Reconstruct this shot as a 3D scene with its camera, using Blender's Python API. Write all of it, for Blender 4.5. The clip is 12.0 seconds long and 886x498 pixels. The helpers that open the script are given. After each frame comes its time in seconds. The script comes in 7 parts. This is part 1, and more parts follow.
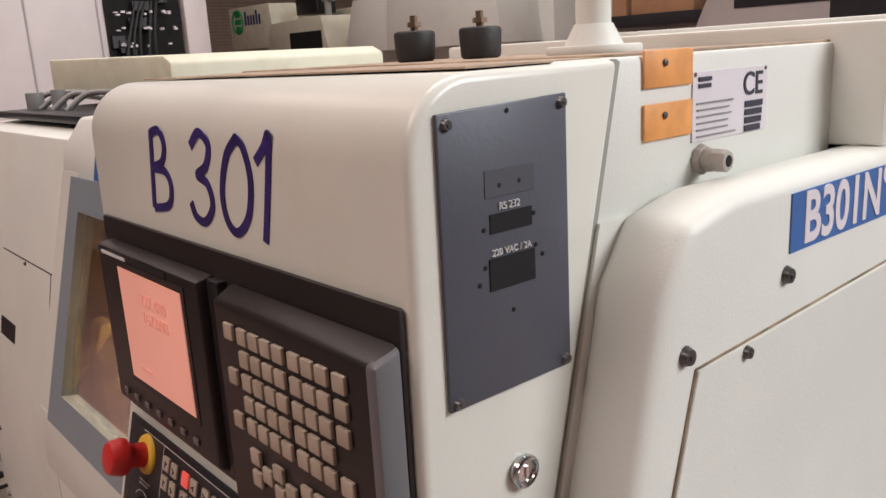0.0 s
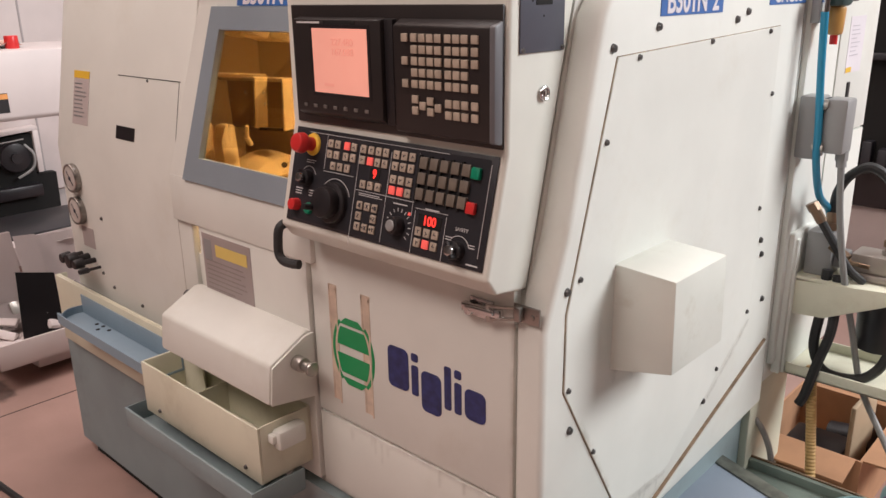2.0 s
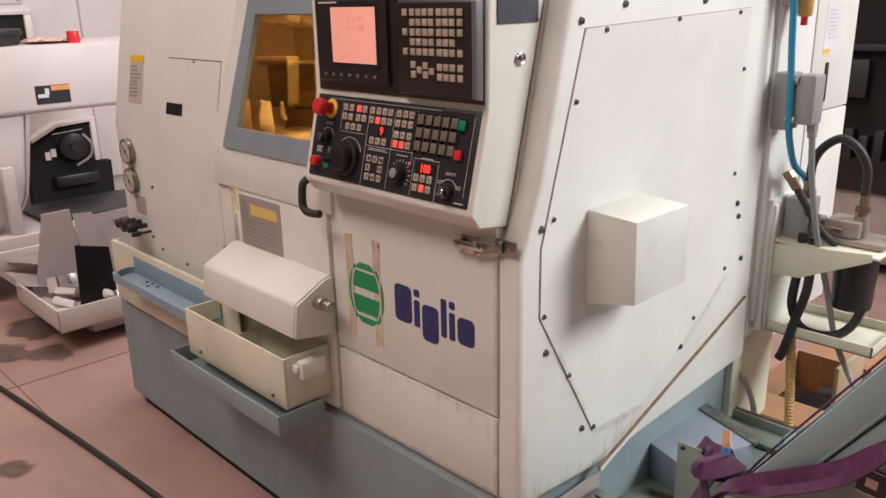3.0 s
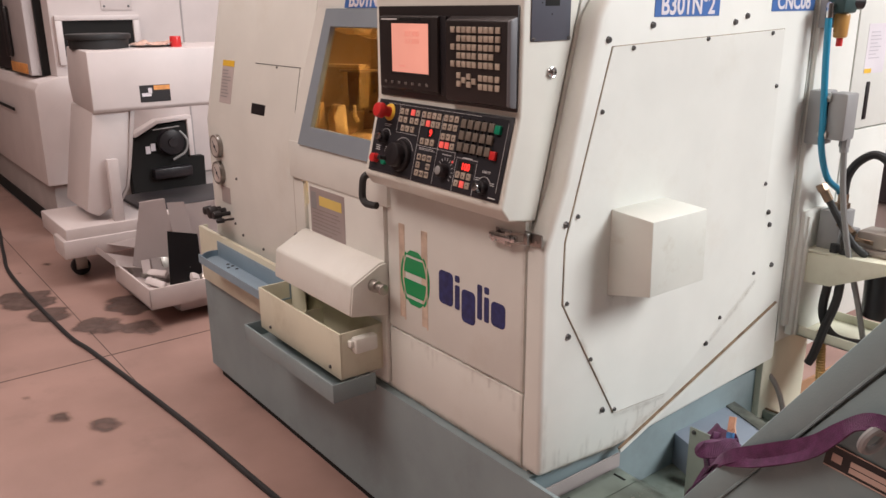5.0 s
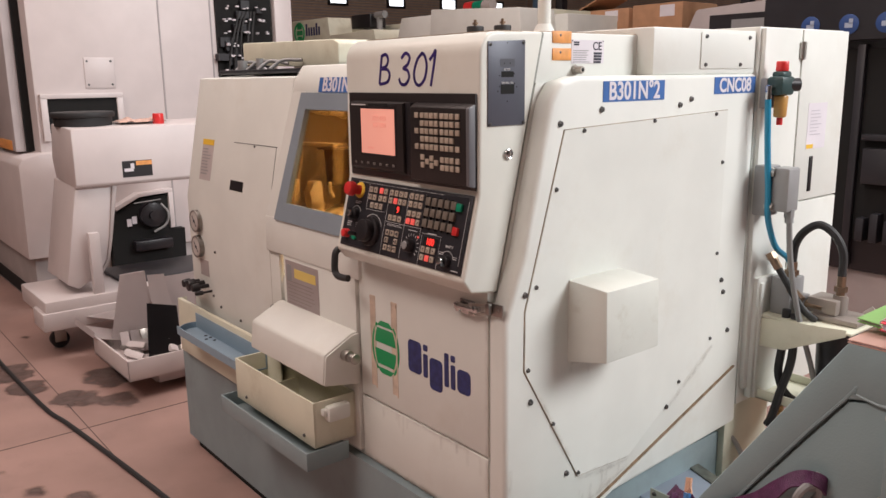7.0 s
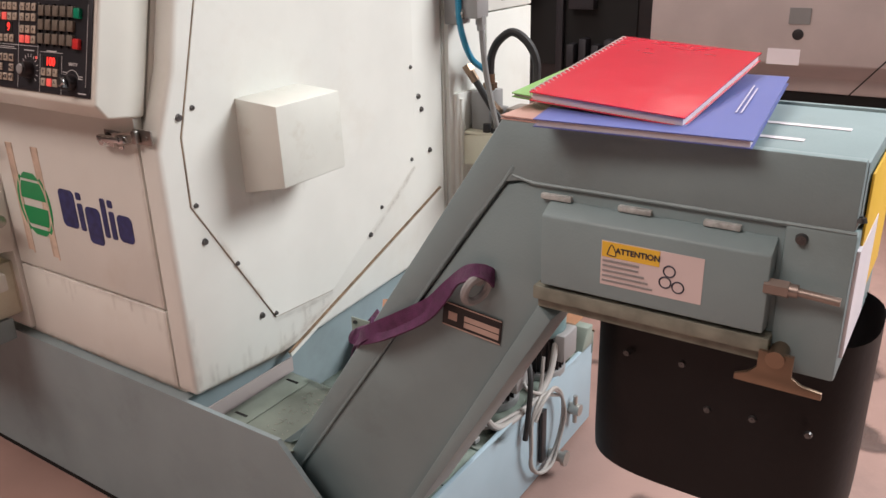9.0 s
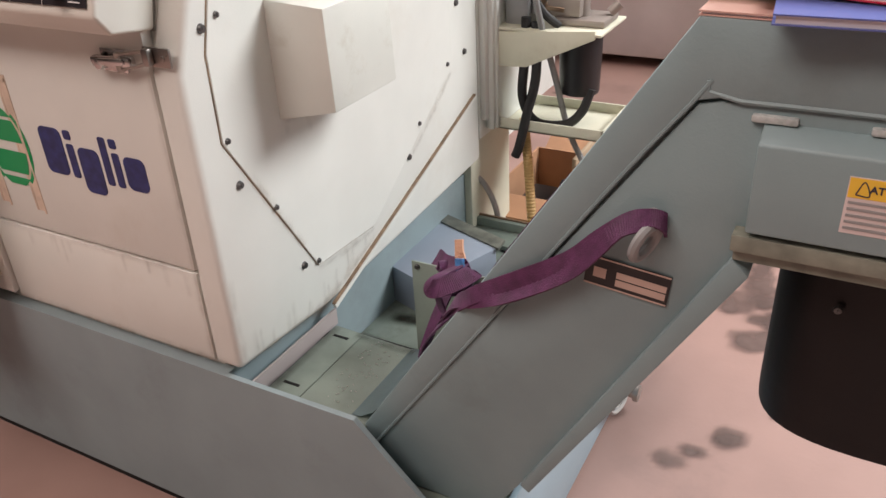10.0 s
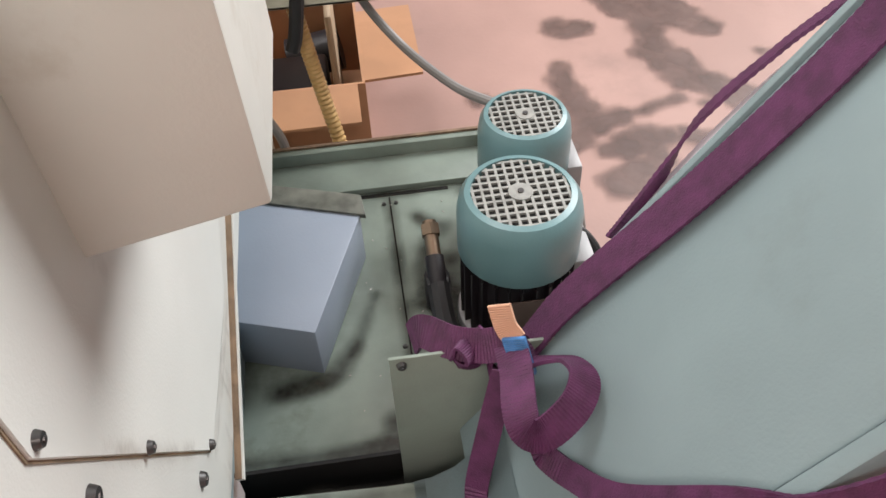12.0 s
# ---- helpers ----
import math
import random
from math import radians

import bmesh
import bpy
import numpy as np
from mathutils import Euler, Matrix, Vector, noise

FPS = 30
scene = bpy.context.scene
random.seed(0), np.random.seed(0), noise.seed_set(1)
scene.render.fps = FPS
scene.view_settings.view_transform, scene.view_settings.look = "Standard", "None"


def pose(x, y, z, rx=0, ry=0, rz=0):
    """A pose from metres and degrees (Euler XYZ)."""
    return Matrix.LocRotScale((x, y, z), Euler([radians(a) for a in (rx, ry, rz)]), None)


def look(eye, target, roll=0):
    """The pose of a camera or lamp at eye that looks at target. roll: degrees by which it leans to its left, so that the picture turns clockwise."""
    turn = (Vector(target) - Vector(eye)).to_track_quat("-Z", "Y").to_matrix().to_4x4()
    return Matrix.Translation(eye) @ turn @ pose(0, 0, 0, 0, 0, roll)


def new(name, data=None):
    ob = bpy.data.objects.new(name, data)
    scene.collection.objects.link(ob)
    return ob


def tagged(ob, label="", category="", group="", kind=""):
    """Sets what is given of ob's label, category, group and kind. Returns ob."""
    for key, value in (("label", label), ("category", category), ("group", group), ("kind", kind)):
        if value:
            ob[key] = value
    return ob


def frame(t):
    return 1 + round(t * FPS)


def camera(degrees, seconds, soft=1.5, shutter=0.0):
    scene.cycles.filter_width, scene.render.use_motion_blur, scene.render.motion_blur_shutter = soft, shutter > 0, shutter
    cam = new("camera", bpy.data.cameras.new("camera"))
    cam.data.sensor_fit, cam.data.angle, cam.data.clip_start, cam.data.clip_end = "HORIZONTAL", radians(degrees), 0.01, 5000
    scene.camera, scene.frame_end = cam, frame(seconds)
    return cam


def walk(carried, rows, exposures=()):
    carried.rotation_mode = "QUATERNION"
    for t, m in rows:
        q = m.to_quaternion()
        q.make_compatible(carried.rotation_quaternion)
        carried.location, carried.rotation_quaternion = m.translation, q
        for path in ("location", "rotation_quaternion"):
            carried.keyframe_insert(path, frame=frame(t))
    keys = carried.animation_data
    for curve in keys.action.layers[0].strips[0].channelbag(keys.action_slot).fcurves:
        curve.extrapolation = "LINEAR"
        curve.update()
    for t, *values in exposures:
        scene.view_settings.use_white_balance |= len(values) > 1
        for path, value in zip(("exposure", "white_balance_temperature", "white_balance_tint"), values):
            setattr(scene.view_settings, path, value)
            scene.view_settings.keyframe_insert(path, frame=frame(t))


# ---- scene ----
cam = camera(57.7, 12.0)
EXPOSURES = [(0.0, -0.34), (2.0, 0.02), (3.7, 0.02), (5.5, 0.02), (6.2, -0.06), (7.7, -0.05), (9.5, 0.1), (12.0, 0.25)]
PATH = [
    (0, (0.2805, -0.286, 1.566), (-1.2035, 0.969, 1.097), -3.25),
    (0.5, (0.4, -0.442, 1.534), (-0.985, 0.905, 1.017), -2.8),
    (1, (0.481, -0.647, 1.509), (-0.858, 0.72, 0.927), -2.2),
    (1.5, (0.555, -0.834, 1.467), (-0.756, 0.547, 0.856), -1.6),
    (2, (0.662, -0.929, 1.449), (-0.643, 0.458, 0.839), -1.0),
    (2.5, (0.812, -0.977, 1.398), (-0.514, 0.391, 0.788), -1.0),
    (3, (0.897, -1.047, 1.408), (-0.486, 0.268, 0.811), -1.3),
    (3.5, (0.929, -1.116, 1.41), (-0.53, 0.117, 0.816), -1.5),
    (5.3, (1.156, -1.112, 1.441), (-0.378, 0.046, 0.887), -0.5),
    (5.5, (1.188, -1.129, 1.455), (-0.352, 0.043, 0.952), -0.5),
    (6, (1.209, -1.133, 1.474), (-0.338, 0.057, 1.039), -0.5),
    (6.5, (1.207, -1.134, 1.477), (-0.343, 0.066, 1.082), -0.6),
    (7, (1.199, -1.139, 1.464), (-0.324, 0.089, 1.047), -0.8),
    (7.5, (1.204, -1.117, 1.431), (-0.252, 0.168, 0.951), -1.2),
    (7.7, (1.227, -1.085, 1.41), (-0.181, 0.239, 0.894), -1.3),
    (9.3, (1.219, -0.859, 1.305), (0.238, 0.689, 0.505), -1.6),
    (9.5, (1.155, -0.836, 1.302), (0.201, 0.707, 0.459), -1.7),
    (10, (0.855, -0.787, 1.272), (-0.007, 0.727, 0.29), -3.0),
    (10.5, (0.589, -0.65, 1.225), (-0.069, 0.824, 0.044), -4.3),
    (11, (0.41, -0.417, 1.193), (-0.02, 1.023, -0.126), -5.1),
    (11.5, (0.272, -0.248, 1.154), (0.139, 1.142, -0.278), -4.1),
    (12, (0.177, -0.162, 1.16), (0.328, 1.208, -0.29), -2.6),
]
walk(cam, [(t, look(eye, target, roll)) for t, eye, target, roll in PATH], EXPOSURES)

# ---- light ----
world = bpy.data.worlds.new("world")
scene.world = world
world.use_nodes = True
sky = world.node_tree.nodes.new("ShaderNodeTexSky")
sky.sky_type, sky.sun_disc, sky.sun_elevation, sky.sun_rotation = "NISHITA", False, radians(40), radians(40)
world.node_tree.links.new(sky.outputs[0], world.node_tree.nodes["Background"].inputs[0])
world.node_tree.nodes["Background"].inputs[1].default_value = 0.12


def area(name, eye, target, sx, sy, watts, colour):
    d = bpy.data.lights.new(name, "AREA")
    d.shape, d.size, d.size_y, d.energy, d.color = "RECTANGLE", sx, sy, watts, colour
    ob = new(name, d)
    ob.matrix_world = look(eye, target)
    return ob


area("roof_light", (4.6, 3.6, 4.6), (0.2, 0.6, 0.7), 3.2, 2.4, 525, (0.98, 0.985, 1.0))
area("roof_light", (-4.0, -1.2, 5.9), (-3.4, 0.6, 0), 7.0, 1.4, 88, (1.0, 0.77, 0.705))
area("roof_light", (-0.8, -3.4, 5.4), (0.0, 0.0, 0.6), 4.0, 1.6, 188, (1.0, 0.83, 0.765))
area("roof_light", (-1.2, 1.6, 5.9), (0.0, 0.6, 0.4), 3.0, 1.2, 165, (1.0, 0.95, 0.94))
area("roof_light", (-4.0, 7.0, 5.7), (-4.0, 7.0, 0), 9.0, 1.4, 230, (1.0, 0.82, 0.78))
area("chamber_light", (-0.82, 0.33, 1.44), (-1.0, 0.38, 1.0), 0.2, 0.06, 10.0, (1.0, 0.68, 0.33))

# ---- materials ----
def mat(name, colour, rough=0.5, metal=0.0, vary=0.06, scale=6.0, bump=0.0, bscale=300.0, stain=None, stain_scale=3.0, stain_amount=0.5, emit=0.0, coat=0.0):
    m = bpy.data.materials.new(name)
    m.use_nodes = True
    nt = m.node_tree
    b = nt.nodes["Principled BSDF"]
    b.inputs["Roughness"].default_value, b.inputs["Metallic"].default_value = rough, metal
    b.inputs["Coat Weight"].default_value = coat
    tc = nt.nodes.new("ShaderNodeTexCoord")
    geo = nt.nodes.new("ShaderNodeNewGeometry")
    n1 = nt.nodes.new("ShaderNodeTexNoise")
    n1.inputs["Scale"].default_value, n1.inputs["Detail"].default_value = scale, 8
    nt.links.new(geo.outputs["Position"], n1.inputs["Vector"])
    mix = nt.nodes.new("ShaderNodeMix")
    mix.data_type = "RGBA"
    mix.inputs["A"].default_value = (*[max(0, c * (1 - vary)) for c in colour], 1)
    mix.inputs["B"].default_value = (*[min(1, c * (1 + vary)) for c in colour], 1)
    ramp = nt.nodes.new("ShaderNodeMapRange")
    ramp.inputs[1].default_value, ramp.inputs[2].default_value = 0.35, 0.65
    nt.links.new(n1.outputs["Fac"], ramp.inputs[0])
    nt.links.new(ramp.outputs[0], mix.inputs["Factor"])
    out = mix.outputs["Result"]
    if stain:
        n2 = nt.nodes.new("ShaderNodeTexNoise")
        n2.inputs["Scale"].default_value, n2.inputs["Detail"].default_value, n2.inputs["Roughness"].default_value = stain_scale, 10, 0.65
        nt.links.new(geo.outputs["Position"], n2.inputs["Vector"])
        r2 = nt.nodes.new("ShaderNodeMapRange")
        r2.inputs[1].default_value, r2.inputs[2].default_value, r2.inputs[4].default_value = 0.55, 0.78, stain_amount
        nt.links.new(n2.outputs["Fac"], r2.inputs[0])
        m2 = nt.nodes.new("ShaderNodeMix")
        m2.data_type = "RGBA"
        m2.inputs["B"].default_value = (*stain, 1)
        nt.links.new(r2.outputs[0], m2.inputs["Factor"])
        nt.links.new(out, m2.inputs["A"])
        out = m2.outputs["Result"]
        r3 = nt.nodes.new("ShaderNodeMapRange")
        r3.inputs[3].default_value, r3.inputs[4].default_value = rough, min(1, rough + 0.2)
        nt.links.new(n2.outputs["Fac"], r3.inputs[0])
        nt.links.new(r3.outputs[0], b.inputs["Roughness"])
    nt.links.new(out, b.inputs["Base Color"])
    if bump:
        n3 = nt.nodes.new("ShaderNodeTexNoise")
        n3.inputs["Scale"].default_value, n3.inputs["Detail"].default_value = bscale, 3
        nt.links.new(geo.outputs["Position"], n3.inputs["Vector"])
        bp = nt.nodes.new("ShaderNodeBump")
        bp.inputs["Strength"].default_value, bp.inputs["Distance"].default_value = bump, 0.002
        nt.links.new(n3.outputs["Fac"], bp.inputs["Height"])
        nt.links.new(bp.outputs[0], b.inputs["Normal"])
    if emit:
        b.inputs["Emission Color"].default_value = (*colour, 1)
        b.inputs["Emission Strength"].default_value = emit
    return m


CREAM = mat("cream_paint", (0.72, 0.73, 0.685), 0.38, vary=0.03, bump=0.12, bscale=420, stain=(0.46, 0.38, 0.26), stain_scale=3.2, stain_amount=0.24)
CREAM_GLOSS = mat("glossy_cream_paint", (0.70, 0.70, 0.64), 0.2, vary=0.04, bump=0.05, bscale=300, stain=(0.46, 0.38, 0.26), stain_scale=4, stain_amount=0.22)
CREAM_OLD = mat("aged_cream_paint", (0.66, 0.65, 0.52), 0.45, vary=0.06, bump=0.12, stain=(0.34, 0.28, 0.17), stain_scale=5, stain_amount=0.5)
GREYBLUE = mat("greyblue_paint", (0.245, 0.31, 0.325), 0.45, vary=0.06, bump=0.12, stain=(0.1, 0.1, 0.1), stain_scale=4, stain_amount=0.35)
FRAMEBLUE = mat("window_blue_paint", (0.25, 0.295, 0.335), 0.45, vary=0.04, bump=0.1)
CONV = mat("conveyor_green_paint", (0.225, 0.305, 0.318), 0.4, vary=0.06, bump=0.15, stain=(0.12, 0.12, 0.09), stain_scale=5, stain_amount=0.3)
TANK = mat("tank_green_paint", (0.21, 0.255, 0.22), 0.28, vary=0.18, scale=9, bump=0.1, stain=(0.06, 0.055, 0.035), stain_scale=6, stain_amount=0.95)
TANKBLUE = mat("tank_side_paint", (0.33, 0.44, 0.5), 0.45, vary=0.05, bump=0.1)
TRAYBLUE = mat("tray_blue_paint", (0.24, 0.33, 0.4), 0.45, vary=0.05, bump=0.1, stain=(0.15, 0.16, 0.15), stain_scale=8, stain_amount=0.4)
DUCT = mat("duct_blue_paint", (0.25, 0.29, 0.35), 0.4, vary=0.04, bump=0.1)
BLACKP = mat("black_panel", (0.014, 0.012, 0.014), 0.42, vary=0.15, bump=0.1)
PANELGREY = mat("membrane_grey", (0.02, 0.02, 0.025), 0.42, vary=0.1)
BEZEL = mat("bezel_brown_black", (0.019, 0.015, 0.015), 0.4, vary=0.1, bump=0.08, bscale=600)
PLATE = mat("grey_steel_plate", (0.085, 0.09, 0.115), 0.42, metal=0.2, vary=0.08, bump=0.06)
# near-black; in recesses and openings it stands in for their shade
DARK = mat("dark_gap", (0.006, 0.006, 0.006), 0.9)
RUBBER = mat("black_rubber", (0.02, 0.02, 0.021), 0.6, vary=0.2, bump=0.2, bscale=200)
BLKMACH = mat("black_machine_paint", (0.016, 0.014, 0.017), 0.35, vary=0.1)
SKIRT = mat("black_skirt", (0.014, 0.012, 0.013), 0.4, vary=0.2, bump=0.2, bscale=60)
STEEL = mat("steel", (0.45, 0.43, 0.4), 0.35, metal=0.9, vary=0.1, bump=0.1)
SCREW = mat("dark_screw", (0.13, 0.13, 0.13), 0.35, metal=0.8, vary=0.2)
BRASS = mat("brass", (0.28, 0.20, 0.14), 0.35, metal=0.9, vary=0.15)
WHITE = mat("white_paint", (0.62, 0.56, 0.55), 0.42, vary=0.03, bump=0.1)
GREYW = mat("grey_machine_paint", (0.42, 0.37, 0.36), 0.45, vary=0.05)
PAPER = mat("paper_label", (0.72, 0.68, 0.72), 0.6, vary=0.04)
INK = mat("ink", (0.03, 0.03, 0.05), 0.6)
LABELBLUE = mat("label_blue", (0.05, 0.15, 0.42), 0.4, vary=0.1)
MARKER = mat("purple_marker", (0.035, 0.02, 0.14), 0.4, vary=0.3, scale=40)
NAVY = mat("navy_print", (0.02, 0.03, 0.13), 0.4, vary=0.3, scale=60)
GREEN = mat("green_print", (0.01, 0.3, 0.1), 0.4)
ORANGE = mat("orange_tape", (0.75, 0.33, 0.1), 0.5, vary=0.12, scale=40)
TAPE = mat("old_tape_mark", (0.62, 0.50, 0.40), 0.6, vary=0.15, scale=30)
YELLOW = mat("yellow_label", (0.8, 0.5, 0.05), 0.5, vary=0.05)
RED = mat("red_plastic", (0.6, 0.03, 0.03), 0.35)
REDBOOK = mat("red_glossy_cover", (0.58, 0.012, 0.035), 0.2, vary=0.06, bump=0.6, bscale=14, coat=0.8)
BLUEBOOK = mat("blue_cover", (0.1, 0.13, 0.36), 0.4, vary=0.05)
GREENBOOK = mat("green_cover", (0.2, 0.4, 0.12), 0.4)
GREENB = mat("green_plastic", (0.0, 0.22, 0.12), 0.4)
KEY = mat("beige_key", (0.42, 0.35, 0.28), 0.5, vary=0.12, scale=60)
KEYLIT = mat("lit_red_key", (0.85, 0.12, 0.1), 0.5, emit=0.35)
LED = mat("red_digits", (1.0, 0.04, 0.03), 0.5, emit=1.3)
SCREEN = mat("lit_screen", (0.8, 0.36, 0.28), 0.3, vary=0.1, scale=9, emit=0.42)
SCREENINK = mat("screen_digits", (0.72, 0.32, 0.25), 0.5, emit=0.4)
PRINT = mat("white_print", (0.6, 0.6, 0.6), 0.6)
CHROME = mat("chrome", (0.6, 0.6, 0.6), 0.15, metal=1.0)
AMBER = mat("amber_plastic", (0.5, 0.27, 0.08), 0.3)
HOSEBLUE = mat("blue_hose", (0.02, 0.24, 0.4), 0.35)
HOSEGREY = mat("grey_hose", (0.24, 0.24, 0.235), 0.5)
HOSEYEL = mat("tan_spiral_hose", (0.58, 0.37, 0.14), 0.45)
CABLE = mat("grey_cable", (0.36, 0.34, 0.32), 0.5)
GREYBOX = mat("grey_cast_box", (0.3, 0.3, 0.3), 0.5, metal=0.2, vary=0.08, bump=0.1)
STRAP = mat("purple_webbing", (0.085, 0.02, 0.07), 0.6, vary=0.25, scale=60, bump=0.5, bscale=500)
MOTOR = mat("motor_green_paint", (0.135, 0.245, 0.258), 0.24, vary=0.06, bump=0.1, stain=(0.15, 0.17, 0.15), stain_scale=9, stain_amount=0.4)
CARD = mat("cardboard", (0.46, 0.25, 0.14), 0.8, vary=0.08, scale=12, stain=(0.3, 0.15, 0.08), stain_scale=6, stain_amount=0.4)
RUST = mat("rusty_edge", (0.2, 0.135, 0.085), 0.7, vary=0.3, scale=40)
GUM = mat("amber_interior_paint", (0.27, 0.155, 0.06), 0.4, vary=0.12, stain=(0.25, 0.12, 0.03), stain_scale=6, stain_amount=0.5)
WALLM = mat("hall_wall", (0.36, 0.31, 0.28), 0.8, vary=0.06)
CEIL = mat("hall_ceiling", (0.5, 0.48, 0.46), 0.9, vary=0.05)
GLOWWIN = mat("bright_window", (0.9, 0.95, 1.0), 0.5, emit=2.2)
LAMPGLOW = mat("inner_lamp", (1.0, 0.75, 0.4), 0.5, emit=14.0)
FLOORM = mat("concrete_floor", (0.355, 0.228, 0.196), 0.45, vary=0.12, scale=2.2, bump=0.15, bscale=90, stain=(0.17, 0.125, 0.115), stain_scale=1.6, stain_amount=0.75)
glass = bpy.data.materials.new("amber_glass")
glass.use_nodes = True
gb = glass.node_tree.nodes["Principled BSDF"]
gb.inputs["Base Color"].default_value = (1.0, 0.91, 0.72, 1)
gb.inputs["Transmission Weight"].default_value, gb.inputs["Roughness"].default_value, gb.inputs["IOR"].default_value = 1.0, 0.03, 1.1

# ---- building blocks ----
BASE = {}


def thing(name, at, label, category, group="", kind=""):
    ob = new(name)
    ob.empty_display_size = 0.05
    ob.location = at
    BASE[ob] = Vector(at)
    return tagged(ob, label, category, group, kind)


def mesh_of(bm, name, m, sharp=0.6):
    bmesh.ops.recalc_face_normals(bm, faces=bm.faces)
    me = bpy.data.meshes.new(name)
    bm.to_mesh(me)
    bm.free()
    me.polygons.foreach_set("use_smooth", [True] * len(me.polygons))
    me.set_sharp_from_angle(angle=sharp)
    me.materials.append(m)
    return me


def part(name, bm, m, parent=None, label=""):
    off = BASE.get(parent, Vector()) if parent else Vector()
    bmesh.ops.translate(bm, verts=bm.verts, vec=-off)
    ob = new(name, mesh_of(bm, name, m))
    BASE[ob] = off
    if parent:
        ob.parent = parent
    if label:
        ob["label"] = label
    return ob


def single(name, bm, m, label, category, group="", kind=""):
    ob = part(name, bm, m)
    return tagged(ob, label, category, group, kind)


def structure(name, bm, m, label):
    return single(name, bm, m, label, name.split("_")[0], kind="structure")


def piece(name, me, m4, parent):
    ob = new(name, me)
    ob.parent = parent
    ob.matrix_basis = Matrix.Translation(-BASE[parent]) @ m4
    BASE[ob] = BASE[parent]
    return ob


def bev(bm, r, seg=2, ang=0.5):
    if r > 0:
        es = [e for e in bm.edges if len(e.link_faces) == 2 and e.calc_face_angle(0) > ang]
        bmesh.ops.bevel(bm, geom=es, offset=r, segments=seg, affect="EDGES", profile=0.5, clamp_overlap=True)
    return bm


def box(x0, x1, y0, y1, z0, z1, r=0.003, seg=2):
    bm = bmesh.new()
    bmesh.ops.create_cube(bm, size=1, matrix=Matrix.Translation(((x0 + x1) / 2, (y0 + y1) / 2, (z0 + z1) / 2)) @ Matrix.Diagonal((x1 - x0, y1 - y0, z1 - z0, 1)))
    return bev(bm, r, seg)


def prism(axis, pts, a0, a1, r=0.003, seg=2):
    """A profile extruded along an axis: x takes (y, z), y takes (x, z), z takes (x, y)."""
    bm = bmesh.new()
    put = {"x": lambda p, a: (a, p[0], p[1]), "y": lambda p, a: (p[0], a, p[1]), "z": lambda p, a: (p[0], p[1], a)}[axis]
    lo = [bm.verts.new(put(p, a0)) for p in pts]
    hi = [bm.verts.new(put(p, a1)) for p in pts]
    bm.faces.new(lo[::-1]), bm.faces.new(hi)
    for i in range(len(pts)):
        j = (i + 1) % len(pts)
        bm.faces.new((lo[i], lo[j], hi[j], hi[i]))
    bmesh.ops.recalc_face_normals(bm, faces=bm.faces)
    return bev(bm, r, seg)


def cyl(p0, p1, r0, r1=None, seg=20, bevel=0.0):
    bm = bmesh.new()
    p0, p1 = Vector(p0), Vector(p1)
    d = p1 - p0
    m = Matrix.Translation((p0 + p1) / 2) @ d.to_track_quat("Z", "Y").to_matrix().to_4x4()
    bmesh.ops.create_cone(bm, cap_ends=True, segments=seg, radius1=r0, radius2=r0 if r1 is None else r1, depth=d.length, matrix=m)
    return bev(bm, bevel, 2, 0.9)


def merge(*bms):
    out = bms[0]
    for b in bms[1:]:
        me = bpy.data.meshes.new("m")
        b.to_mesh(me)
        b.free()
        out.from_mesh(me)
        bpy.data.meshes.remove(me)
    return out


def smooth_line(pts, n=8):
    p = [Vector(q) for q in pts]
    p = [2 * p[0] - p[1]] + p + [2 * p[-1] - p[-2]]
    out = []
    for i in range(1, len(p) - 2):
        for k in range(n):
            t = k / n
            out.append(0.5 * (2 * p[i] + (p[i + 1] - p[i - 1]) * t + (2 * p[i - 1] - 5 * p[i] + 4 * p[i + 1] - p[i + 2]) * t * t + (3 * p[i] - p[i - 1] - 3 * p[i + 1] + p[i + 2]) * t ** 3))
    out.append(p[-2])
    return out


def tube(pts, r, n=8, seg=10, ribs=0.0):
    line = smooth_line(pts, n)
    bm = bmesh.new()
    up = Vector((0.13, 0.21, 0.97))
    rings = []
    for i, c in enumerate(line):
        d = (line[min(i + 1, len(line) - 1)] - line[max(i - 1, 0)]).normalized()
        a = d.cross(up).normalized() if abs(d.dot(up)) < 0.98 else d.cross(Vector((1, 0, 0))).normalized()
        b = d.cross(a)
        up = a.cross(d)
        rr = r * (1 + (ribs if i % 2 else 0))
        rings.append([bm.verts.new(c + rr * (math.cos(2 * math.pi * k / seg) * a + math.sin(2 * math.pi * k / seg) * b)) for k in range(seg)])
    for q, w in zip(rings, rings[1:]):
        for k in range(seg):
            bm.faces.new((q[k], q[(k + 1) % seg], w[(k + 1) % seg], w[k]))
    bm.faces.new(rings[0][::-1]), bm.faces.new(rings[-1])
    return bm


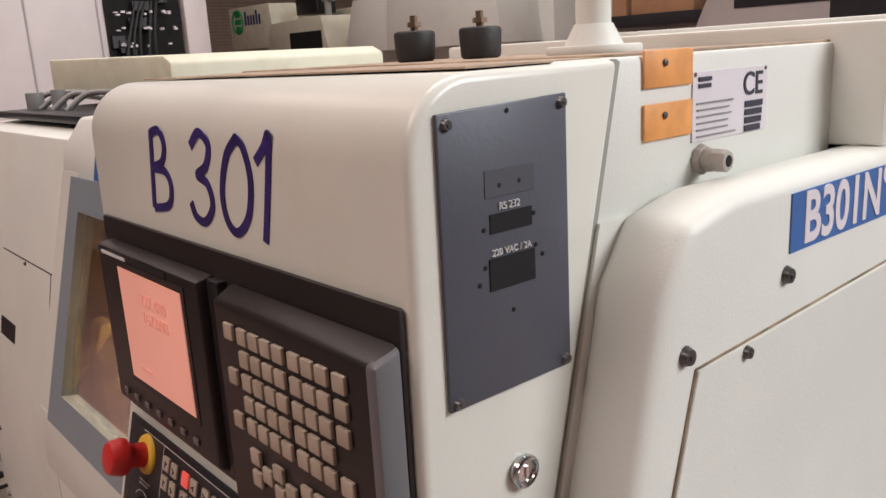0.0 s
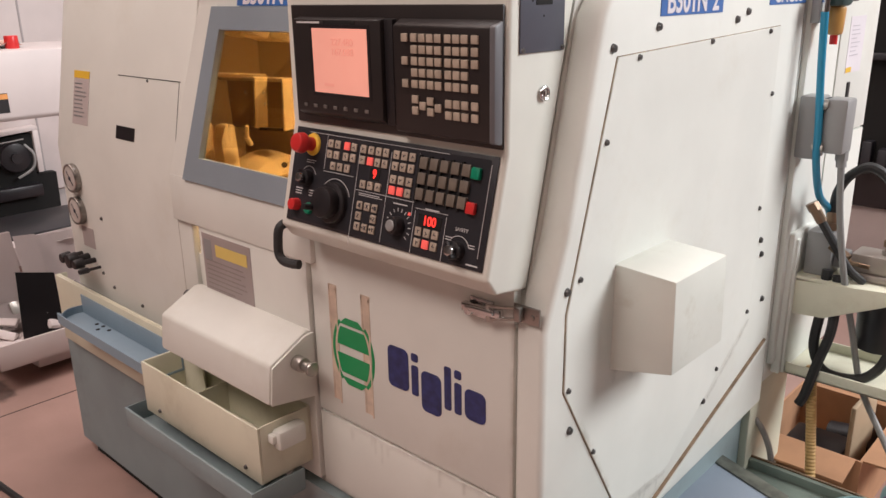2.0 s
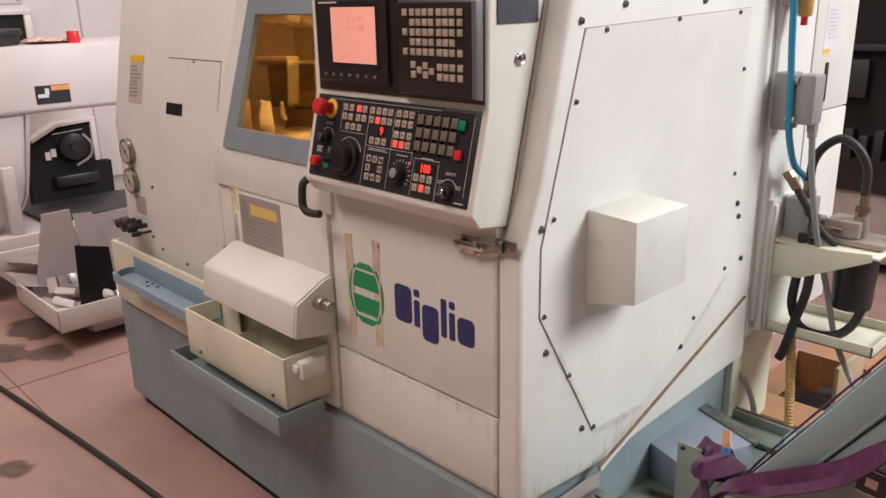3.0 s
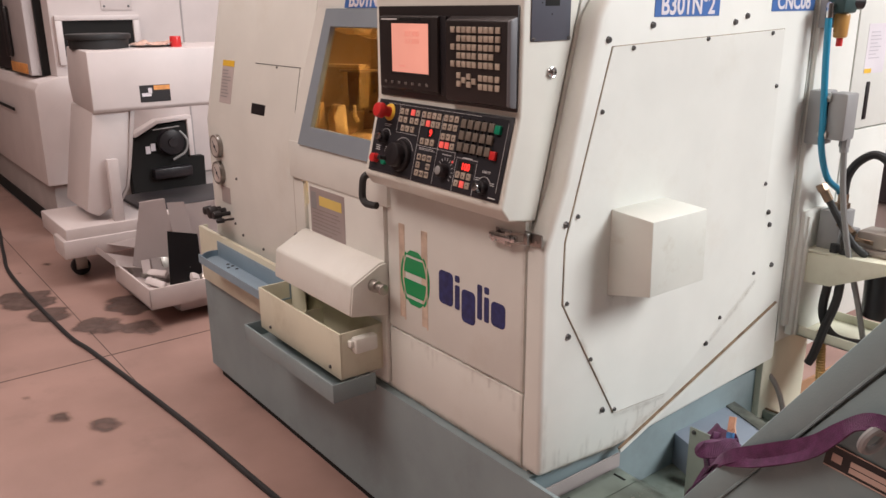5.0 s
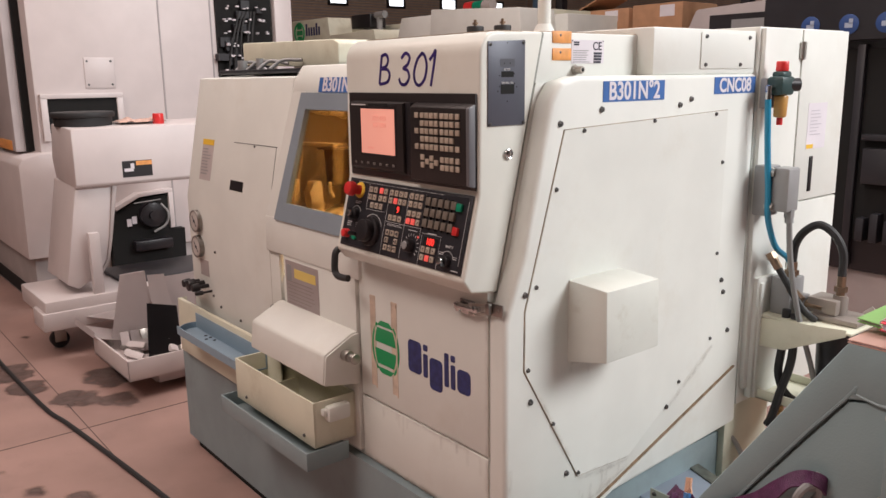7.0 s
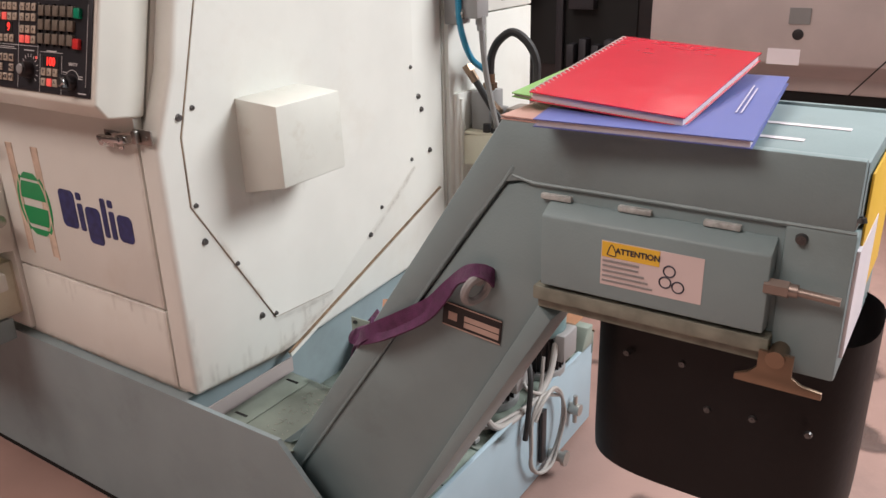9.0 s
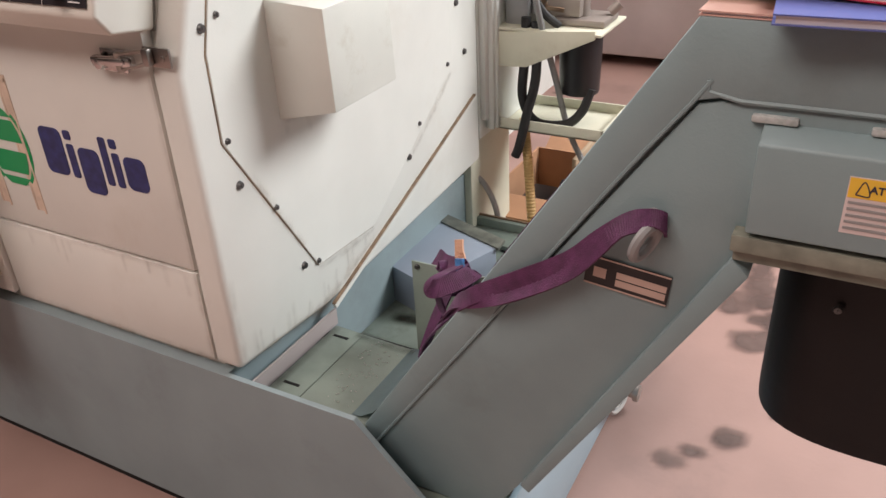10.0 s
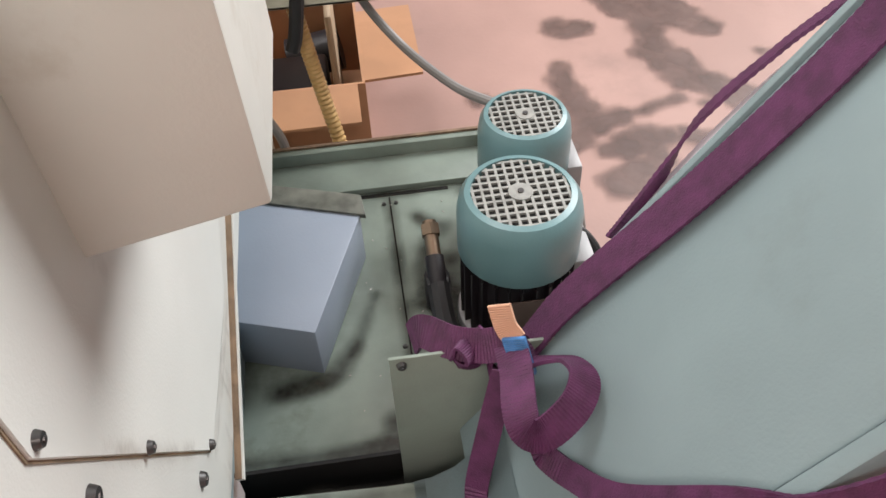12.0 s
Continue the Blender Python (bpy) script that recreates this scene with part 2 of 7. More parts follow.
def ribbon(pts, normals, width, thick=0.003, n=8):
    """A flat webbing band along points, with a face normal at each of them."""
    n = 20
    line, nor = smooth_line(pts, n), smooth_line(normals, n)
    bm = bmesh.new()
    rows = []
    base = thick
    for i, c in enumerate(line):
        d = (line[min(i + 1, len(line) - 1)] - line[max(i - 1, 0)]).normalized()
        nn = (nor[i] - d * nor[i].dot(d)).normalized()
        s = d.cross(nn)
        thick = base * (1.35 if i % 2 else 0.85)
        rows.append([bm.verts.new(c + s * width * u + nn * thick * v) for u, v in ((-0.5, -0.5), (-0.5, 0.5), (0.5, 0.5), (0.5, -0.5))])
    for q, w in zip(rows, rows[1:]):
        for k in range(4):
            bm.faces.new((q[k], q[(k + 1) % 4], w[(k + 1) % 4], w[k]))
    bm.faces.new(rows[0][::-1]), bm.faces.new(rows[-1])
    return bm


def plane_of(o, u, v):
    """A local frame at o with u to the right, v up and the third axis out of the surface."""
    u, v = Vector(u).normalized(), Vector(v).normalized()
    w = u.cross(v)
    v = w.cross(u)
    return Matrix(((u.x, v.x, w.x, o[0]), (u.y, v.y, w.y, o[1]), (u.z, v.z, w.z, o[2]), (0, 0, 0, 1)))


def on(m4, bm):
    bmesh.ops.transform(bm, matrix=m4, verts=bm.verts)
    return bm


FRONT = lambda x, y, z: plane_of((x, y, z), (1, 0, 0), (0, 0, 1))
SIDE = lambda x, y, z: plane_of((x, y, z), (0, 1, 0), (0, 0, 1))


def lettering(s, size, m4, wide=1.0, bold=0.0, left=False):
    c = bpy.data.curves.new("text", "FONT")
    c.body, c.size, c.extrude, c.offset = s, size, 0.0006, bold
    c.align_x, c.align_y = ("LEFT" if left else "CENTER"), "CENTER"
    ob = bpy.data.objects.new("text", c)
    me = bpy.data.meshes.new_from_object(ob)
    bm = bmesh.new()
    bm.from_mesh(me)
    bpy.data.objects.remove(ob), bpy.data.curves.remove(c), bpy.data.meshes.remove(me)
    bmesh.ops.transform(bm, matrix=m4 @ Matrix.Diagonal((wide, 1, 1, 1)), verts=bm.verts)
    return bm


def stroke(pts, width, m4, n=8):
    """A pen stroke that lies on a local plane."""
    return on(m4, ribbon([(p[0], p[1], 0.0002) for p in pts], [(0, 0, 1)] * len(pts), width, 0.0006, n))


def bars(m4, w, h, rows, fill=0.8, seed=1, thick=0.35):
    """Lines of unreadable small print, as plain bars."""
    rng = random.Random(seed)
    bm = bmesh.new()
    for i in range(rows):
        y = h * (0.5 - (i + 0.5) / rows)
        ln = w * (fill - 0.35 * rng.random())
        bmesh.ops.create_cube(bm, size=1, matrix=m4 @ Matrix.Translation((-w / 2 + ln / 2, y, 0.0006)) @ Matrix.Diagonal((ln, h / rows * thick, 0.0008, 1)))
    return bm


def slab(m4, w, h, t, r=0.0, off=0.0):
    bm = bmesh.new()
    bmesh.ops.create_cube(bm, size=1, matrix=Matrix.Translation((0, 0, off + t / 2)) @ Matrix.Diagonal((w, h, t, 1)))
    bev(bm, r)
    return on(m4, bm)


def knob(m4, r, h, seg=20, taper=0.9, bevel=0.0015):
    return on(m4, cyl((0, 0, 0), (0, 0, h), r, r * taper, seg, bevel))


def ring(m4, r, t, seg=20, ts=8):
    bm = bmesh.new()
    rows = []
    for i in range(seg):
        a = 2 * math.pi * i / seg
        rows.append([bm.verts.new(((r + t * math.cos(b)) * math.cos(a), (r + t * math.cos(b)) * math.sin(a), t * math.sin(b))) for b in [2 * math.pi * k / ts for k in range(ts)]])
    for i in range(seg):
        q, w = rows[i], rows[(i + 1) % seg]
        for k in range(ts):
            bm.faces.new((q[k], w[k], w[(k + 1) % ts], q[(k + 1) % ts]))
    return on(m4, bm)


def screw_mesh(r, h):
    bm = cyl((0, 0, 0), (0, 0, h), r, r * 0.75, 12)
    return mesh_of(merge(bm, cyl((0, 0, h - 0.0002), (0, 0, h + 0.0012), r * 0.35, r * 0.3, 6)), "screw", SCREW)


SCREW_BIG, SCREW_SMALL = screw_mesh(0.0075, 0.005), screw_mesh(0.0055, 0.004)

# ---- hall ----
structure("floor", box(-16, 14, -9, 16, -0.2, 0, 0), FLOORM, "pinkish worn concrete workshop floor with dark oil stains")
structure("wall_west", box(-16.3, -16, -9, 16, -0.2, 6.2, 0), WALLM, "ribbed metal-clad hall wall with a row of bright windows")
structure("wall_east", box(14, 14.3, -9, 16, -0.2, 6.2, 0), WALLM, "pale hall wall")
structure("wall_south", box(-16.3, 14.3, -9.3, -9, -0.2, 6.2, 0), WALLM, "pale hall wall")
structure("ceiling", box(-16.3, 14.3, -9.3, 16.3, 6.2, 6.4, 0), CEIL, "pale hall ceiling")
nw = structure("wall_north", box(-16.3, 14.3, 16, 16.3, -0.2, 6.2, 0), WALLM, "ribbed metal-clad hall wall")
bm = bmesh.new()
for i in range(90):
    z = 2.0 + i * 0.045
    bmesh.ops.create_cube(bm, size=1, matrix=Matrix.Translation((-1, 15.985, z)) @ Matrix.Diagonal((30, 0.03, 0.02, 1)))
CLAD = mat("cladding_metal", (0.48, 0.35, 0.26), 0.6, metal=0.1)
tagged(part("cladding", bm, CLAD, nw), kind="stuff")
ww = bpy.data.objects["wall_west"]
bm = bmesh.new()
for i in range(70):
    bmesh.ops.create_cube(bm, size=1, matrix=Matrix.Translation((-15.985, 3.5, 1.6 + i * 0.065)) @ Matrix.Diagonal((0.03, 24.8, 0.03, 1)))
tagged(part("cladding", bm, CLAD, ww), kind="stuff")
for i in range(5):
    y = 7.62 + i * 1.71
    w = part("window", box(-15.96, -15.93, y, y + 0.45, 3.24, 3.46, 0.0), GLOWWIN, ww, "bright daylight window pane")
    part("window_frame", merge(box(-15.97, -15.9, y - 0.05, y, 3.19, 3.51), box(-15.97, -15.9, y + 0.45, y + 0.5, 3.19, 3.51), box(-15.97, -15.9, y, y + 0.45, 3.46, 3.51), box(-15.97, -15.9, y, y + 0.45, 3.19, 3.24)), BLKMACH, w)
# floor joints
bm = merge(box(-16, -1.9, -0.303, -0.2995, -0.001, 0.0008, 0), box(-16, -1.95, 0.96, 0.966, -0.001, 0.0008, 0), box(-2.31, -2.304, -9, 16, -0.001, 0.0008, 0))
structure("trim_floor_joints", bm, mat("joint_dirt", (0.07, 0.05, 0.045), 0.8), "thin dark joints in the concrete floor")
# oil stains
rng = random.Random(4)
SOAK = {}
def streak(pts, radii, wob=0.5, st=0.0125, soft=0.022):
    """A soaked trail along points; its strength fades at an uneven rim."""
    for (a, ra), (b, rb_) in zip(zip(pts, radii), list(zip(pts, radii))[1:] or [(pts[0], radii[0])]):
        a, b = Vector(a), Vector(b)
        big = max(ra, rb_) * 1.6 + st
        ab = b - a
        for i in range(int((min(a.x, b.x) - big) / st), int((max(a.x, b.x) + big) / st) + 1):
            for j in range(int((min(a.y, b.y) - big) / st), int((max(a.y, b.y) + big) / st) + 1):
                p = Vector((i * st, j * st))
                u = max(0, min(1, (p - a).dot(ab) / (ab.length_squared + 1e-9)))
                v3 = Vector((p.x * 9, p.y * 9, 3))
                r = (ra + (rb_ - ra) * u) * (1 + wob * noise.noise(v3)) + 0.02 * noise.noise(v3 * 2.7) * min(1, ra * 25)
                s = (r - (p - a - ab * u).length) / soft + 0.35
                if s > 0:
                    SOAK[i, j] = max(SOAK.get((i, j), 0), min(1, s))
streak([(0.84, 1.90), (0.93, 1.80), (1.02, 1.70), (1.09, 1.62)], (0.06, 0.085, 0.075, 0.05))
streak([(0.94, 1.66), (0.93, 1.52), (0.99, 1.40), (1.08, 1.30), (1.16, 1.22)], (0.045, 0.06, 0.06, 0.055, 0.05))
streak([(0.67, 1.50), (0.68, 1.40), (0.68, 1.30), (0.64, 1.23)], (0.035, 0.035, 0.045, 0.06))
streak([(0.64, 1.25), (0.74, 1.28), (0.83, 1.30), (0.93, 1.33)], (0.06, 0.035, 0.022, 0.02))
streak([(0.72, 1.17), (0.80, 1.19), (0.84, 1.19)], (0.04, 0.055, 0.04))
streak([(0.70, 1.06), (0.80, 1.10)], (0.05, 0.045))
streak([(0.90, 1.18), (0.95, 1.17)], (0.04, 0.045))
streak([(0.71, 1.68), (0.76, 1.67)], (0.045, 0.045))
for x, y, r in ((0.62, 0.55, 0.03), (0.66, 0.6, 0.022), (0.72, 0.67, 0.03), (0.9, 2.15, 0.1), (1.25, 1.9, 0.08), (-1.7, -0.5, 0.05), (-1.85, -0.62, 0.035), (-2.7, -0.25, 0.10), (-2.9, -0.05, 0.13), (-2.55, -0.1, 0.08), (-3.3, -0.45, 0.14), (-3.0, -0.4, 0.09), (0.35, 1.25, 0.02), (0.45, 1.4, 0.03), (0.98, 1.30, 0.02), (0.93, 0.95, 0.03), (0.80, 0.40, 0.028), (0.87, 0.33, 0.018), (0.76, 0.30, 0.016)):
    streak([(x, y), (x + r * 0.6, y + r * 0.2)], (r, r * 0.8))
for k in range(60):
    x, y, r = rng.uniform(-4, 2.5), rng.uniform(-1.6, 3.2), rng.uniform(0.006, 0.022)
    streak([(x, y), (x + r * rng.uniform(0, 2), y)], (r, r * 0.7))
def film(m4, st=0.0125):
    """A thin sheet over the soaked cells, laid on the plane of m4."""
    bm = bmesh.new()
    soak = bm.verts.layers.float.new("soak")
    grid = {}
    def corner(i, j):
        if (i, j) not in grid:
            grid[i, j] = bm.verts.new(m4 @ Vector((i * st, j * st, 0)))
            grid[i, j][soak] = SOAK.get((i, j), 0)
        return grid[i, j]
    for i, j in sorted({(i - a, j - b) for i, j in SOAK for a in (0, 1) for b in (0, 1)}):
        bm.faces.new((corner(i, j), corner(i + 1, j), corner(i + 1, j + 1), corner(i, j + 1)))
    SOAK.clear()
    return bm
def soaking(name, colour, rough, lo, hi, scale):
    m = mat(name, colour, rough, vary=0.25, scale=9)
    nt = m.node_tree
    oil_noise, oil_map = nt.nodes.new("ShaderNodeTexNoise"), nt.nodes.new("ShaderNodeMapRange")
    oil_noise.inputs["Scale"].default_value, oil_noise.inputs["Detail"].default_value = scale, 8
    oil_map.inputs[1].default_value, oil_map.inputs[2].default_value, oil_map.inputs[3].default_value, oil_map.inputs[4].default_value = 0.3, 0.7, lo, hi
    nt.links.new(nt.nodes["Geometry"].outputs["Position"], oil_noise.inputs["Vector"])
    nt.links.new(oil_noise.outputs["Fac"], oil_map.inputs[0])
    soak_attr, soak_mul = nt.nodes.new("ShaderNodeAttribute"), nt.nodes.new("ShaderNodeMath")
    soak_attr.attribute_name = "soak"
    soak_mul.operation = "MULTIPLY"
    nt.links.new(oil_map.outputs[0], soak_mul.inputs[0])
    nt.links.new(soak_attr.outputs["Fac"], soak_mul.inputs[1])
    nt.links.new(soak_mul.outputs[0], nt.nodes["Principled BSDF"].inputs["Alpha"])
    return m
OIL = soaking("oil_stain", (0.13, 0.092, 0.082), 0.4, 0.5, 0.85, 13)
GRIME = soaking("black_grime", (0.022, 0.02, 0.014), 0.28, 0.3, 0.92, 25)
RUSTRUN = soaking("rust_run", (0.22, 0.12, 0.05), 0.6, 0.05, 0.45, 45)
single("oil_stains", film(Matrix.Translation((0, 0, 0.0015))), OIL, "dark oil stains soaked into the concrete floor", "stain", kind="stuff")

# ---- turning machine ----
LATHE = thing("cnc_lathe", (-0.9, 0.5, 0), "cream and grey-blue compact lathe with a slanted front", "lathe")
part("base", box(-1.882, -0.03, -0.014, 0.93, 0.035, 0.418, 0.0), GREYBLUE, LATHE, "grey-blue steel plinth")
# recessed foot, with the shade under the plinth put into its colour
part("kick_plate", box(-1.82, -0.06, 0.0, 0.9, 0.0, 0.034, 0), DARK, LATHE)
part("core", prism("x", [(0.012, 0.40), (0.012, 0.96), (0.024, 1.0), (0.09, 1.27), (0.122, 1.40), (0.135, 1.45), (1.4, 1.45), (1.4, 0.40)], -0.29, -0.053, 0.0), CREAM, LATHE)
part("core", prism("x", [(0.012, 0.40), (0.012, 0.86), (1.4, 0.86), (1.4, 0.40)], -1.72, -0.291, 0.0), CREAM, LATHE)
part("core", box(-1.72, -0.291, 0.71, 1.4, 0.861, 1.45, 0), CREAM, LATHE)
part("lower_front_panel", box(-0.578, -0.061, 0.0, 0.02, 0.432, 0.608, 0.003), CREAM, LATHE)
LOGOP = part("front_panel", box(-0.578, -0.061, 0.0, 0.02, 0.613, 1.03, 0.003), CREAM, LATHE)
part("corner_lower", box(-0.057, -0.003, -0.002, 0.03, 0.432, 0.608, 0.008), CREAM, LATHE)
# side cover with a rounded leading edge
SIDEC = part("side_cover", prism("x", [(-0.003, 0.43), (-0.003, 0.945), (0.052, 1.085), (0.130, 1.41), (0.160, 1.452), (0.215, 1.463), (0.935, 1.463), (0.935, 0.45), (0.25, 0.412)], -0.057, 0.0, 0.012, 3), CREAM, LATHE)
ipts = [(0.169, 1.349), (0.797, 1.37), (0.793, 0.735), (0.428, 0.503), (0.236, 0.513), (0.052, 0.826), (0.053, 0.962)]
cy, cz = 0.44, 0.93
part("panel_joint", prism("x", [(cy + (y - cy) * 1.0045, cz + (z - cz) * 1.0035) for y, z in ipts], -0.004, 0.0012, 0), mat("joint_grime", (0.27, 0.20, 0.13), 0.8, vary=0.4, scale=30), LATHE)
part("access_panel", prism("x", ipts, -0.002, 0.0032, 0.0008, 1), CREAM, LATHE)
for y, z in ((0.156, 1.363), (0.291, 1.389), (0.632, 1.403), (0.586, 1.39), (0.054, 1.0), (0.861, 0.751), (0.586, 0.594), (0.197, 0.533), (0.073, 0.748), (0.816, 0.905), (0.828, 0.869)):
    piece("screw", SCREW_BIG, SIDE(0.0, y, z), SIDEC)
for y, z in ((0.483, 1.356), (0.742, 1.362), (0.783, 1.234), (0.23, 1.345), (0.144, 1.222), (0.085, 1.013), (0.782, 0.986), (0.772, 0.746), (0.634, 0.654), (0.236, 0.523), (0.145, 0.676), (0.062, 0.827)):
    piece("screw", SCREW_SMALL, SIDE(0.003, y, z), SIDEC)
d = Vector((0, 0.905 - 0.262, 0.634 - 0.409)).normalized()
part("drip_rail", on(plane_of((0, 0.583, 0.5215), (0, d.y, d.z), (0, -d.z, d.y)), slab(Matrix(), 0.68, 0.0032, 0.0065)), RUST, LATHE, "rust-stained edge strip")
part("drip_rail", on(plane_of((0, 0.5855, 0.515), (0, d.y, d.z), (0, -d.z, d.y)), slab(Matrix(), 0.68, 0.008, 0.008)), CREAM, LATHE)
# rust and grime on the side cover
def run(pts, radii):
    streak(pts, radii, 0.7, 0.006, 0.012)
run([(0.24, 0.425), (0.30, 0.44), (0.42, 0.48)], (0.012, 0.007, 0.003))
run([(0.03, 0.438), (0.12, 0.432), (0.22, 0.424)], (0.004, 0.006, 0.011))
for k in range(16):
    y = 0.04 + 0.4 * rng.random() ** 1.3
    z = 0.436 if y < 0.25 else 0.43 + (y - 0.25) * 0.35
    run([(y, z), (y + rng.uniform(-0.004, 0.004), z + rng.uniform(0.01, 0.05))], (rng.uniform(0.002, 0.005), 0.001))
for y, z, u, v in ((0.236, 0.508, 0.42, 0.498), (0.60, 0.60, 0.78, 0.72), (0.10, 0.75, 0.20, 0.575), (0.195, 0.812, 0.37, 0.812)):
    run([(y, z), ((y + u) / 2, (z + v) / 2 - 0.003), (u, v)], (0.003, 0.005, 0.003))
for y in (0.20, 0.26, 0.31, 0.36):
    run([(y, 0.81), (y + 0.002, 0.81 - rng.uniform(0.01, 0.04))], (0.0035, 0.001))
run([(0.008, 0.45), (0.008, 0.60)], (0.004, 0.003))
tagged(part("rust_stain", film(Matrix(((0, 0, 1, 0.0045), (1, 0, 0, 0), (0, 1, 0, 0), (0, 0, 0, 1))), 0.006), RUSTRUN, LATHE, "brown rust runs"), kind="stuff")
# grime along the joints of the front panels
run([(-0.57, 0.611), (-0.3, 0.611), (-0.07, 0.611)], (0.003, 0.004, 0.003))
run([(-0.06, 0.45), (-0.06, 0.75), (-0.06, 0.95)], (0.005, 0.003, 0.003))
run([(-0.57, 0.436), (-0.3, 0.437), (-0.02, 0.436)], (0.006, 0.005, 0.007))
for k in range(10):
    x = rng.uniform(-0.56, -0.08)
    run([(x, 0.609), (x, 0.609 - rng.uniform(0.01, 0.05))], (0.0025, 0.001))
tagged(part("rust_stain", film(Matrix(((1, 0, 0, 0), (0, 0, -1, -0.0035), (0, 1, 0, 0), (0, 0, 0, 1))), 0.006), RUSTRUN, LATHE, "faint brown grime along the joints"), kind="stuff")
# box cover on the side
part("side_box", prism("y", [(0.0, 0.816), (0.0, 1.012), (0.114, 1.005), (0.118, 0.843)], 0.19, 0.375, 0.003), mat("grimy_cream_paint", (0.66, 0.67, 0.615), 0.4, vary=0.05, bump=0.1, stain=(0.36, 0.29, 0.19), stain_scale=7, stain_amount=0.6), LATHE, "cream sheet-metal cover box with brown grime")
# labels on the side
def sticker(s, m4, w, h, parent, size, wide):
    st = part("sticker", slab(m4, w, h, 0.0012, 0.0), LABELBLUE, parent, "blue sticker with white block letters")
    part("lettering", lettering(s, size * 1.08, m4 @ Matrix.Translation((0, -0.001, 0.0014)), wide * 0.97, 0.0013), PAPER, st)
sticker("B301N°2", SIDE(0.0, 0.407, 1.428), 0.226, 0.046, SIDEC, 0.052, 0.93)
sticker("CNC08", SIDE(0.0, 0.828, 1.434), 0.194, 0.043, SIDEC, 0.046, 0.98)
# upper column
DUSTY = mat("dusty_top", (0.40, 0.30, 0.22), 0.65, vary=0.25, scale=20, stain=(0.2, 0.14, 0.1), stain_scale=12, stain_amount=0.7)
UP = part("upper_column", box(-0.6, -0.06, 0.10, 0.49, 1.40, 1.558, 0.004), CREAM, LATHE)
part("top_sheet", box(-0.596, -0.064, 0.165, 0.488, 1.558, 1.560, 0.0005), DUSTY, LATHE, "dusty top sheet")
for z in (1.548, 1.511):
    tp = part("tape_strip", slab(SIDE(-0.06, 0.221, z), 0.06, 0.026, 0.0025, 0.001), ORANGE, LATHE, "orange plastic strip")
    part("rivet", knob(SIDE(-0.0575, 0.215, z + 0.004), 0.003, 0.0015, 10), SCREW, tp)
cp = part("rating_plate", slab(SIDE(-0.06, 0.308, 1.517), 0.11, 0.052, 0.0012), PAPER, LATHE, "silver rating plate")
part("lettering", lettering("CE", 0.026, SIDE(-0.0586, 0.340, 1.529), 1.0, 0.0002), INK, cp)
part("print", bars(SIDE(-0.0588, 0.288, 1.507), 0.06, 0.03, 6, 0.95, 3, 0.25), GREYBOX, cp)
part("print", bars(SIDE(-0.0588, 0.342, 1.504), 0.028, 0.026, 4, 1.2, 5, 0.75), INK, cp)
part("mark", bars(SIDE(-0.0588, 0.270, 1.535), 0.02, 0.01, 2, 1.1, 5, 0.6), INK, cp)
for y in (0.256, 0.36):
    piece("rivet", SCREW_SMALL, SIDE(-0.06, y, 1.541) @ Matrix.Scale(0.4, 4), cp)
part("cable_gland", merge(knob(SIDE(-0.06, 0.265, 1.477), 0.0125, 0.006, 8), knob(SIDE(-0.054, 0.265, 1.477), 0.0095, 0.008, 16), knob(SIDE(-0.047, 0.265, 1.477), 0.0088, 0.012, 8, 0.95)), mat("grey_gland", (0.4, 0.37, 0.33), 0.5), LATHE, "grey plastic cable gland")
part("gland_bore", knob(SIDE(-0.036, 0.265, 1.477), 0.005, 0.0016, 12), DARK, LATHE)
RB = part("rear_box", box(-0.6, -0.012, 0.488, 0.938, 1.463, 1.575, 0.004), CREAM, LATHE)
part("cover_plate", slab(SIDE(-0.012, 0.80, 1.522), 0.24, 0.09, 0.003, 0.001), CREAM, RB)
for y, z in ((0.70, 1.557), (0.70, 1.487), (0.9, 1.557), (0.86, 1.487)):
    piece("screw", SCREW_SMALL, SIDE(-0.009, y, z), RB)
# electrical cabinet at the back
CB = part("cabinet", box(-0.75, -0.004, 0.942, 1.424, 0.5, 1.587, 0.003), CREAM, LATHE)
part("cabinet_door", box(-0.004, 0.012, 1.150, 1.422, 1.088, 1.584, 0.003), CREAM, LATHE)
part("cabinet_door", box(-0.004, 0.010, 0.95, 1.146, 0.55, 1.584, 0.003), CREAM, LATHE)
part("cabinet_door", box(-0.004, 0.012, 1.150, 1.422, 0.5, 1.084, 0.003), CREAM, LATHE)
part("hinge", merge(cyl((0.014, 1.148, 1.50), (0.014, 1.148, 1.55), 0.007), slab(SIDE(0.012, 1.148, 1.525), 0.03, 0.045, 0.003)), STEEL, LATHE)
part("cabinet_handle", box(0.01, 0.016, 1.233, 1.252, 1.112, 1.218, 0.006), BLACKP, LATHE, "black recessed pull handle")
nt_ = part("notice", slab(SIDE(0.012, 1.263, 1.308), 0.113, 0.135, 0.0008), PAPER, LATHE, "paper notice with a yellow corner")
part("print", bars(SIDE(0.013, 1.263, 1.318), 0.08, 0.08, 8, 0.8, 9, 0.2), mat("faded_print", (0.5, 0.47, 0.52), 0.7), nt_)
part("print", slab(SIDE(0.0128, 1.228, 1.248), 0.04, 0.012, 0.0006), YELLOW, nt_)
part("leg", box(-0.3, -0.01, 0.90, 1.14, 0.10, 0.5, 0.004), CREAM_OLD, LATHE, "rust-stained cream support leg")
part("leg", box(-0.65, -0.45, 1.2, 1.4, 0.0, 0.5, 0.004), CREAM_OLD, LATHE)
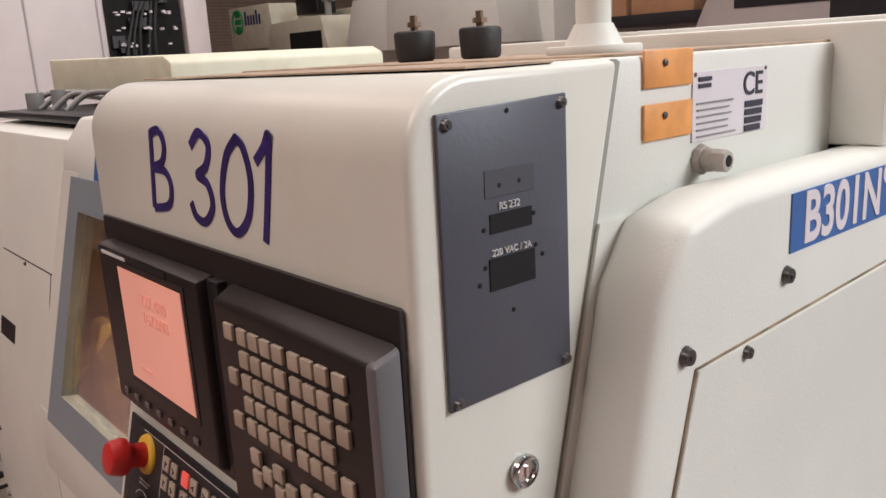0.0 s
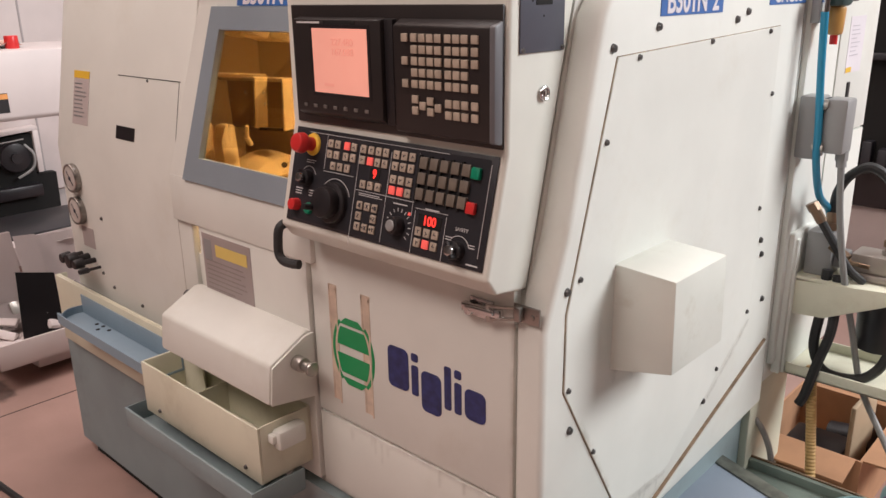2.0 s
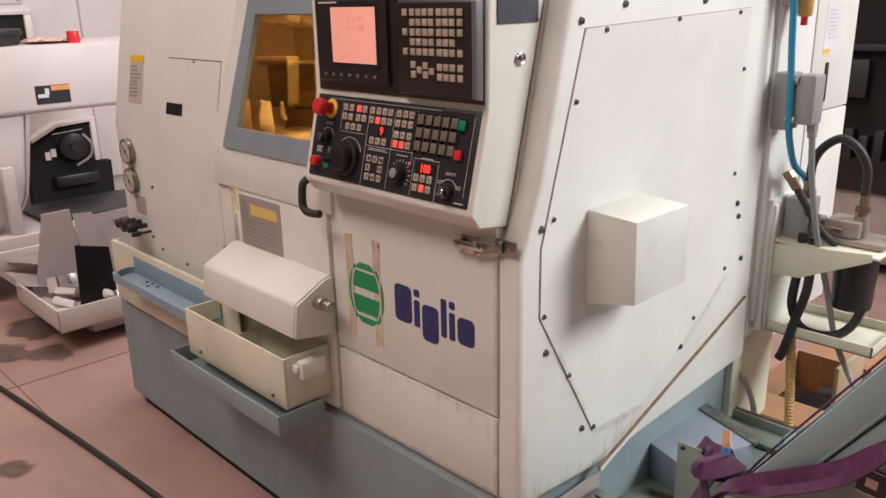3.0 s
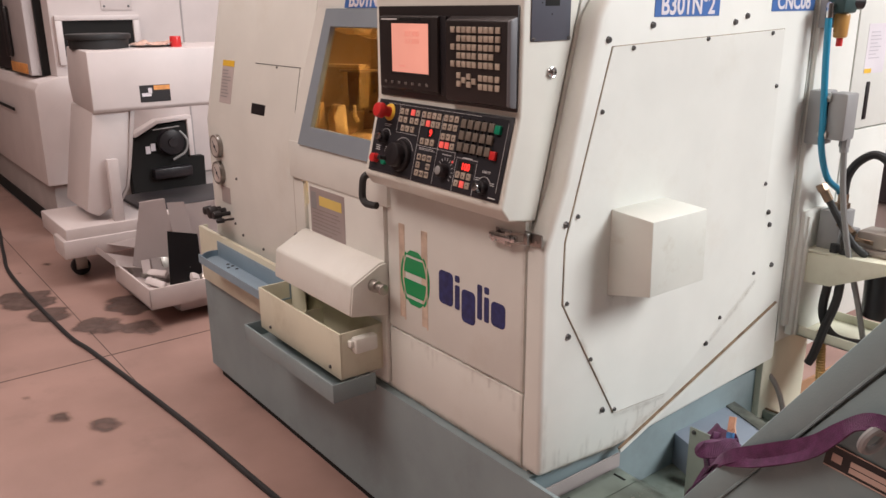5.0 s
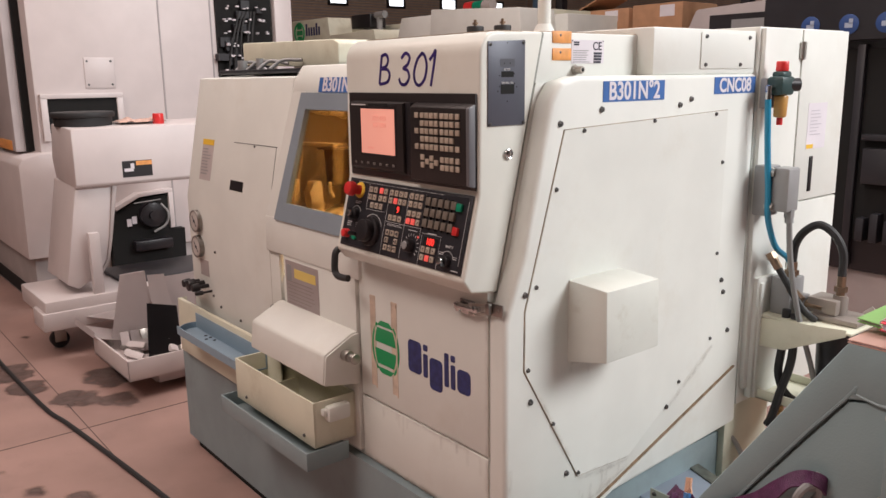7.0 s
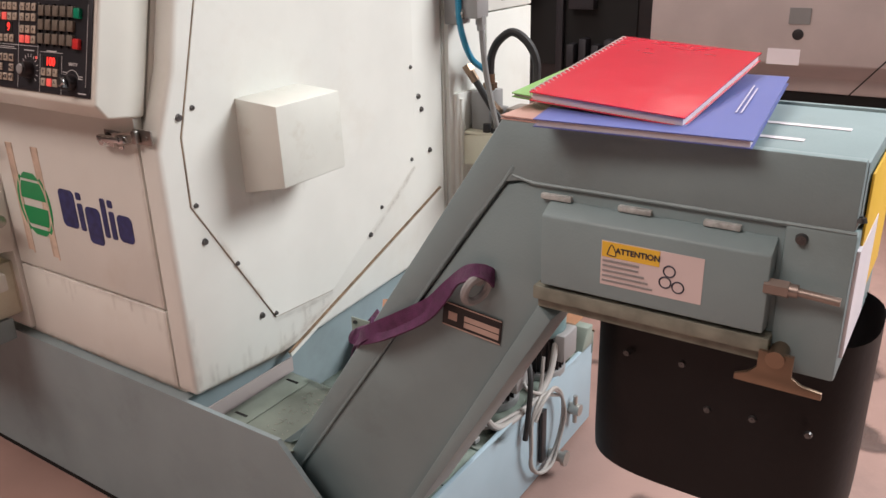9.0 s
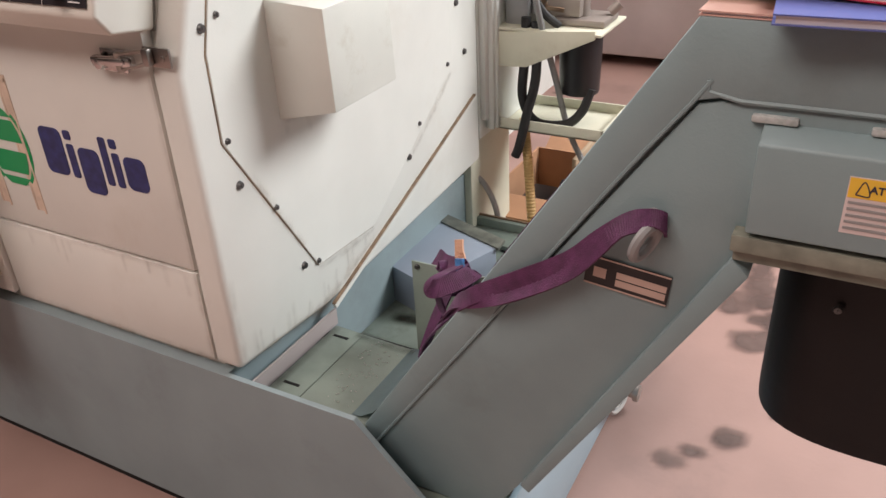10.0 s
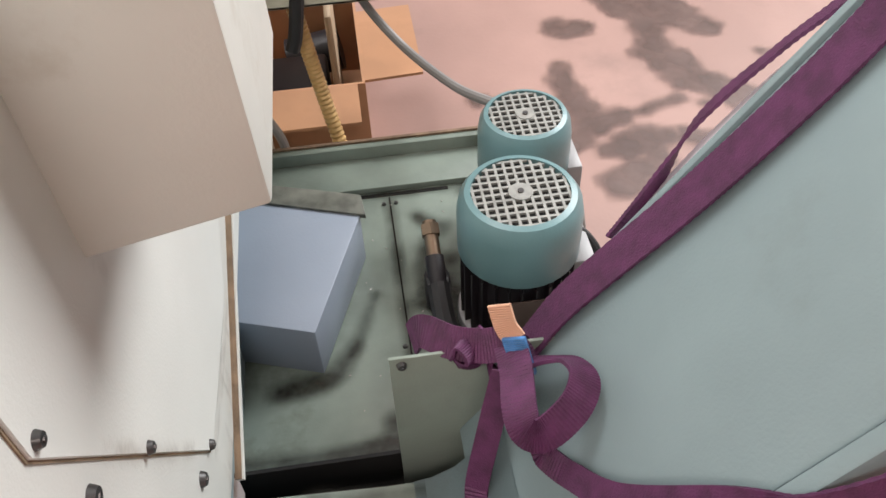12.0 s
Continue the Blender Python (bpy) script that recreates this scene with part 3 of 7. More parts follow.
# latch between the front panel and the corner
LT = part("latch", merge(slab(FRONT(-0.125, -0.001, 0.958), 0.05, 0.034, 0.003, 0.001), on(FRONT(-0.118, -0.004, 0.96) @ Matrix.Rotation(0.06, 4, "Z"), slab(Matrix(), 0.082, 0.016, 0.014, 0.004)), on(FRONT(-0.112, -0.018, 0.962) @ Matrix.Rotation(0.06, 4, "Z"), slab(Matrix(), 0.05, 0.011, 0.006, 0.003)), knob(FRONT(-0.142, -0.004, 0.955), 0.009, 0.016, 16)), CHROME, LATHE, "chromed toggle latch")
part("latch_loop", merge(cyl((-0.10, -0.016, 0.972), (-0.045, -0.013, 0.982), 0.0028, seg=10), cyl((-0.10, -0.016, 0.95), (-0.045, -0.013, 0.964), 0.0028, seg=10), cyl((-0.045, -0.013, 0.985), (-0.045, -0.013, 0.961), 0.0034, seg=10), cyl((-0.10, -0.016, 0.975), (-0.10, -0.016, 0.947), 0.005, seg=12)), STEEL, LT)
part("latch_hook", merge(slab(FRONT(-0.032, -0.003, 0.972), 0.05, 0.028, 0.004, 0.001), on(FRONT(-0.043, -0.007, 0.973), slab(Matrix(), 0.014, 0.026, 0.012, 0.004)), knob(FRONT(-0.02, -0.007, 0.971), 0.005, 0.003, 12)), mat("dull_chrome", (0.32, 0.3, 0.28), 0.3, metal=0.95), LT)
for x, z in ((-0.14, 0.968), (-0.012, 0.976)):
    piece("screw", SCREW_SMALL, FRONT(x, -0.004, z) @ Matrix.Scale(0.6, 4), LT)
def badge(x0, x1, z0, z1):
    """A plain block with rounded corners."""
    w, h = x1 - x0, z1 - z0
    def rounded(cx, cz, w, h, c=0.008):
        c = min(c, w * 0.35, h * 0.35)
        return [(cx + sx * (w / 2 - c) + c * math.cos(q), cz + sz * (h / 2 - c) + c * math.sin(q)) for sx, sz, a in ((1, 1, 0), (-1, 1, 1), (-1, -1, 2), (1, -1, 3)) for q in [math.pi / 2 * (a + k / 4) for k in range(5)]]
    cx, cz = (x0 + x1) / 2, (z0 + z1) / 2
    return prism("y", rounded(cx, cz, w, h, 0.004 if w < 0.03 else 0.012), -0.0012, 0.001, 0)
# green and blue maker's mark, as plain shapes
mk = FRONT(-0.458, -0.0005, 0.772)
bm = bmesh.new()
for z0, z1 in ((0.058, 0.073), (0.012, 0.052), (-0.048, -0.006), (-0.072, -0.057)):
    q = []
    for k in range(9):
        z = z0 + (z1 - z0) * k / 8
        q.append((0.054 * math.sqrt(max(0, 1 - (z / 0.077) ** 2)) * (0.88 if z0 > -0.05 and z1 < 0.055 else 1), z))
    vs = [bm.verts.new(mk @ Vector((x, z, 0.0008))) for x, z in q] + [bm.verts.new(mk @ Vector((-x, z, 0.0008))) for x, z in reversed(q)]
    bm.faces.new(vs)
for s in (-1, 1):
    a = [(s * 0.058 * math.cos(t), 0.08 * math.sin(t)) for t in [-0.9 + 0.1 * k for k in range(19)]]
    bm = merge(bm, stroke(a, 0.007, mk, 2))
part("emblem", bm, GREEN, LOGOP, "round green emblem in bands")
for x0, x1, z0, z1 in ((-0.358, -0.304, 0.742, 0.826), (-0.296, -0.279, 0.742, 0.802), (-0.296, -0.279, 0.810, 0.826), (-0.271, -0.222, 0.719, 0.800), (-0.214, -0.198, 0.742, 0.826), (-0.190, -0.174, 0.742, 0.802), (-0.190, -0.174, 0.810, 0.826), (-0.166, -0.119, 0.742, 0.800)):
    part("maker_mark", badge(x0, x1, z0, z1), NAVY, LOGOP, "dark blue block with worn edges")
for x in (-0.512, -0.416):
    part("tape_mark", merge(slab(FRONT(x - 0.011, 0, 0.78), 0.004, 0.25, 0.0012), slab(FRONT(x + 0.009, 0, 0.775), 0.004, 0.25, 0.0012), slab(FRONT(x, 0, 0.9), 0.024, 0.012, 0.0012), slab(FRONT(x, 0, 0.78), 0.02, 0.25, 0.0006)), TAPE, LOGOP, "brownish residue of old adhesive tape")

# headstock cover with gauges
HS = part("headstock_cover", prism("x", [(0.0, 0.44), (0.0, 1.045), (0.085, 1.472), (0.6, 1.50), (0.6, 1.485), (0.10, 1.455), (0.02, 1.045), (0.02, 0.44)], -1.745, -1.03, 0.005), CREAM, LATHE)
part("end_wall", prism("x", [(0.012, 0.44), (0.012, 1.045), (0.095, 1.46), (0.7, 1.49), (0.7, 0.44)], -1.742, -1.73, 0), CREAM, LATHE)
sl = Vector((0, 0.085, 0.427)).normalized()
HSM = lambda x, z: plane_of((x, (z - 1.045) * 0.199, z), (1, 0, 0), sl)
part("hatch_line", merge(slab(HSM(-1.235, 1.258), 0.31, 0.002, 0.0007), slab(HSM(-1.085, 1.15), 0.0018, 0.22, 0.0006)), DARK, HS)
part("hatch_line", slab(FRONT(-1.09, 0, 0.86), 0.002, 0.36, 0.0006), mat("faint_joint", (0.45, 0.43, 0.38), 0.7), HS)
part("hatch_slot", slab(HSM(-1.335, 1.116), 0.098, 0.034, 0.0012), BLACKP, HS, "small black inspection slot")
piece("screw", SCREW_SMALL, HSM(-1.235, 1.252) @ Matrix.Scale(0.7, 4), HS)
ws = part("warning_label", slab(HSM(-1.60, 1.185), 0.095, 0.145, 0.0008), mat("grey_label", (0.5, 0.44, 0.43), 0.6), HS, "grey warning label with a yellow header")
part("print", slab(HSM(-1.60, 1.248), 0.095, 0.02, 0.0014), YELLOW, ws)
part("print", bars(HSM(-1.60, 1.18) @ Matrix.Translation((0, 0, 0.0008)), 0.08, 0.1, 9, 0.9, 2, 0.3), GREYBOX, ws)
for z in (0.958, 0.862):
    g = part("pressure_gauge", merge(knob(FRONT(-1.656, 0, z), 0.042, 0.014, 32, 0.97), ring(FRONT(-1.656, -0.014, z), 0.038, 0.004, 32)), mat("gauge_rim", (0.3, 0.28, 0.26), 0.3, metal=0.9), HS, "round pressure gauge with a chrome rim")
    part("dial", knob(FRONT(-1.656, -0.0145, z), 0.036, 0.0012, 32, 1), mat("dial_grey", (0.52, 0.48, 0.45), 0.4), g)
    part("needle", merge(slab(FRONT(-1.656, -0.016, z) @ Matrix.Rotation(0.7, 4, "Z"), 0.004, 0.05, 0.0006), knob(FRONT(-1.656, -0.0155, z), 0.006, 0.003, 10)), INK, g)
part("data_plate", slab(FRONT(-1.625, 0, 0.785), 0.075, 0.06, 0.001), mat("plate_grey", (0.4, 0.35, 0.34), 0.5), HS)
for x, z, r in ((-1.69, 0.722, 0.017), (-1.645, 0.722, 0.024), (-1.605, 0.72, 0.016), (-1.575, 0.705, 0.009)):
    part("adjuster_knob", merge(knob(FRONT(x, 0, z), r * 0.5, 0.05, 14), knob(FRONT(x, -0.035, z), r, 0.03, 18, 0.85, 0.004)), BLACKP, HS, "black adjuster knob")
for x, z in ((-1.56, 0.69), (-1.69, 0.672), (-1.5, 0.66), (-1.2, 0.63), (-1.34, 0.645), (-1.52, 0.86)):
    piece("screw", SCREW_SMALL, FRONT(x, 0, z), HS)
part("top_lid", box(-1.70, -1.0, 0.14, 0.55, 1.485, 1.50, 0.004), PANELGREY, LATHE)
# raised canopy behind the sliding door
part("canopy", prism("y", [(-1.80, 1.522), (-1.12, 1.5), (-1.10, 1.515), (-1.10, 1.58), (-1.13, 1.592), (-1.80, 1.605)], 0.29, 0.75, 0.006), CREAM_OLD, LATHE, "yellowed cream canopy box")
part("pipework", merge(*[tube([(-1.68 + i * 0.09, 0.2, 1.5), (-1.66 + i * 0.09, 0.24, 1.53), (-1.62 + i * 0.1, 0.28, 1.52 + 0.01 * (i % 2))], 0.006) for i in range(4)], cyl((-1.62, 0.2, 1.5), (-1.62, 0.2, 1.535), 0.018), cyl((-1.52, 0.22, 1.5), (-1.52, 0.22, 1.54), 0.014)), GREYBOX, LATHE)

# sliding door with an amber window
dpro = [(-0.028, 0.93), (-0.026, 1.04), (0.062, 1.46), (0.10, 1.502), (0.16, 1.51), (0.16, 0.93)]
DOOR = part("sliding_door", prism("x", [(-0.008, 0.44), (-0.008, 0.94), (0.03, 0.94), (0.03, 0.44)], -0.985, -0.584, 0.002), CREAM, LATHE, "cream sliding door")
ds = Vector((0, 0.088, 0.42)).normalized()
DM = lambda x, z: plane_of((x, -0.008 + (z - 1.04) * 0.185, z), (1, 0, 0), ds)
# frame of the door skin round the opening
def skin(x0, x1, z0, z1, y_in=0.035, r=0.004):
    yf = lambda z: -0.008 + (z - 1.04) * 0.185
    return prism("x", [(yf(z0), z0), (yf(z1), z1), (yf(z1) + y_in, z1), (yf(z0) + y_in, z0)], x0, x1, r)
part("door_skin", prism("x", [(-0.012, 0.94), (-0.009, 1.05), (0.03, 1.05), (0.02, 0.94)], -1.09, -0.56, 0.003), CREAM, DOOR)
bm = bmesh.new()
jamb = [(-1.09, 1.04), (-0.99, 1.04), (-0.925, 1.43), (-1.0, 1.43)]
jf, jb = [bm.verts.new(DM(*p) @ Vector((0, 0, 0.001))) for p in jamb], [bm.verts.new(DM(*p) @ Vector((0, 0, -0.012))) for p in jamb]
bm.faces.new(jf), bm.faces.new(jb[::-1])
for k in range(4):
    bm.faces.new((jf[k], jb[k], jb[(k + 1) % 4], jf[(k + 1) % 4]))
part("door_skin", bev(bm, 0.003), CREAM, DOOR)
part("door_top", prism("x", [(0.062, 1.415), (0.068, 1.46), (0.10, 1.505), (0.3, 1.512), (0.3, 1.415)], -1.005, -0.56, 0.006), CREAM, DOOR)
# sloping window frame: a trapezium with an inner opening
W = [(-1.02, 1.045), (-0.56, 1.045), (-0.56, 1.425), (-0.938, 1.425)]
I = [(-0.955, 1.10), (-0.60, 1.10), (-0.60, 1.378), (-0.903, 1.378)]
bm = bmesh.new()
def at(p, o):
    m4 = DM(p[0], p[1])
    return m4 @ Vector((0, 0, o))
ring_v = [[bm.verts.new(at(p, o)) for p in P] for P, o in ((W, 0.0), (W, 0.008), (I, 0.008), (I, -0.007))]
for a, b in zip(ring_v, ring_v[1:]):
    for k in range(4):
        bm.faces.new((a[k], a[(k + 1) % 4], b[(k + 1) % 4], b[k]))
WF = part("window_frame", bev(bm, 0.003), FRAMEBLUE, DOOR, "grey-blue window frame")
bm = bmesh.new()
bm.faces.new([bm.verts.new(at(p, -0.004)) for p in I])
bmesh.ops.solidify(bm, geom=bm.faces[:], thickness=0.004)
gp = part("pane", bm, glass, DOOR, "clear amber-lit safety glass")
gp.visible_shadow = False
sticker("B301N°2", DM(-0.728, 1.447) @ Matrix.Translation((0, 0, 0.006)), 0.226, 0.042, DOOR, 0.05, 0.95)
pl = part("instruction_plate", slab(FRONT(-0.875, -0.008, 0.84), 0.195, 0.175, 0.001), mat("plate_brownish", (0.36, 0.31, 0.3), 0.5), DOOR, "grey instruction plate with a yellow band")
part("print", slab(FRONT(-0.855, -0.009, 0.893), 0.125, 0.028, 0.0008), mat("pale_yellow", (0.72, 0.55, 0.16), 0.5), pl)
part("print", bars(FRONT(-0.875, -0.009, 0.82), 0.17, 0.1, 9, 0.95, 4, 0.2), mat("plate_print", (0.28, 0.24, 0.23), 0.6), pl)
part("print", slab(FRONT(-0.95, -0.009, 0.89), 0.03, 0.05, 0.0006), GREYBOX, pl)
part("door_handle", tube([(-0.583, -0.028, 1.03), (-0.588, -0.058, 1.022), (-0.59, -0.064, 0.99), (-0.586, -0.066, 0.968), (-0.572, -0.066, 0.958), (-0.548, -0.064, 0.957), (-0.532, -0.06, 0.958)], 0.0092, 6), RUBBER, DOOR, "black bent door handle")
# lit working chamber
bm = merge(box(-1.70, -1.69, 0.1, 0.7, 0.865, 1.45, 0), box(-1.70, -0.3, 0.68, 0.7, 0.865, 1.45, 0), box(-0.3, -0.292, 0.1, 0.7, 0.865, 1.45, 0), box(-1.70, -0.3, 0.16, 0.7, 1.455, 1.465, 0), box(-1.70, -0.3, 0.03, 0.7, 0.865, 0.88, 0))
CH = part("chamber", bm, GUM, LATHE, "amber-lit working chamber")
part("chamber_liner", prism("x", [(0.036, 0.885), (0.036, 1.045), (0.118, 1.44), (0.123, 1.44), (0.041, 1.045), (0.041, 0.885)], -1.685, -1.06, 0), GUM, CH)
GUARD = part("guard_panel", prism("y", [(-1.462, 1.235), (-1.092, 1.248), (-1.107, 1.125), (-1.462, 1.095)], 0.27, 0.285, 0.004), GUM, CH, "brown guard plate with a pale folded rim")
CASTING = mat("chamber_casting", (0.74, 0.56, 0.30), 0.45, vary=0.08)
part("rim", merge(prism("y", [(-1.462, 1.235), (-1.088, 1.248), (-1.088, 1.257), (-1.462, 1.244)], 0.248, 0.287, 0.001), prism("y", [(-1.092, 1.248), (-1.084, 1.25), (-1.1, 1.12), (-1.108, 1.12)], 0.248, 0.287, 0.001)), CASTING, GUARD)
for x, z in ((-1.342, 1.205), (-1.232, 1.21), (-1.232, 1.18)):
    piece("screw", SCREW_SMALL, FRONT(x, 0.27, z), GUARD)
part("slide_cover", prism("x", [(0.42, 1.12), (0.38, 0.88), (0.52, 0.88), (0.52, 1.12)], -1.69, -0.9, 0.003), GUM, CH, "sloping slide cover")
part("wiper_strip", prism("y", [(-1.272, 1.104), (-1.078, 1.118), (-1.078, 1.124), (-1.272, 1.112)], 0.262, 0.269, 0), DARK, CH)
part("chamber_lamp", box(-0.95, -0.75, 0.3, 0.36, 1.446, 1.456, 0.003), LAMPGLOW, CH)
part("lamp_shield", prism("x", [(0.17, 1.40), (0.17, 1.365), (0.21, 1.35), (0.24, 1.40)], -1.10, -0.96, 0.002), CASTING, CH, "pale lamp shield under the roof")
part("tool_post", prism("x", [(0.10, 0.88), (0.10, 1.11), (0.112, 1.145), (0.135, 1.15), (0.135, 0.88)], -1.167, -1.112, 0.006), CASTING, CH, "pale tool post")
part("coolant_nozzle", merge(cyl((-1.072, 0.14, 1.12), (-1.052, 0.135, 1.15), 0.004), cyl((-1.08, 0.15, 1.10), (-1.072, 0.14, 1.12), 0.006)), CASTING, CH)
part("chuck", cyl((-1.262, 0.25, 0.938), (-1.132, 0.25, 0.938), 0.115, 0.108, 40, 0.008), CASTING, CH, "pale round chuck body")
part("chuck_nose", merge(cyl((-1.132, 0.25, 0.938), (-1.092, 0.25, 0.938), 0.062, 0.058, 32, 0.006), cyl((-1.092, 0.25, 0.938), (-1.067, 0.25, 0.938), 0.036, 0.03, 24, 0.004), cyl((-1.067, 0.25, 0.938), (-1.032, 0.25, 0.938), 0.014, 0.012, 16)), mat("chuck_steel", (0.6, 0.47, 0.3), 0.25, metal=0.8), CH, "turned steel nose")
BOLT = mesh_of(cyl((0, 0, 0), (0, 0, 0.003), 0.008, seg=10), "bolt", DARK)
for a in (0.5, 1.55, 2.6, 3.65, 4.7, 5.75):
    piece("bolt", BOLT, SIDE(-1.133, 0.25 + 0.086 * math.cos(a), 0.938 + 0.086 * math.sin(a)), CH)

# ---- coolant trays on the front ----
TR = thing("front_tray", (-1.45, -0.06, 0.5), "long cream chip tray with a blue insert on the machine front", "tray")
for nm, b in (("front_wall", box(-1.836, -0.99, -0.036, -0.031, 0.420, 0.632, 0.002)), ("end_wall", box(-1.836, -1.830, -0.031, 0.0, 0.420, 0.632, 0.002)), ("tray_floor", box(-1.830, -0.99, -0.031, 0.0, 0.590, 0.596, 0.001)), ("lip", box(-1.836, -0.99, -0.030, -0.022, 0.626, 0.632, 0.001))):
    part(nm, b, CREAM_OLD, TR)
edge = [(-1.655, -0.037), (-1.66, -0.06), (-1.652, -0.086), (-1.63, -0.106), (-1.60, -0.114), (-1.08, -0.114)]
ins = prism("z", edge + [(-1.08, -0.037)], 0.550, 0.555, 0.0)
rim = ribbon([(x, y - 0.002, 0.562) for x, y in edge], [(-1, 0, 0), (-1, -0.2, 0), (-0.8, -0.5, 0), (-0.5, -0.9, 0), (0, -1, 0), (0, -1, 0)], 0.030, 0.003)
part("insert", merge(ins, rim, box(-1.655, -1.08, -0.040, -0.0365, 0.552, 0.612, 0.001)), TRAYBLUE, TR, "blue-painted basket with a rounded end")
for x, y in ((-1.53, -0.055), (-1.50, -0.05), (-1.46, -0.052), (-1.49, -0.07)):
    part("drain_hole", cyl((x, y, 0.555), (x, y, 0.5562), 0.006, seg=10), DARK, TR)
part("rod", cyl((-1.75, -0.012, 0.622), (-1.0, -0.012, 0.61), 0.005), CHROME, TR)
CBX = thing("coolant_box", (-0.85, -0.08, 0.45), "open-topped old cream sheet-metal box on the machine front", "box")
for nm, b in (("front_wall", box(-1.09, -0.605, -0.142, -0.136, 0.478, 0.61, 0.002)), ("end_wall", box(-1.09, -1.084, -0.136, -0.012, 0.478, 0.61, 0.002)), ("end_wall", box(-0.611, -0.605, -0.136, -0.012, 0.478, 0.61, 0.002)), ("back_wall", box(-1.09, -0.605, -0.012, -0.004, 0.478, 0.61, 0.002)), ("box_floor", box(-1.084, -0.611, -0.136, -0.012, 0.478, 0.484, 0.002))):
    part(nm, b, CREAM_OLD, CBX)
part("divider", box(-0.93, -0.925, -0.136, -0.012, 0.484, 0.56, 0), CREAM_OLD, CBX)
part("spout", merge(slab(SIDE(-0.605, -0.075, 0.575), 0.07, 0.045, 0.03, 0.008), slab(SIDE(-0.605, -0.11, 0.58), 0.02, 0.02, 0.02, 0.004)), CREAM, CBX)
for x in (-0.66, -1.02):
    piece("screw", SCREW_SMALL, FRONT(x, -0.142, 0.5), CBX)
GT = thing("gutter", (-0.85, -0.1, 0.4), "grey-blue drip gutter under the cream box", "gutter")
part("gutter_tray", prism("x", [(-0.175, 0.425), (-0.175, 0.478), (-0.169, 0.478), (-0.169, 0.431), (-0.041, 0.431), (-0.041, 0.425)], -1.14, -0.598, 0.001), GREYBLUE, GT)
part("end_cap", box(-0.598, -0.594, -0.175, -0.041, 0.425, 0.478, 0.001), GREYBLUE, GT)
part("end_cap", box(-1.144, -1.14, -0.175, -0.041, 0.425, 0.478, 0.001), GREYBLUE, GT)
HD = thing("chip_hood", (-0.85, -0.05, 0.6), "cream folded sheet-metal hood above the open box", "hood")
part("hood_shell", prism("x", [(-0.002, 0.645), (-0.002, 0.792), (-0.022, 0.79), (-0.112, 0.745), (-0.122, 0.66)], -1.015, -0.585, 0.008), CREAM, HD)
part("end_flange", prism("x", [(-0.002, 0.64), (-0.002, 0.785), (-0.024, 0.783), (-0.108, 0.74), (-0.117, 0.66)], -0.586, -0.581, 0.001), CREAM, HD)
part("pivot_pin", merge(cyl((-0.58, -0.05, 0.735), (-0.555, -0.05, 0.735), 0.016, bevel=0.002), cyl((-0.555, -0.05, 0.735), (-0.535, -0.05, 0.735), 0.011, bevel=0.002), cyl((-0.535, -0.05, 0.735), (-0.525, -0.05, 0.735), 0.015, bevel=0.003)), STEEL, HD, "turned steel pivot pin")
part("pivot_pin", cyl((-1.03, -0.03, 0.765), (-1.015, -0.03, 0.765), 0.012), SCREW, HD)

# ---- control pendant ----
PEN = thing("control_pendant", (-0.31, 0.05, 1.0), "cream control pendant with dark screen unit and keyboard", "control panel")
XL, XR = -0.558, -0.052
brow = [(-0.0265 + 0.048 * (1 - math.cos(a)), 1.508 + 0.048 * math.sin(a)) for a in [math.pi / 2 * k / 10 for k in range(11)]]
part("housing", prism("x", [(0.02, 1.002), (-0.055, 1.012), (-0.076, 1.04), (-0.030, 1.222)] + brow + [(0.156, 1.557), (0.118, 1.40), (0.086, 1.27)], XL, XR, 0.006, 3), CREAM_GLOSS, PEN)
part("dust_sheet", box(XL + 0.012, XR - 0.012, 0.03, 0.152, 1.5575, 1.5588, 0), DUSTY, PEN, "brown dust on the pendant top")
part("seam_strip", prism("x", [(0.02, 1.0), (0.086, 1.272), (0.118, 1.40), (0.157, 1.557), (0.161, 1.555), (0.124, 1.40), (0.092, 1.27), (0.027, 1.0)], XL + 0.01, XR - 0.004, 0), mat("seam_grey", (0.3, 0.31, 0.28), 0.7), PEN)
# marker writing
b3 = plane_of((0, -0.0272, 1.484), (1, 0, 0), (0, 0.0035, 0.286)) @ Matrix.Translation((0, -1.484, 0))
bm = merge(
    stroke([(-0.399, 1.518), (-0.405, 1.485), (-0.411, 1.450)], 0.0072, b3),
    stroke([(-0.399, 1.516), (-0.382, 1.518), (-0.374, 1.506), (-0.382, 1.492), (-0.402, 1.486), (-0.378, 1.484), (-0.369, 1.472), (-0.378, 1.456), (-0.411, 1.450)], 0.0072, b3),
    stroke([(-0.322, 1.508), (-0.305, 1.519), (-0.290, 1.510), (-0.298, 1.494), (-0.314, 1.486), (-0.298, 1.480), (-0.293, 1.464), (-0.308, 1.450), (-0.325, 1.452), (-0.332, 1.463)], 0.0072, b3),
    stroke([(-0.243, 1.518), (-0.262, 1.503), (-0.274, 1.476), (-0.270, 1.455), (-0.255, 1.448), (-0.236, 1.462), (-0.228, 1.488), (-0.234, 1.510), (-0.245, 1.518)], 0.0072, b3),
    stroke([(-0.218, 1.502), (-0.205, 1.512), (-0.197, 1.520), (-0.204, 1.485), (-0.214, 1.446)], 0.0072, b3))
part("handwriting", bm, MARKER, PEN, "purple marker lettering B 301")
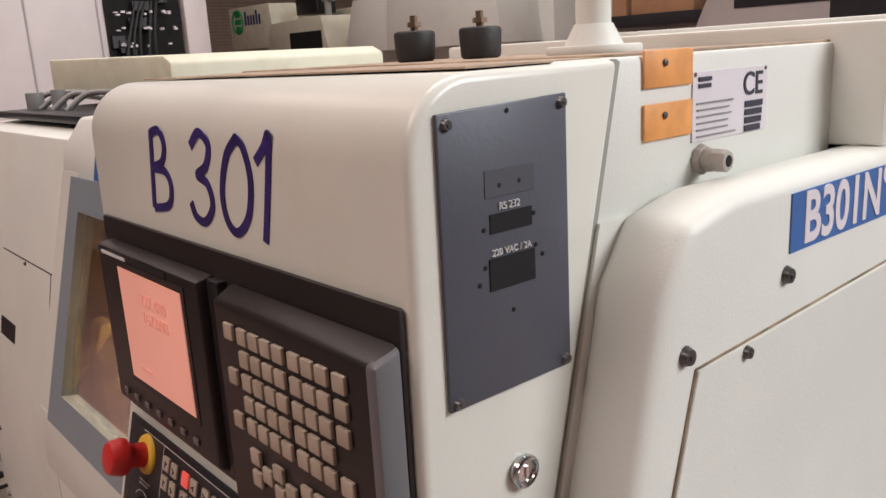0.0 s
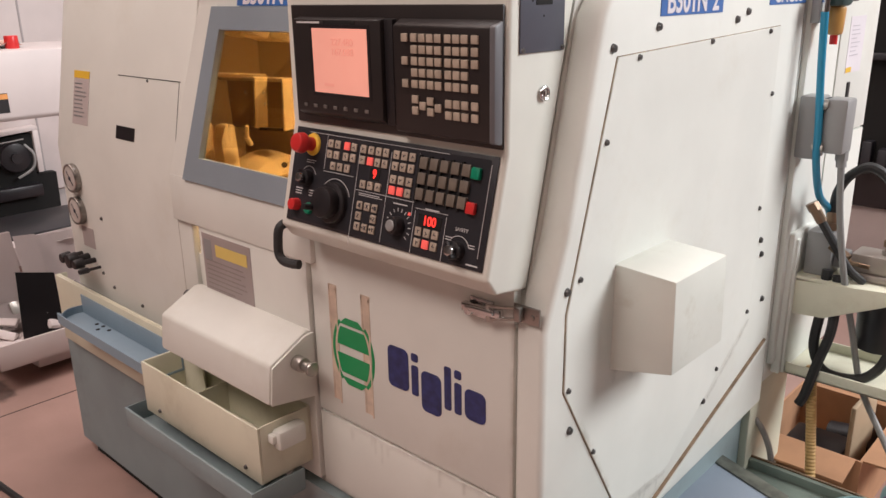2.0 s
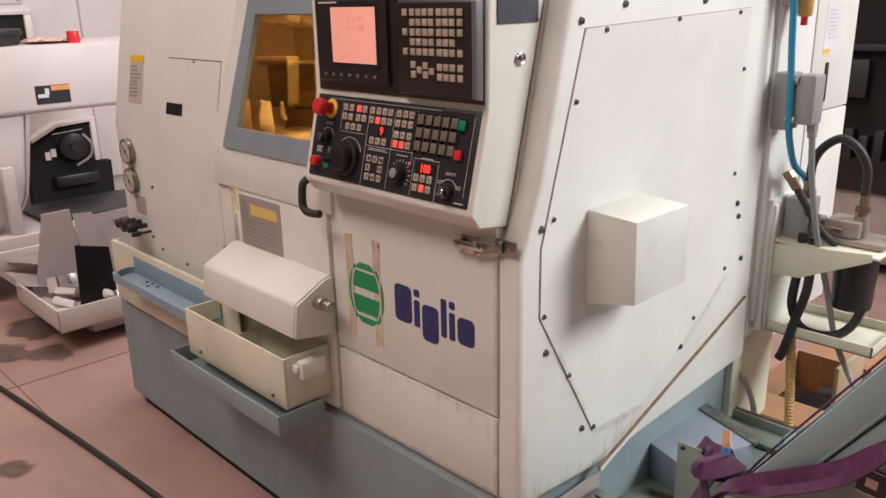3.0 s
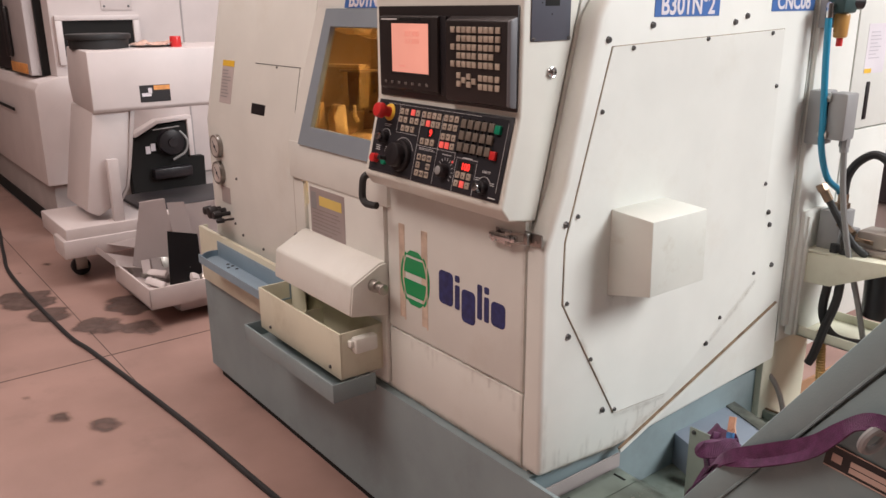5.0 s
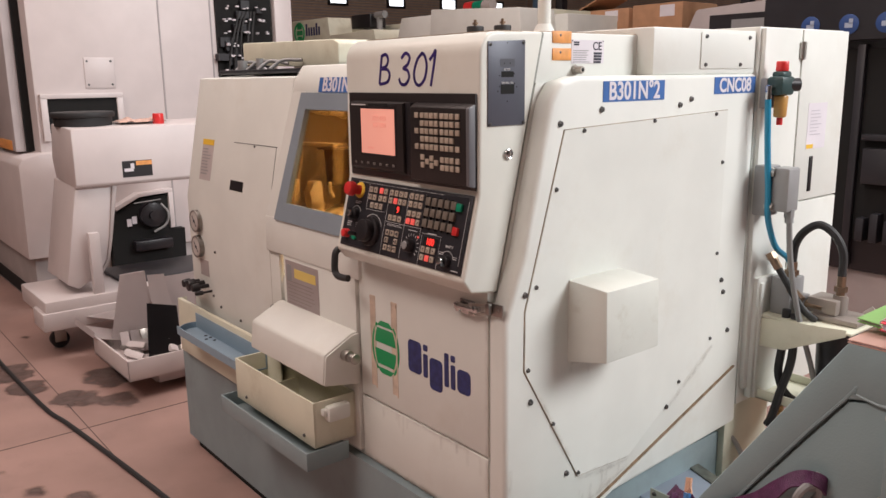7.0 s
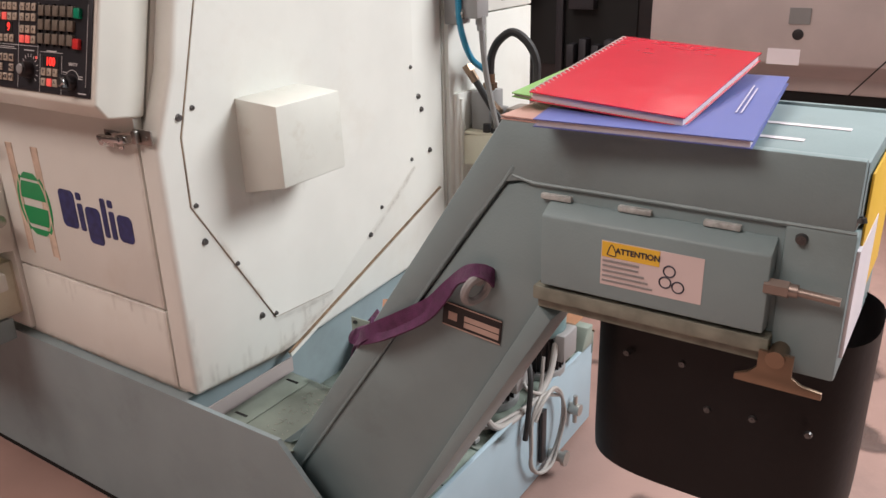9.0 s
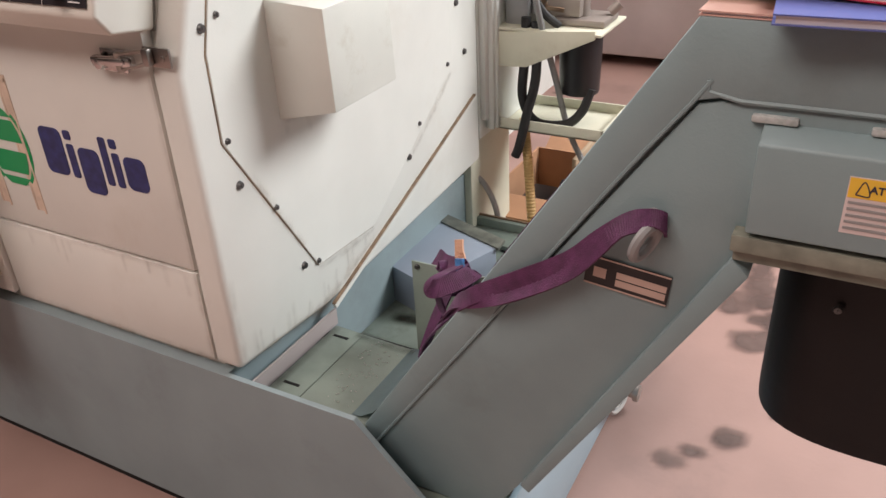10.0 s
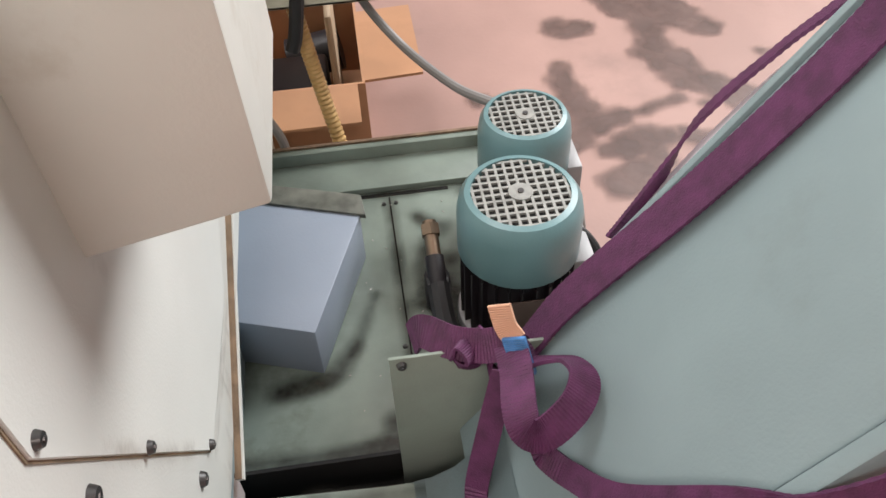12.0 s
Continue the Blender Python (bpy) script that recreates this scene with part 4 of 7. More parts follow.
# screen and keyboard unit
PM = lambda x, z: FRONT(x, -0.0285, z)
part("back_plate", slab(PM(-0.2985, 1.330), 0.478, 0.202, 0.005, 0.002), BEZEL, PEN, "brown-black mounting plate")
LCD = part("screen_unit", prism("x", [(-0.034, 1.412), (-0.050, 1.408), (-0.050, 1.252), (-0.034, 1.242)], -0.514, -0.292, 0.003), BEZEL, PEN, "black screen bezel")
part("screen_unit_side", box(-0.292, -0.272, -0.042, -0.032, 1.245, 1.41, 0.002), BLACKP, PEN)
part("bezel_recess", slab(FRONT(-0.391, -0.0502, 1.341), 0.150, 0.118, 0.0006), BLACKP, LCD)
SCRN = part("screen", slab(FRONT(-0.391, -0.0508, 1.341), 0.138, 0.106, 0.0008), SCREEN, LCD, "pink-orange lit screen")
part("digit_row", lettering("227.480", 0.016, FRONT(-0.383, -0.0518, 1.372), 1.1), SCREENINK, SCRN)
part("digit_row", lettering("167.088", 0.016, FRONT(-0.383, -0.0518, 1.356), 1.1), SCREENINK, SCRN)
part("digit_row", slab(FRONT(-0.42, -0.0518, 1.302), 0.025, 0.005, 0.0004), SCREENINK, SCRN)
part("caption", bars(FRONT(-0.465, -0.0503, 1.403), 0.07, 0.006, 1, 1.2, 2, 0.5), PRINT, LCD)
part("caption_slot", slab(FRONT(-0.39, -0.0503, 1.4035), 0.08, 0.006, 0.0005), DARK, LCD)
SK = mesh_of(slab(Matrix(), 0.009, 0.006, 0.002, 0.0006), "soft_key", mat("soft_key_grey", (0.16, 0.14, 0.13), 0.5))
for i in range(7):
    piece("soft_key", SK, FRONT(-0.488 + i * 0.0265, -0.0502, 1.264), LCD)
KB = part("keyboard_unit", prism("x", [(-0.034, 1.412), (-0.052, 1.402), (-0.052, 1.240), (-0.034, 1.236)], -0.262, -0.060, 0.004), BEZEL, PEN, "black keyboard unit")
part("keyboard_edge", prism("x", [(-0.034, 1.41), (-0.053, 1.402), (-0.053, 1.24), (-0.034, 1.236)], -0.069, -0.058, 0.003), mat("grey_bevel", (0.13, 0.13, 0.14), 0.4), PEN)
KEYM = mesh_of(slab(Matrix(), 0.0132, 0.0122, 0.0035, 0.0012), "key", KEY)
KF = lambda x, z: FRONT(x, -0.052, z)
KX = [-0.214, -0.1975, -0.181, -0.165, -0.145, -0.129, -0.113, -0.094]
KZ = [1.384, 1.367, 1.350, 1.333, 1.316]
for r, z in enumerate(KZ):
    for c, x in enumerate(KX):
        if not (c == 7 and r == 3):
            piece("key", KEYM, KF(x, z), KB)
for z in (1.384, 1.350, 1.316):
    piece("key", KEYM, KF(-0.234, z), KB)
for x, z in ((-0.214, 1.293), (-0.214, 1.276), (-0.198, 1.284), (-0.182, 1.292), (-0.182, 1.276), (-0.166, 1.283), *[(KX[4 + c], z) for c in range(4) for z in (1.291, 1.274)]):
    piece("key", KEYM, KF(x, z), KB)
# lower operator panel, tilted forward at its foot
lv = Vector((0, 0.046, 0.182)).normalized()
LPM = lambda x, v: plane_of((x, -0.0545 + lv.y * v, 1.128 + lv.z * v), (1, 0, 0), lv)
part("operator_panel", slab(LPM(-0.3015, 0.007), 0.476, 0.172, 0.0025, 0.001), PANELGREY, PEN, "dark grey operator panel")
part("panel_line", merge(*[slab(LPM(x, v), w, h, 0.0006, 0, 0.0026) for x, v, w, h in ((-0.33, 0.086, 0.34, 0.0008), (-0.075, 0.01, 0.0008, 0.14), (-0.45, 0.055, 0.0008, 0.06), (-0.41, 0.022, 0.08, 0.0008), (-0.362, -0.01, 0.0008, 0.17), (-0.285, 0.0, 0.0008, 0.15), (-0.222, 0.03, 0.0008, 0.10), (-0.214, -0.045, 0.0008, 0.07), (-0.147, -0.045, 0.0008, 0.07), (-0.29, 0.002, 0.14, 0.0008), (-0.18, -0.006, 0.07, 0.0008))]), PRINT, PEN)
BK = mesh_of(slab(Matrix(), 0.0138, 0.0138, 0.003, 0.0012), "button", KEY)
BR = mesh_of(slab(Matrix(), 0.0138, 0.0138, 0.003, 0.0012), "lit_button", KEYLIT)
OP = part("button_field", slab(LPM(-0.3015, 0.007), 0.45, 0.16, 0.0004, 0, 0.0025), PANELGREY, PEN)
ICON = mesh_of(merge(slab(Matrix(), 0.006, 0.0012, 0.0004, 0, 0.0031), slab(Matrix.Translation((0.001, -0.002, 0)), 0.0012, 0.004, 0.0004, 0, 0.0031)), "icon", INK)
def btn(x, v, on_=False):
    piece("button", BR if on_ else BK, LPM(x, v) @ Matrix.Translation((0, 0, 0.0028)), OP)
    if not on_:
        piece("icon", ICON, LPM(x, v) @ Matrix.Translation((0, 0, 0.0028)) @ Matrix.Rotation(x * 900, 4, "Z"), OP)
cols = [-0.438, -0.4195, -0.395, -0.3765, -0.352, -0.333, -0.3145, -0.297, -0.2725, -0.254, -0.236]
for c, x in enumerate(cols):
    for r in range(2):
        btn(x, 0.0715 - r * 0.0185, (c, r) in {(2, 0), (5, 1)})
for x in (-0.425, -0.407, -0.388):
    btn(x, 0.0335)
for x in (-0.343, -0.3245, -0.306):
    btn(x, 0.013)
for c, x in enumerate((-0.2725, -0.254, -0.236)):
    btn(x, 0.0315)
    btn(x, 0.0135, c < 2)
for i, (c, r) in enumerate([(0, 0), (1, 0), (2, 0), (0, 1), (2, 1), (0, 2), (1, 2), (2, 2)]):
    x, v = -0.3435 + c * 0.0185, -0.0227 - r * 0.018
    piece("button", BK, LPM(x, v) @ Matrix.Translation((0, 0, 0.0028)), OP)
    part("lettering", lettering(["-B", "-X", "+B", "Z", "+Z", "-Y", "+X", "+Y"][i], 0.0095, LPM(x, v) @ Matrix.Translation((0, 0, 0.0062))), INK, OP)
for c in range(3):
    for r in range(2):
        btn(-0.2005 + c * 0.0182, -0.0412 - r * 0.0183, (c, r) == (1, 1))
BIGK = mesh_of(slab(Matrix(), 0.0165, 0.0185, 0.007, 0.0015), "large_key", mat("dark_beige_key", (0.15, 0.125, 0.1), 0.5, vary=0.12, scale=60))
for c in range(5):
    part("key_slot", slab(LPM(-0.2165 + c * 0.0222, 0.041), 0.005, 0.074, 0.0045, 0, 0.0027), DARK, PEN)
    for r in range(3):
        piece("button", BIGK, LPM(-0.2065 + c * 0.0222, 0.066 - r * 0.0245) @ Matrix.Translation((0, 0, 0.0028)), OP)
part("start_button", slab(LPM(-0.099, 0.064), 0.017, 0.018, 0.008, 0.002, 0.0026), GREENB, PEN, "green start button")
part("stop_button", slab(LPM(-0.099, 0.012), 0.017, 0.018, 0.008, 0.002, 0.0026), RED, PEN, "red stop button")
part("digit_window", slab(LPM(-0.318, 0.033), 0.024, 0.020, 0.0008, 0, 0.0029), DARK, PEN)
part("digit_window", slab(LPM(-0.180, -0.023), 0.05, 0.02, 0.0008, 0, 0.0029), DARK, PEN)
part("digit_row", lettering("9", 0.021, LPM(-0.318, 0.033) @ Matrix.Translation((0, 0, 0.004)), 0.9, 0.0003), LED, PEN, "red lit digit")
part("digit_row", lettering("100", 0.021, LPM(-0.180, -0.023) @ Matrix.Translation((0, 0, 0.004)), 0.9, 0.0003), LED, PEN, "red lit digits")
part("lettering", lettering("SAFETY", 0.0078, LPM(-0.113, -0.0235) @ Matrix.Translation((0, 0, 0.003))), PRINT, PEN)
EM = LPM(-0.488, 0.0645)
ES = part("emergency_stop", merge(knob(EM, 0.013, 0.03, 24), on(EM @ Matrix.Translation((0, 0, 0.024)), cyl((0, 0, 0), (0, 0, 0.02), 0.0195, 0.0165, 28, 0.005))), RED, PEN, "red mushroom emergency stop")
part("collar", knob(EM @ Matrix.Translation((0, 0, 0.002)), 0.021, 0.005, 28), YELLOW, ES, "yellow collar")
part("lamp_button", knob(LPM(-0.512, -0.048), 0.0115, 0.018, 20, 0.9), RED, PEN, "small red push button")
part("lamp_button", knob(LPM(-0.477, -0.050), 0.011, 0.009, 20, 0.9), GREENB, PEN, "small green push button")
for x, v in ((-0.490, 0.004), (-0.115, -0.055)):
    kk = part("selector_switch", merge(knob(LPM(x, v), 0.015, 0.016, 24), on(LPM(x, v) @ Matrix.Rotation(0.5, 4, "Z"), slab(Matrix(), 0.008, 0.028, 0.026, 0.002))), BLACKP, PEN, "black selector switch")
    part("cap", knob(LPM(x, v) @ Matrix.Translation((0, 0, 0.020)), 0.009, 0.0075, 16), CHROME, kk)
WC = LPM(-0.412, -0.030)
part("hand_wheel", merge(knob(WC, 0.037, 0.014, 36, 0.97, 0.003), knob(WC @ Matrix.Translation((0, 0, 0.014)), 0.028, 0.020, 36, 0.95, 0.003), knob(WC @ Matrix.Translation((-0.022, -0.012, 0.02)), 0.006, 0.032, 12)), BLACKP, PEN, "black pulse hand wheel")
KN = LPM(-0.248, -0.041)
part("override_knob", merge(knob(KN, 0.0165, 0.02, 24, 0.85), knob(KN @ Matrix.Translation((0, 0, 0.02)), 0.011, 0.002, 20)), BLACKP, PEN, "black override knob")
part("knob_cap", knob(KN @ Matrix.Translation((0, 0, 0.0205)), 0.010, 0.003, 20), GREYBOX, PEN)
part("scale_mark", merge(*[slab(KN @ Matrix.Rotation(a, 4, "Z") @ Matrix.Translation((0.026, 0, 0)), 0.006, 0.0012, 0.0006, 0, 0.0028) for a in [(-40 + 20 * k) * math.pi / 180 for k in range(13)]]), PRINT, PEN)
part("indicator", slab(LPM(-0.226, -0.018), 0.005, 0.005, 0.0012, 0, 0.0028), KEYLIT, PEN)
for x, v, r in ((-0.412, -0.03, 0.042), (-0.115, -0.055, 0.022), (-0.49, 0.004, 0.021)):
    part("scale_arc", stroke([(r * math.cos(a), r * math.sin(a)) for a in [0.4 + 0.25 * k for k in range(9)]], 0.001, LPM(x, v) @ Matrix.Translation((0, 0, 0.003)), 3), PRINT, PEN)
for x, v, w, h, n_ in ((-0.488, 0.034, 0.022, 0.008, 2), (-0.512, -0.022, 0.016, 0.014, 3), (-0.475, -0.022, 0.014, 0.014, 3), (-0.25, -0.006, 0.03, 0.005, 1), (-0.18, -0.004, 0.026, 0.005, 1), (-0.085, -0.072, 0.02, 0.006, 1), (-0.325, -0.004, 0.05, 0.006, 2), (-0.137, -0.04, 0.012, 0.008, 2), (-0.09, -0.045, 0.01, 0.008, 2)):
    part("small_print", bars(LPM(x, v) @ Matrix.Translation((0, 0, 0.0028)), w, h, n_, 1.2, int(-x * 1000), 0.35), PRINT, PEN)
# side of the pendant
IP = part("interface_plate", prism("x", [(-0.007, 1.535), (0.098, 1.5395), (0.098, 1.363), (-0.008, 1.363)], XR, XR + 0.003, 0.0008), PLATE, PEN, "grey steel interface plate")
IM = lambda y, z: SIDE(XR + 0.003, y, z)
for y, z in ((-0.001, 1.529), (0.093, 1.534), (0.093, 1.368), (-0.002, 1.3675)):
    piece("screw", SCREW_SMALL, IM(y, z) @ Matrix.Scale(0.7, 4), IP)
for y, z in ((0.046, 1.533), (0.0375, 1.491), (0.054, 1.4915), (0.024, 1.4665), (0.066, 1.470), (0.024, 1.444), (0.067, 1.450), (0.019, 1.4345), (0.073, 1.443), (0.046, 1.4135)):
    part("hole", knob(IM(y, z), 0.0016, 0.0006, 8, 1), DARK, IP)
part("recess", slab(IM(0.0465, 1.4925), 0.041, 0.016, 0.0005), mat("plate_dark", (0.07, 0.073, 0.09), 0.5), IP)
part("socket_opening", slab(IM(0.0465, 1.469), 0.035, 0.0115, 0.0007), DARK, IP, "empty black socket opening")
part("socket_opening", slab(IM(0.0465, 1.4385), 0.0385, 0.0195, 0.0007), DARK, IP, "empty black socket opening")
part("lettering", lettering("RS 232", 0.0062, IM(0.045, 1.4785) @ Matrix.Translation((0, 0, 0.0006))), PRINT, IP)
part("lettering", lettering("220 VAC / 2A", 0.0058, IM(0.046, 1.4515) @ Matrix.Translation((0, 0, 0.0006))), PRINT, IP)
part("key_lock", merge(knob(SIDE(XR, 0.051, 1.303), 0.0115, 0.004, 24), ring(SIDE(XR + 0.004, 0.051, 1.303), 0.0095, 0.002, 24), slab(SIDE(XR + 0.003, 0.051, 1.303), 0.002, 0.008, 0.0025)), CHROME, PEN, "round chrome key lock")

# knobs and lamp foot on the machine roof
for x, y in ((-0.41, 0.275), (-0.345, 0.31)):
    s = thing("rubber_foot", (x, y, 1.56), "black rubber mount with a brass stud on the roof", "machine foot", "roof mounts")
    part("rubber_body", cyl((x, y, 1.560), (x, y, 1.592), 0.021, 0.0225, 28, 0.004), RUBBER, s)
    part("stud", merge(cyl((x, y, 1.592), (x, y, 1.608), 0.004), cyl((x, y, 1.596), (x, y, 1.601), 0.008, seg=6)), BRASS, s)
SG = thing("signal_pole", (-0.185, 0.295, 1.56), "grey signal lamp pole on a round flange", "signal lamp")
part("flange", merge(cyl((-0.185, 0.295, 1.559), (-0.185, 0.295, 1.567), 0.042, seg=32, bevel=0.002), cyl((-0.185, 0.295, 1.567), (-0.185, 0.295, 1.585), 0.026, 0.017, 28)), CREAM, SG)
part("pole", cyl((-0.185, 0.295, 1.57), (-0.185, 0.295, 1.655), 0.0155, seg=24), CREAM, SG)
part("lamp_base", box(-0.215, -0.155, 0.265, 0.325, 1.655, 1.72, 0.006), CREAM, SG)

# ---- coolant tank beside the machine ----
TK = thing("coolant_tank", (0.2, 0.4, 0), "pale green coolant tank with an oily deck", "tank")
part("front_wall", prism("y", [(-0.03, 0.03), (-0.03, 0.418), (0.235, 0.418), (0.40, 0.245), (0.46, 0.24), (0.46, 0.03)], -0.014, -0.004, 0.0), GREYBLUE, TK, "grey-blue front wall")
part("tank_body", box(-0.05, 0.458, 0.36, 0.93, 0.02, 0.25, 0.003), TANK, TK)
part("tank_body", box(0.25, 0.458, -0.004, 0.36, 0.02, 0.246, 0.003), TANK, TK)
part("tank_side", box(0.458, 0.470, -0.012, 0.935, 0.015, 0.256, 0.002), TANKBLUE, TK, "light blue tank side")
part("deck", prism("z", [(0.0, 0.006), (0.0, 0.266), (0.15, 0.259), (0.205, 0.259), (0.245, 0.266), (0.27, 0.28), (0.29, 0.30), (0.29, 0.07), (0.22, 0.05), (0.21, 0.006)], 0.35, 0.356, 0.002), TANK, TK, "pale green oily tray deck")
part("deck_front", box(0.0, 0.24, -0.003, 0.006, 0.2, 0.38, 0.002), CONV, TK)
# near-black sheets: the shade down in the pit is painted on
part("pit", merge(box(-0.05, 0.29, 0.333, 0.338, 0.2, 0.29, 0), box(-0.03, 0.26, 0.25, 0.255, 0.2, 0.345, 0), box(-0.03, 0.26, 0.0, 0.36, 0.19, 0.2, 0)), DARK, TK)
part("slot_cover", box(0.004, 0.07, 0.035, 0.252, 0.356, 0.3585, 0.001), TANK, TK)
for y in (0.075, 0.232):
    part("slot", box(0.018, 0.052, y - 0.003, y + 0.003, 0.3585, 0.3595, 0), DARK, TK)
part("guide_strip", on(plane_of((-0.006, 0.14, 0.372), (0, 1, 0), (0, 0, 1)), slab(Matrix(), 0.27, 0.036, 0.004)), GREYW, TK, "pale bent guide strip")
part("rim", merge(box(-0.05, 0.47, 0.925, 0.94, 0.22, 0.285, 0.002), box(-0.05, 0.40, 0.845, 0.925, 0.25, 0.262, 0.002)), TANK, TK)
part("rim_edge", box(-0.05, 0.47, 0.938, 0.944, 0.28, 0.289, 0), RUST, TK)
part("vent_slot", box(0.10, 0.30, 0.834, 0.841, 0.25, 0.2512, 0), DARK, TK)
part("deck_seam", merge(box(0.199, 0.2015, 0.5, 0.83, 0.25, 0.2508, 0), box(0.25, 0.458, 0.22, 0.2225, 0.246, 0.2468, 0)), DARK, TK)
for x, y in ((0.19, 0.815), (0.21, 0.815), (0.193, 0.52), (0.21, 0.52), (0.38, 0.26), (0.42, 0.26)):
    piece("screw", SCREW_SMALL, Matrix.Translation((x, y, 0.25)) @ Matrix.Scale(0.7, 4), TK)
part("drain_hole", cyl((0.436, 0.16, 0.246), (0.436, 0.16, 0.2472), 0.012, seg=18), DARK, TK)
part("baffle_plate", box(0.17, 0.345, 0.296, 0.300, 0.27, 0.53, 0.001), TANK, TK, "upright pale green splash plate")
piece("screw", SCREW_SMALL, FRONT(0.182, 0.296, 0.52), TK)
part("corner_lug", prism("x", [(0.86, 0.25), (0.93, 0.25), (0.93, 0.31), (0.90, 0.31)], 0.43, 0.47, 0.002), TANK, TK)
part("perforated_block", merge(box(0.40, 0.43, 0.30, 0.36, 0.25, 0.275, 0.003), box(0.40, 0.44, 0.37, 0.39, 0.25, 0.262, 0.002)), GREYBOX, TK)
part("level_gauge", merge(box(0.470, 0.482, 0.615, 0.64, 0.06, 0.21, 0.004)), BLACKP, TK, "black sight-level gauge")
part("drain_tap", merge(cyl((0.47, 0.68, 0.05), (0.51, 0.68, 0.05), 0.014), cyl((0.51, 0.68, 0.05), (0.52, 0.68, 0.05), 0.02)), STEEL, TK, "steel drain tap")
part("drain_tap", merge(cyl((0.47, 0.80, 0.12), (0.50, 0.80, 0.12), 0.016), cyl((0.485, 0.80, 0.08), (0.485, 0.80, 0.16), 0.006)), STEEL, TK, "steel drain tap")
DB = thing("duct_box", (0.02, 0.6, 0.25), "grey-blue folded metal duct lying on the tank", "duct")
part("duct_body", prism("z", [(0.079, 0.492), (0.152, 0.70), (0.0, 0.78), (-0.06, 0.78), (-0.06, 0.54)], 0.251, 0.342, 0.002), DUCT, DB)
part("flange", prism("z", [(0.160, 0.695), (0.156, 0.74), (-0.05, 0.81), (-0.05, 0.77)], 0.338, 0.346, 0.001), mat("oily_flange", (0.12, 0.125, 0.105), 0.4, vary=0.35, scale=35), DB, "oily dark flange")

def pump(x, y, z0, z1, r, label):
    p = thing("coolant_pump", (x, y, z0), label, "pump", "coolant pumps")
    part("motor_body", cyl((x, y, z0 + 0.02), (x, y, z1 - 0.092), r * 0.86, seg=36), BLACKP, p)
    fin = mesh_of(box(-r * 0.09, r * 0.09, -0.0015, 0.0015, z0 + 0.02, z1 - 0.105, 0), "cooling_fin", BLACKP)
    for k in range(26):
        a = 2 * math.pi * k / 26
        piece("cooling_fin", fin, Matrix.Translation((x + r * 0.9 * math.cos(a), y + r * 0.9 * math.sin(a), 0)) @ Matrix.Rotation(a, 4, "Z"), p)
    part("foot_flange", cyl((x, y, z0), (x, y, z0 + 0.02), r * 1.05, seg=32, bevel=0.003), GREYBOX, p)
    bm = bmesh.new()
    prof = [(r * 1.0, z1 - 0.096), (r * 1.03, z1 - 0.092), (r * 1.03, z1 - 0.03), (r * 0.99, z1 - 0.012), (r * 0.90, z1 - 0.002), (r * 0.80, z1), (r * 0.80, z1 - 0.01)]
    rows = [[bm.verts.new((x + q * math.cos(2 * math.pi * k / 48), y + q * math.sin(2 * math.pi * k / 48), z)) for k in range(48)] for q, z in prof]
    for a, b in zip(rows, rows[1:]):
        for k in range(48):
            bm.faces.new((a[k], a[(k + 1) % 48], b[(k + 1) % 48], b[k]))
    cowl = part("fan_cowl", bm, MOTOR, p, "rounded green fan cowl")
    # black disc painted in for the shade behind the grille
    part("fan_painted_shade", cyl((x, y, z1 - 0.02), (x, y, z1 - 0.012), r * 0.82, seg=40), DARK, cowl)
    g = bmesh.new()
    step = 0.0118
    for i in range(-8, 9):
        h = r * 0.8
        o = i * step
        if abs(o) < h:
            ln = 2 * math.sqrt(h * h - o * o)
            bmesh.ops.create_cube(g, size=1, matrix=Matrix.Translation((x + o, y, z1 - 0.004)) @ Matrix.Diagonal((0.0036, ln, 0.004, 1)))
            bmesh.ops.create_cube(g, size=1, matrix=Matrix.Translation((x, y + o, z1 - 0.004)) @ Matrix.Diagonal((ln, 0.0036, 0.0036, 1)))
    part("grille", merge(g, cyl((x, y, z1 - 0.006), (x, y, z1 - 0.001), r * 0.2, seg=20)), mat("grille_metal", (0.3, 0.31, 0.29), 0.45, metal=0.3, vary=0.15, scale=60), cowl, "square-mesh fan grille")
    part("hub_screw", cyl((x, y, z1 - 0.001), (x, y, z1 + 0.001), 0.004, seg=10), SCREW, cowl)
    part("terminal_box", box(x + r * 0.8, x + r * 1.3, y - 0.03, y + 0.045, z0 + 0.05, z0 + 0.125, 0.006), GREYBOX, p, "grey terminal box")
    part("rating_plate", slab(plane_of((x - 0.0, y - r * 0.98, z0 + 0.09), (1, 0, 0), (0, 0, 1)), 0.045, 0.05, 0.002), mat("brown_rating_plate", (0.14, 0.1, 0.085), 0.45, metal=0.3), p)
    return p
pump(0.356, 0.556, 0.25, 0.487, 0.078, "large green coolant pump with a mesh grille on the tank")
pump(0.403, 0.742, 0.25, 0.462, 0.066, "smaller green coolant pump with a mesh grille on the tank")
FT = thing("pipe_fitting", (0.245, 0.6, 0.25), "brass and steel valve fitting on the tank deck", "pipe fitting")
part("pipe", merge(cyl((0.25, 0.67, 0.34), (0.25, 0.62, 0.318), 0.0105), cyl((0.25, 0.665, 0.338), (0.25, 0.65, 0.331), 0.0145, seg=6)), BRASS, FT)
part("valve_body", merge(cyl((0.25, 0.62, 0.318), (0.25, 0.58, 0.30), 0.014), box(0.232, 0.268, 0.575, 0.61, 0.25, 0.31, 0.008)), BLACKP, FT)
